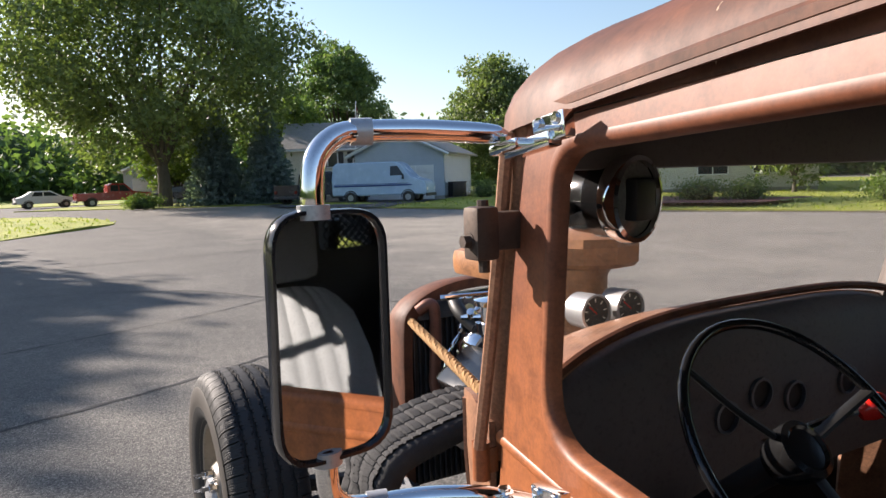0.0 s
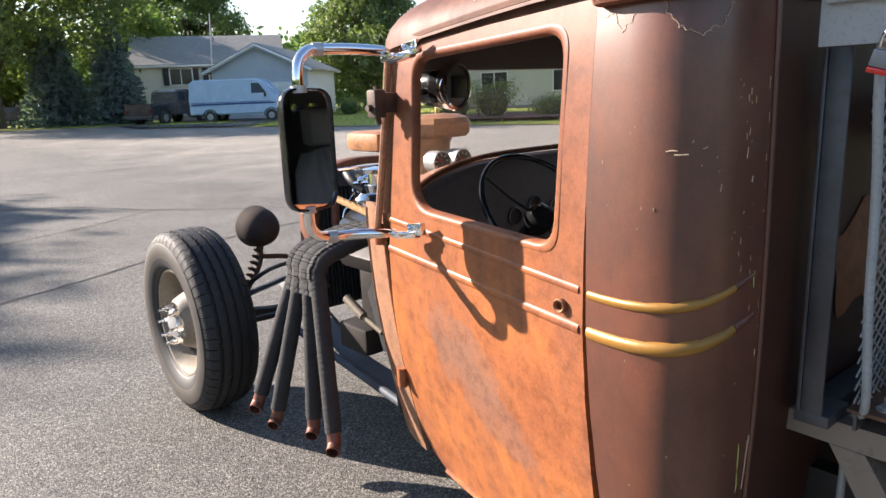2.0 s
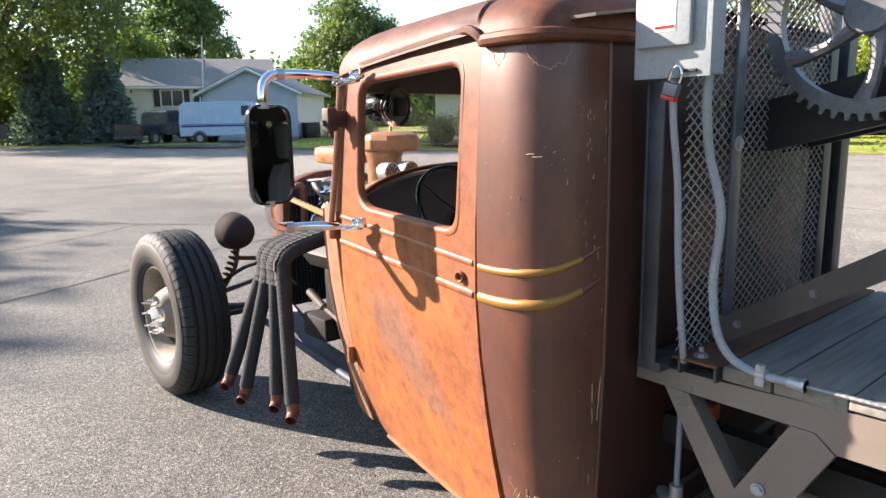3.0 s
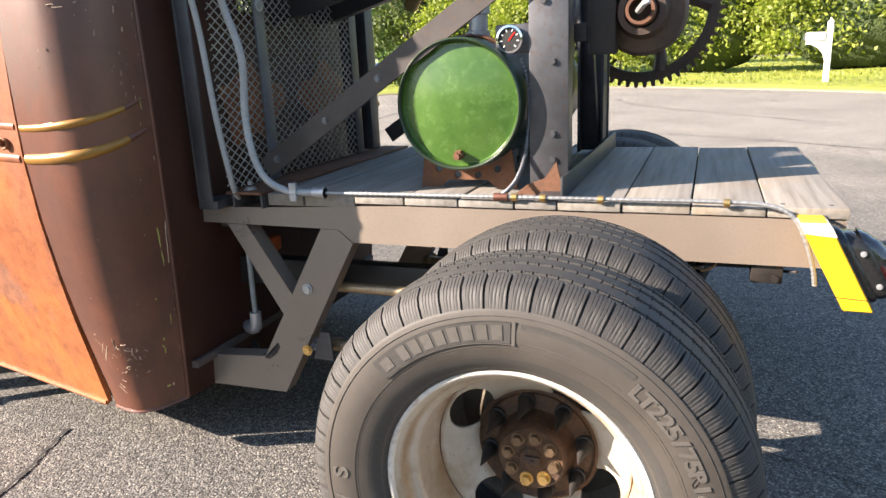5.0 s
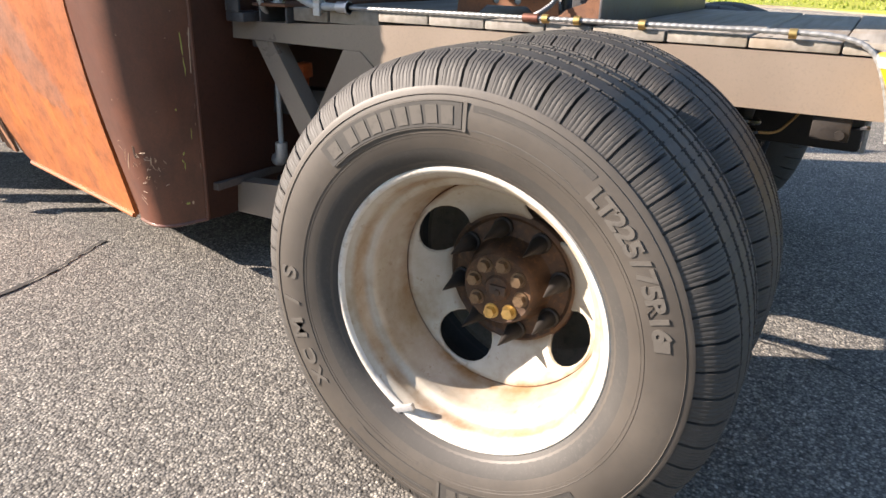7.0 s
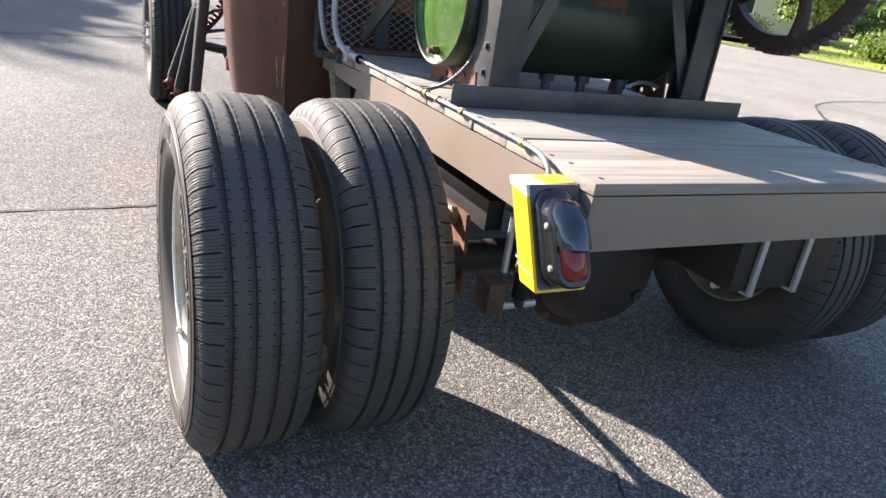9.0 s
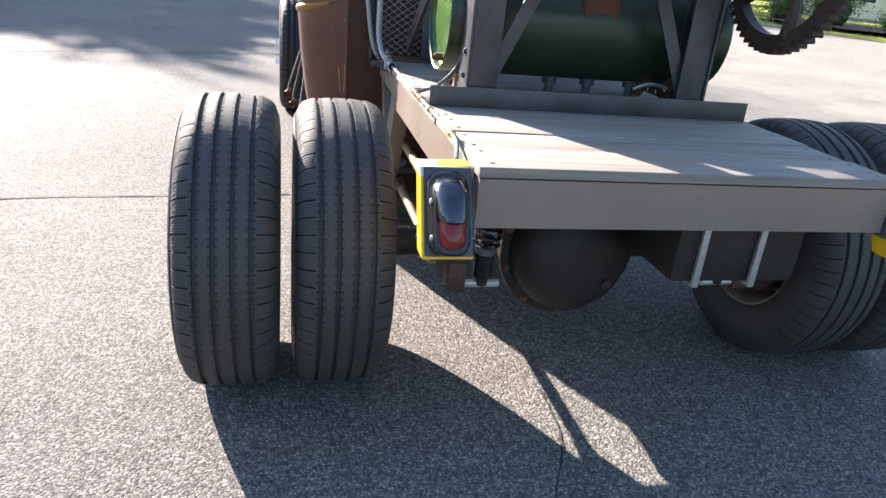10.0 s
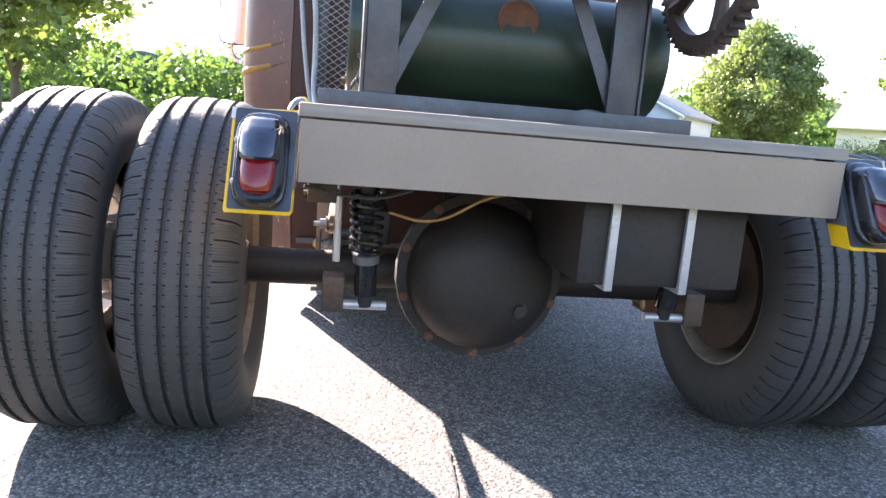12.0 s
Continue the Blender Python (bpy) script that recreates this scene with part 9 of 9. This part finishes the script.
# ---- vehicles ----
def vehicle(name, label, loc, heading, profile, width, mat, cabin, wheels, wr, glass, extra=None, roofz=None):
    """profile: side outline (y, z), nose at +y; cabin: where sides lean in; glass: side window outlines."""
    t = thing(name, label, name.replace("_", " "), "parked cars", loc)
    t.rotation_euler = (0, 0, radians(heading))
    hw = width / 2
    b = B()
    lean = lambda z: hw - max(0, z - cabin) * 0.16
    sh = [b.verts.new((-lean(z), y, z)) for y, z in profile]
    sh2 = [b.verts.new((lean(z), y, z)) for y, z in profile]
    b.faces.new(sh)
    b.faces.new(sh2[::-1])
    n_ = len(profile)
    for i in range(n_):
        j = (i + 1) % n_
        b.faces.new((sh[i], sh2[i], sh2[j], sh[j]))
    bmesh.ops.recalc_face_normals(b, faces=b.faces)
    bmesh.ops.bevel(b, geom=[e for e in b.edges if abs(abs(e.verts[0].co.x) - abs(e.verts[1].co.x)) < 0.2 and e.verts[0].co.x * e.verts[1].co.x > 0], offset=0.06, segments=3, affect="EDGES")
    body = part("body", b, mat, t)
    for s in (-1, 1):
        for g in glass:
            b = B()
            gx = lambda z: s * (lean(z) + 0.006)
            f = [b.verts.new((gx(z), y, z)) for y, z in g]
            f2 = [b.verts.new((gx(z) - s * 0.03, y, z)) for y, z in g]
            b.faces.new(f)
            b.faces.new(f2[::-1])
            for i in range(len(g)):
                j = (i + 1) % len(g)
                b.faces.new((f[i], f[j], f2[j], f2[i]))
            part("side_window", b, M["shade_glass"], t, "dark side window")
        for y in wheels:
            b = B()
            lathe(b, [(-0.11, wr * 0.55), (-0.12, wr * 0.62), (-0.12, wr * 0.9), (-0.09, wr), (0.09, wr), (0.12, wr * 0.9), (0.12, wr * 0.5)], (s * (hw - 0.10), y, wr), "x", 28)
            wh = part("wheel", b, M["rubber"], t, "black tyre")
            b = B()
            lathe(b, [(0.0, wr * 0.6), (0.06, wr * 0.58), (0.05, wr * 0.3), (0.07, wr * 0.15), (0.07, 0.0)], (s * (hw - 0.04), y, wr), "x", 20, s)
            part("hub_cap", b, M["zinc"], wh, "grey hub cap")
            b = B()
            tube(b, [(s * (hw + 0.004), y + wr * 1.15 * math.cos(a), wr + wr * 1.15 * math.sin(a)) for a in np.linspace(0, math.pi, 14)], 0.03, 6)
            part("wheel_arch", b, M["black"], t)
    ys = [p[0] for p in profile]
    for y, s in ((max(ys), 1), (min(ys), -1)):
        b = B()
        box(b, (-hw * 0.95, y - 0.06, 0.38), (hw * 0.95, y + 0.08, 0.56), 0.03)
        part("bumper", b, M["steel_dark"], t)
        for sx in (-1, 1):
            b = B()
            box(b, (sx * hw * 0.8 - 0.09, y - 0.03, 0.72), (sx * hw * 0.8 + 0.09, y + 0.02, 0.90), 0.01)
            part("headlight" if s > 0 else "tail_light", b, M["dial"] if s > 0 else M["red_lens"], t)
    return t


van_prof = [(x * 1.03, z * 1.19 - 0.05) for x, z in [(-2.85, 0.45), (-2.88, 1.2), (-2.82, 1.95), (-2.6, 2.10), (0.9, 2.10), (1.25, 2.0), (1.95, 1.32), (2.75, 1.12), (2.88, 0.95), (2.88, 0.45)]]
van = vehicle("van", "white cargo van with blue side stripe on a driveway", (16.0, 39.7, 0), -133.8, van_prof, 2.0, M["van_paint"], 1.2, (-1.75, 1.85), 0.36, [[(0.75, 1.62), (1.62, 1.62), (1.18, 2.18), (0.75, 2.18)]])
for s in (-1, 1):
    b = B()
    box(b, (s * 1.006 - 0.006, -2.8, 1.02), (s * 1.006 + 0.006, 2.1, 1.10))
    box(b, (s * 1.006 - 0.006, -2.8, 1.14), (s * 1.006 + 0.006, 1.9, 1.17))
    part("side_stripe", b, M["van_blue"], van, "blue side stripe")
    b = B()
    box(b, (s * 1.10 - 0.09, 1.55, 1.40), (s * 1.10 + 0.09, 1.63, 1.62), 0.02)
    part("wing_mirror", b, M["black"], van)
pick = [(-2.75, 0.5), (-2.78, 1.10), (-0.55, 1.12), (-0.5, 1.70), (-0.2, 1.82), (0.75, 1.82), (1.35, 1.18), (2.6, 1.05), (2.75, 0.85), (2.75, 0.5)]
pglass = [[(-0.35, 1.20), (0.25, 1.20), (0.25, 1.70), (-0.30, 1.70)], [(0.32, 1.20), (1.12, 1.20), (0.72, 1.70), (0.32, 1.70)]]
vehicle("pickup_truck", "red pickup parked behind the maple", (2.6, 62.5, 0), -84, pick, 1.95, M["car_red"], 1.1, (-1.7, 1.7), 0.36, pglass)
vehicle("pickup_truck", "dark grey pickup parked beside the van", (13.2, 44.2, 0), -58, [(y, z * 1.12) for y, z in pick], 2.0, M["car_dark"], 1.23, (-1.7, 1.7), 0.42, [[(y, z * 1.12) for y, z in g] for g in pglass])
car = [(-2.2, 0.40), (-2.25, 0.85), (-1.7, 0.98), (-1.0, 1.40), (0.3, 1.42), (1.1, 0.98), (2.1, 0.80), (2.2, 0.40)]
cglass = [[(-1.1, 1.0), (-0.3, 1.0), (-0.3, 1.33), (-0.85, 1.33)], [(-0.22, 1.0), (0.85, 1.0), (0.25, 1.33), (-0.22, 1.33)]]
vehicle("car", "white sedan parked far down the street", (-2.2, 67, 0), -80, car, 1.75, M["white"], 0.95, (-1.35, 1.35), 0.31, cglass)
vehicle("car", "dark sedan parked near the grey garage", (7.4, 63.5, 0), -75, car, 1.75, M["car_dark"], 0.95, (-1.35, 1.35), 0.31, cglass)
vehicle("car", "blue sedan parked behind a clipped hedge", (30.5, 14.0, 0.1), 25, car, 1.75, M["car_blue"], 0.95, (-1.35, 1.35), 0.31, cglass)
# bins by the garage
for k, (x, y) in enumerate([(21.6, 40.9), (22.3, 41.3)]):
    t = thing("wheelie_bin", "dark plastic wheeled bin against the garage wall", "bin", "bins", (x, y, 0.05))
    b = B()
    box(b, (-0.28, -0.32, 0.08), (0.28, 0.32, 1.0), 0.04)
    part("tub", b, M["black"], t)
    b = B()
    box(b, (-0.31, -0.36, 1.0), (0.31, 0.36, 1.08), 0.03)
    part("lid", b, M["black"], t)
# white mailbox post
t = thing("mailbox_post", "white wooden mailbox post on the lawn edge", "mailbox", loc=(18.2, -2.95, 0.0))
b = B()
box(b, (-0.06, -0.065, -0.1), (0.06, 0.065, 1.52), 0.012)
part("post", b, M["white"], t)
b = B()
lathe(b, [(0, 0.08), (0.025, 0.09), (0.08, 0.025), (0.10, 0.032), (0.13, 0.0)], (0, 0, 1.52), "z", 4)
part("cap", b, M["white"], t)
b = B()
box(b, (-0.045, -0.05, 1.02), (0.045, 0.52, 1.10), 0.01)
part("arm", b, M["white"], t)
b = B()
plate(b, [(0.066, 1.015), (0.40, 1.015), (0.24, 0.93), (0.13, 0.80), (0.066, 0.62)], "x", -0.035, 0.07)
part("brace", b, M["white"], t, "curved white brace")
b = B()
box(b, (-0.085, 0.08, 1.105), (0.085, 0.54, 1.31), 0.05)
lb = part("letter_box", b, M["white"], t)
b = B()
box(b, (-0.066, 0.535, 1.13), (0.066, 0.545, 1.285), 0.03)
part("flap", b, M["steel_grey"], lb, "grey front flap")
# driveway in front of the garage
b = B()
sheet(b, [(9.4, 38.5), (12.4, 31.5), (14.5, 34.5), (20, 39), (17, 44.5), (13.2, 46.6), (10.0, 44.0)], [], 2.0, lambda x, y: Vector((x, y, 0.085)))
solid("driveway", b, M["drive"], label="dark asphalt driveway beside the lawn", kind="structure")
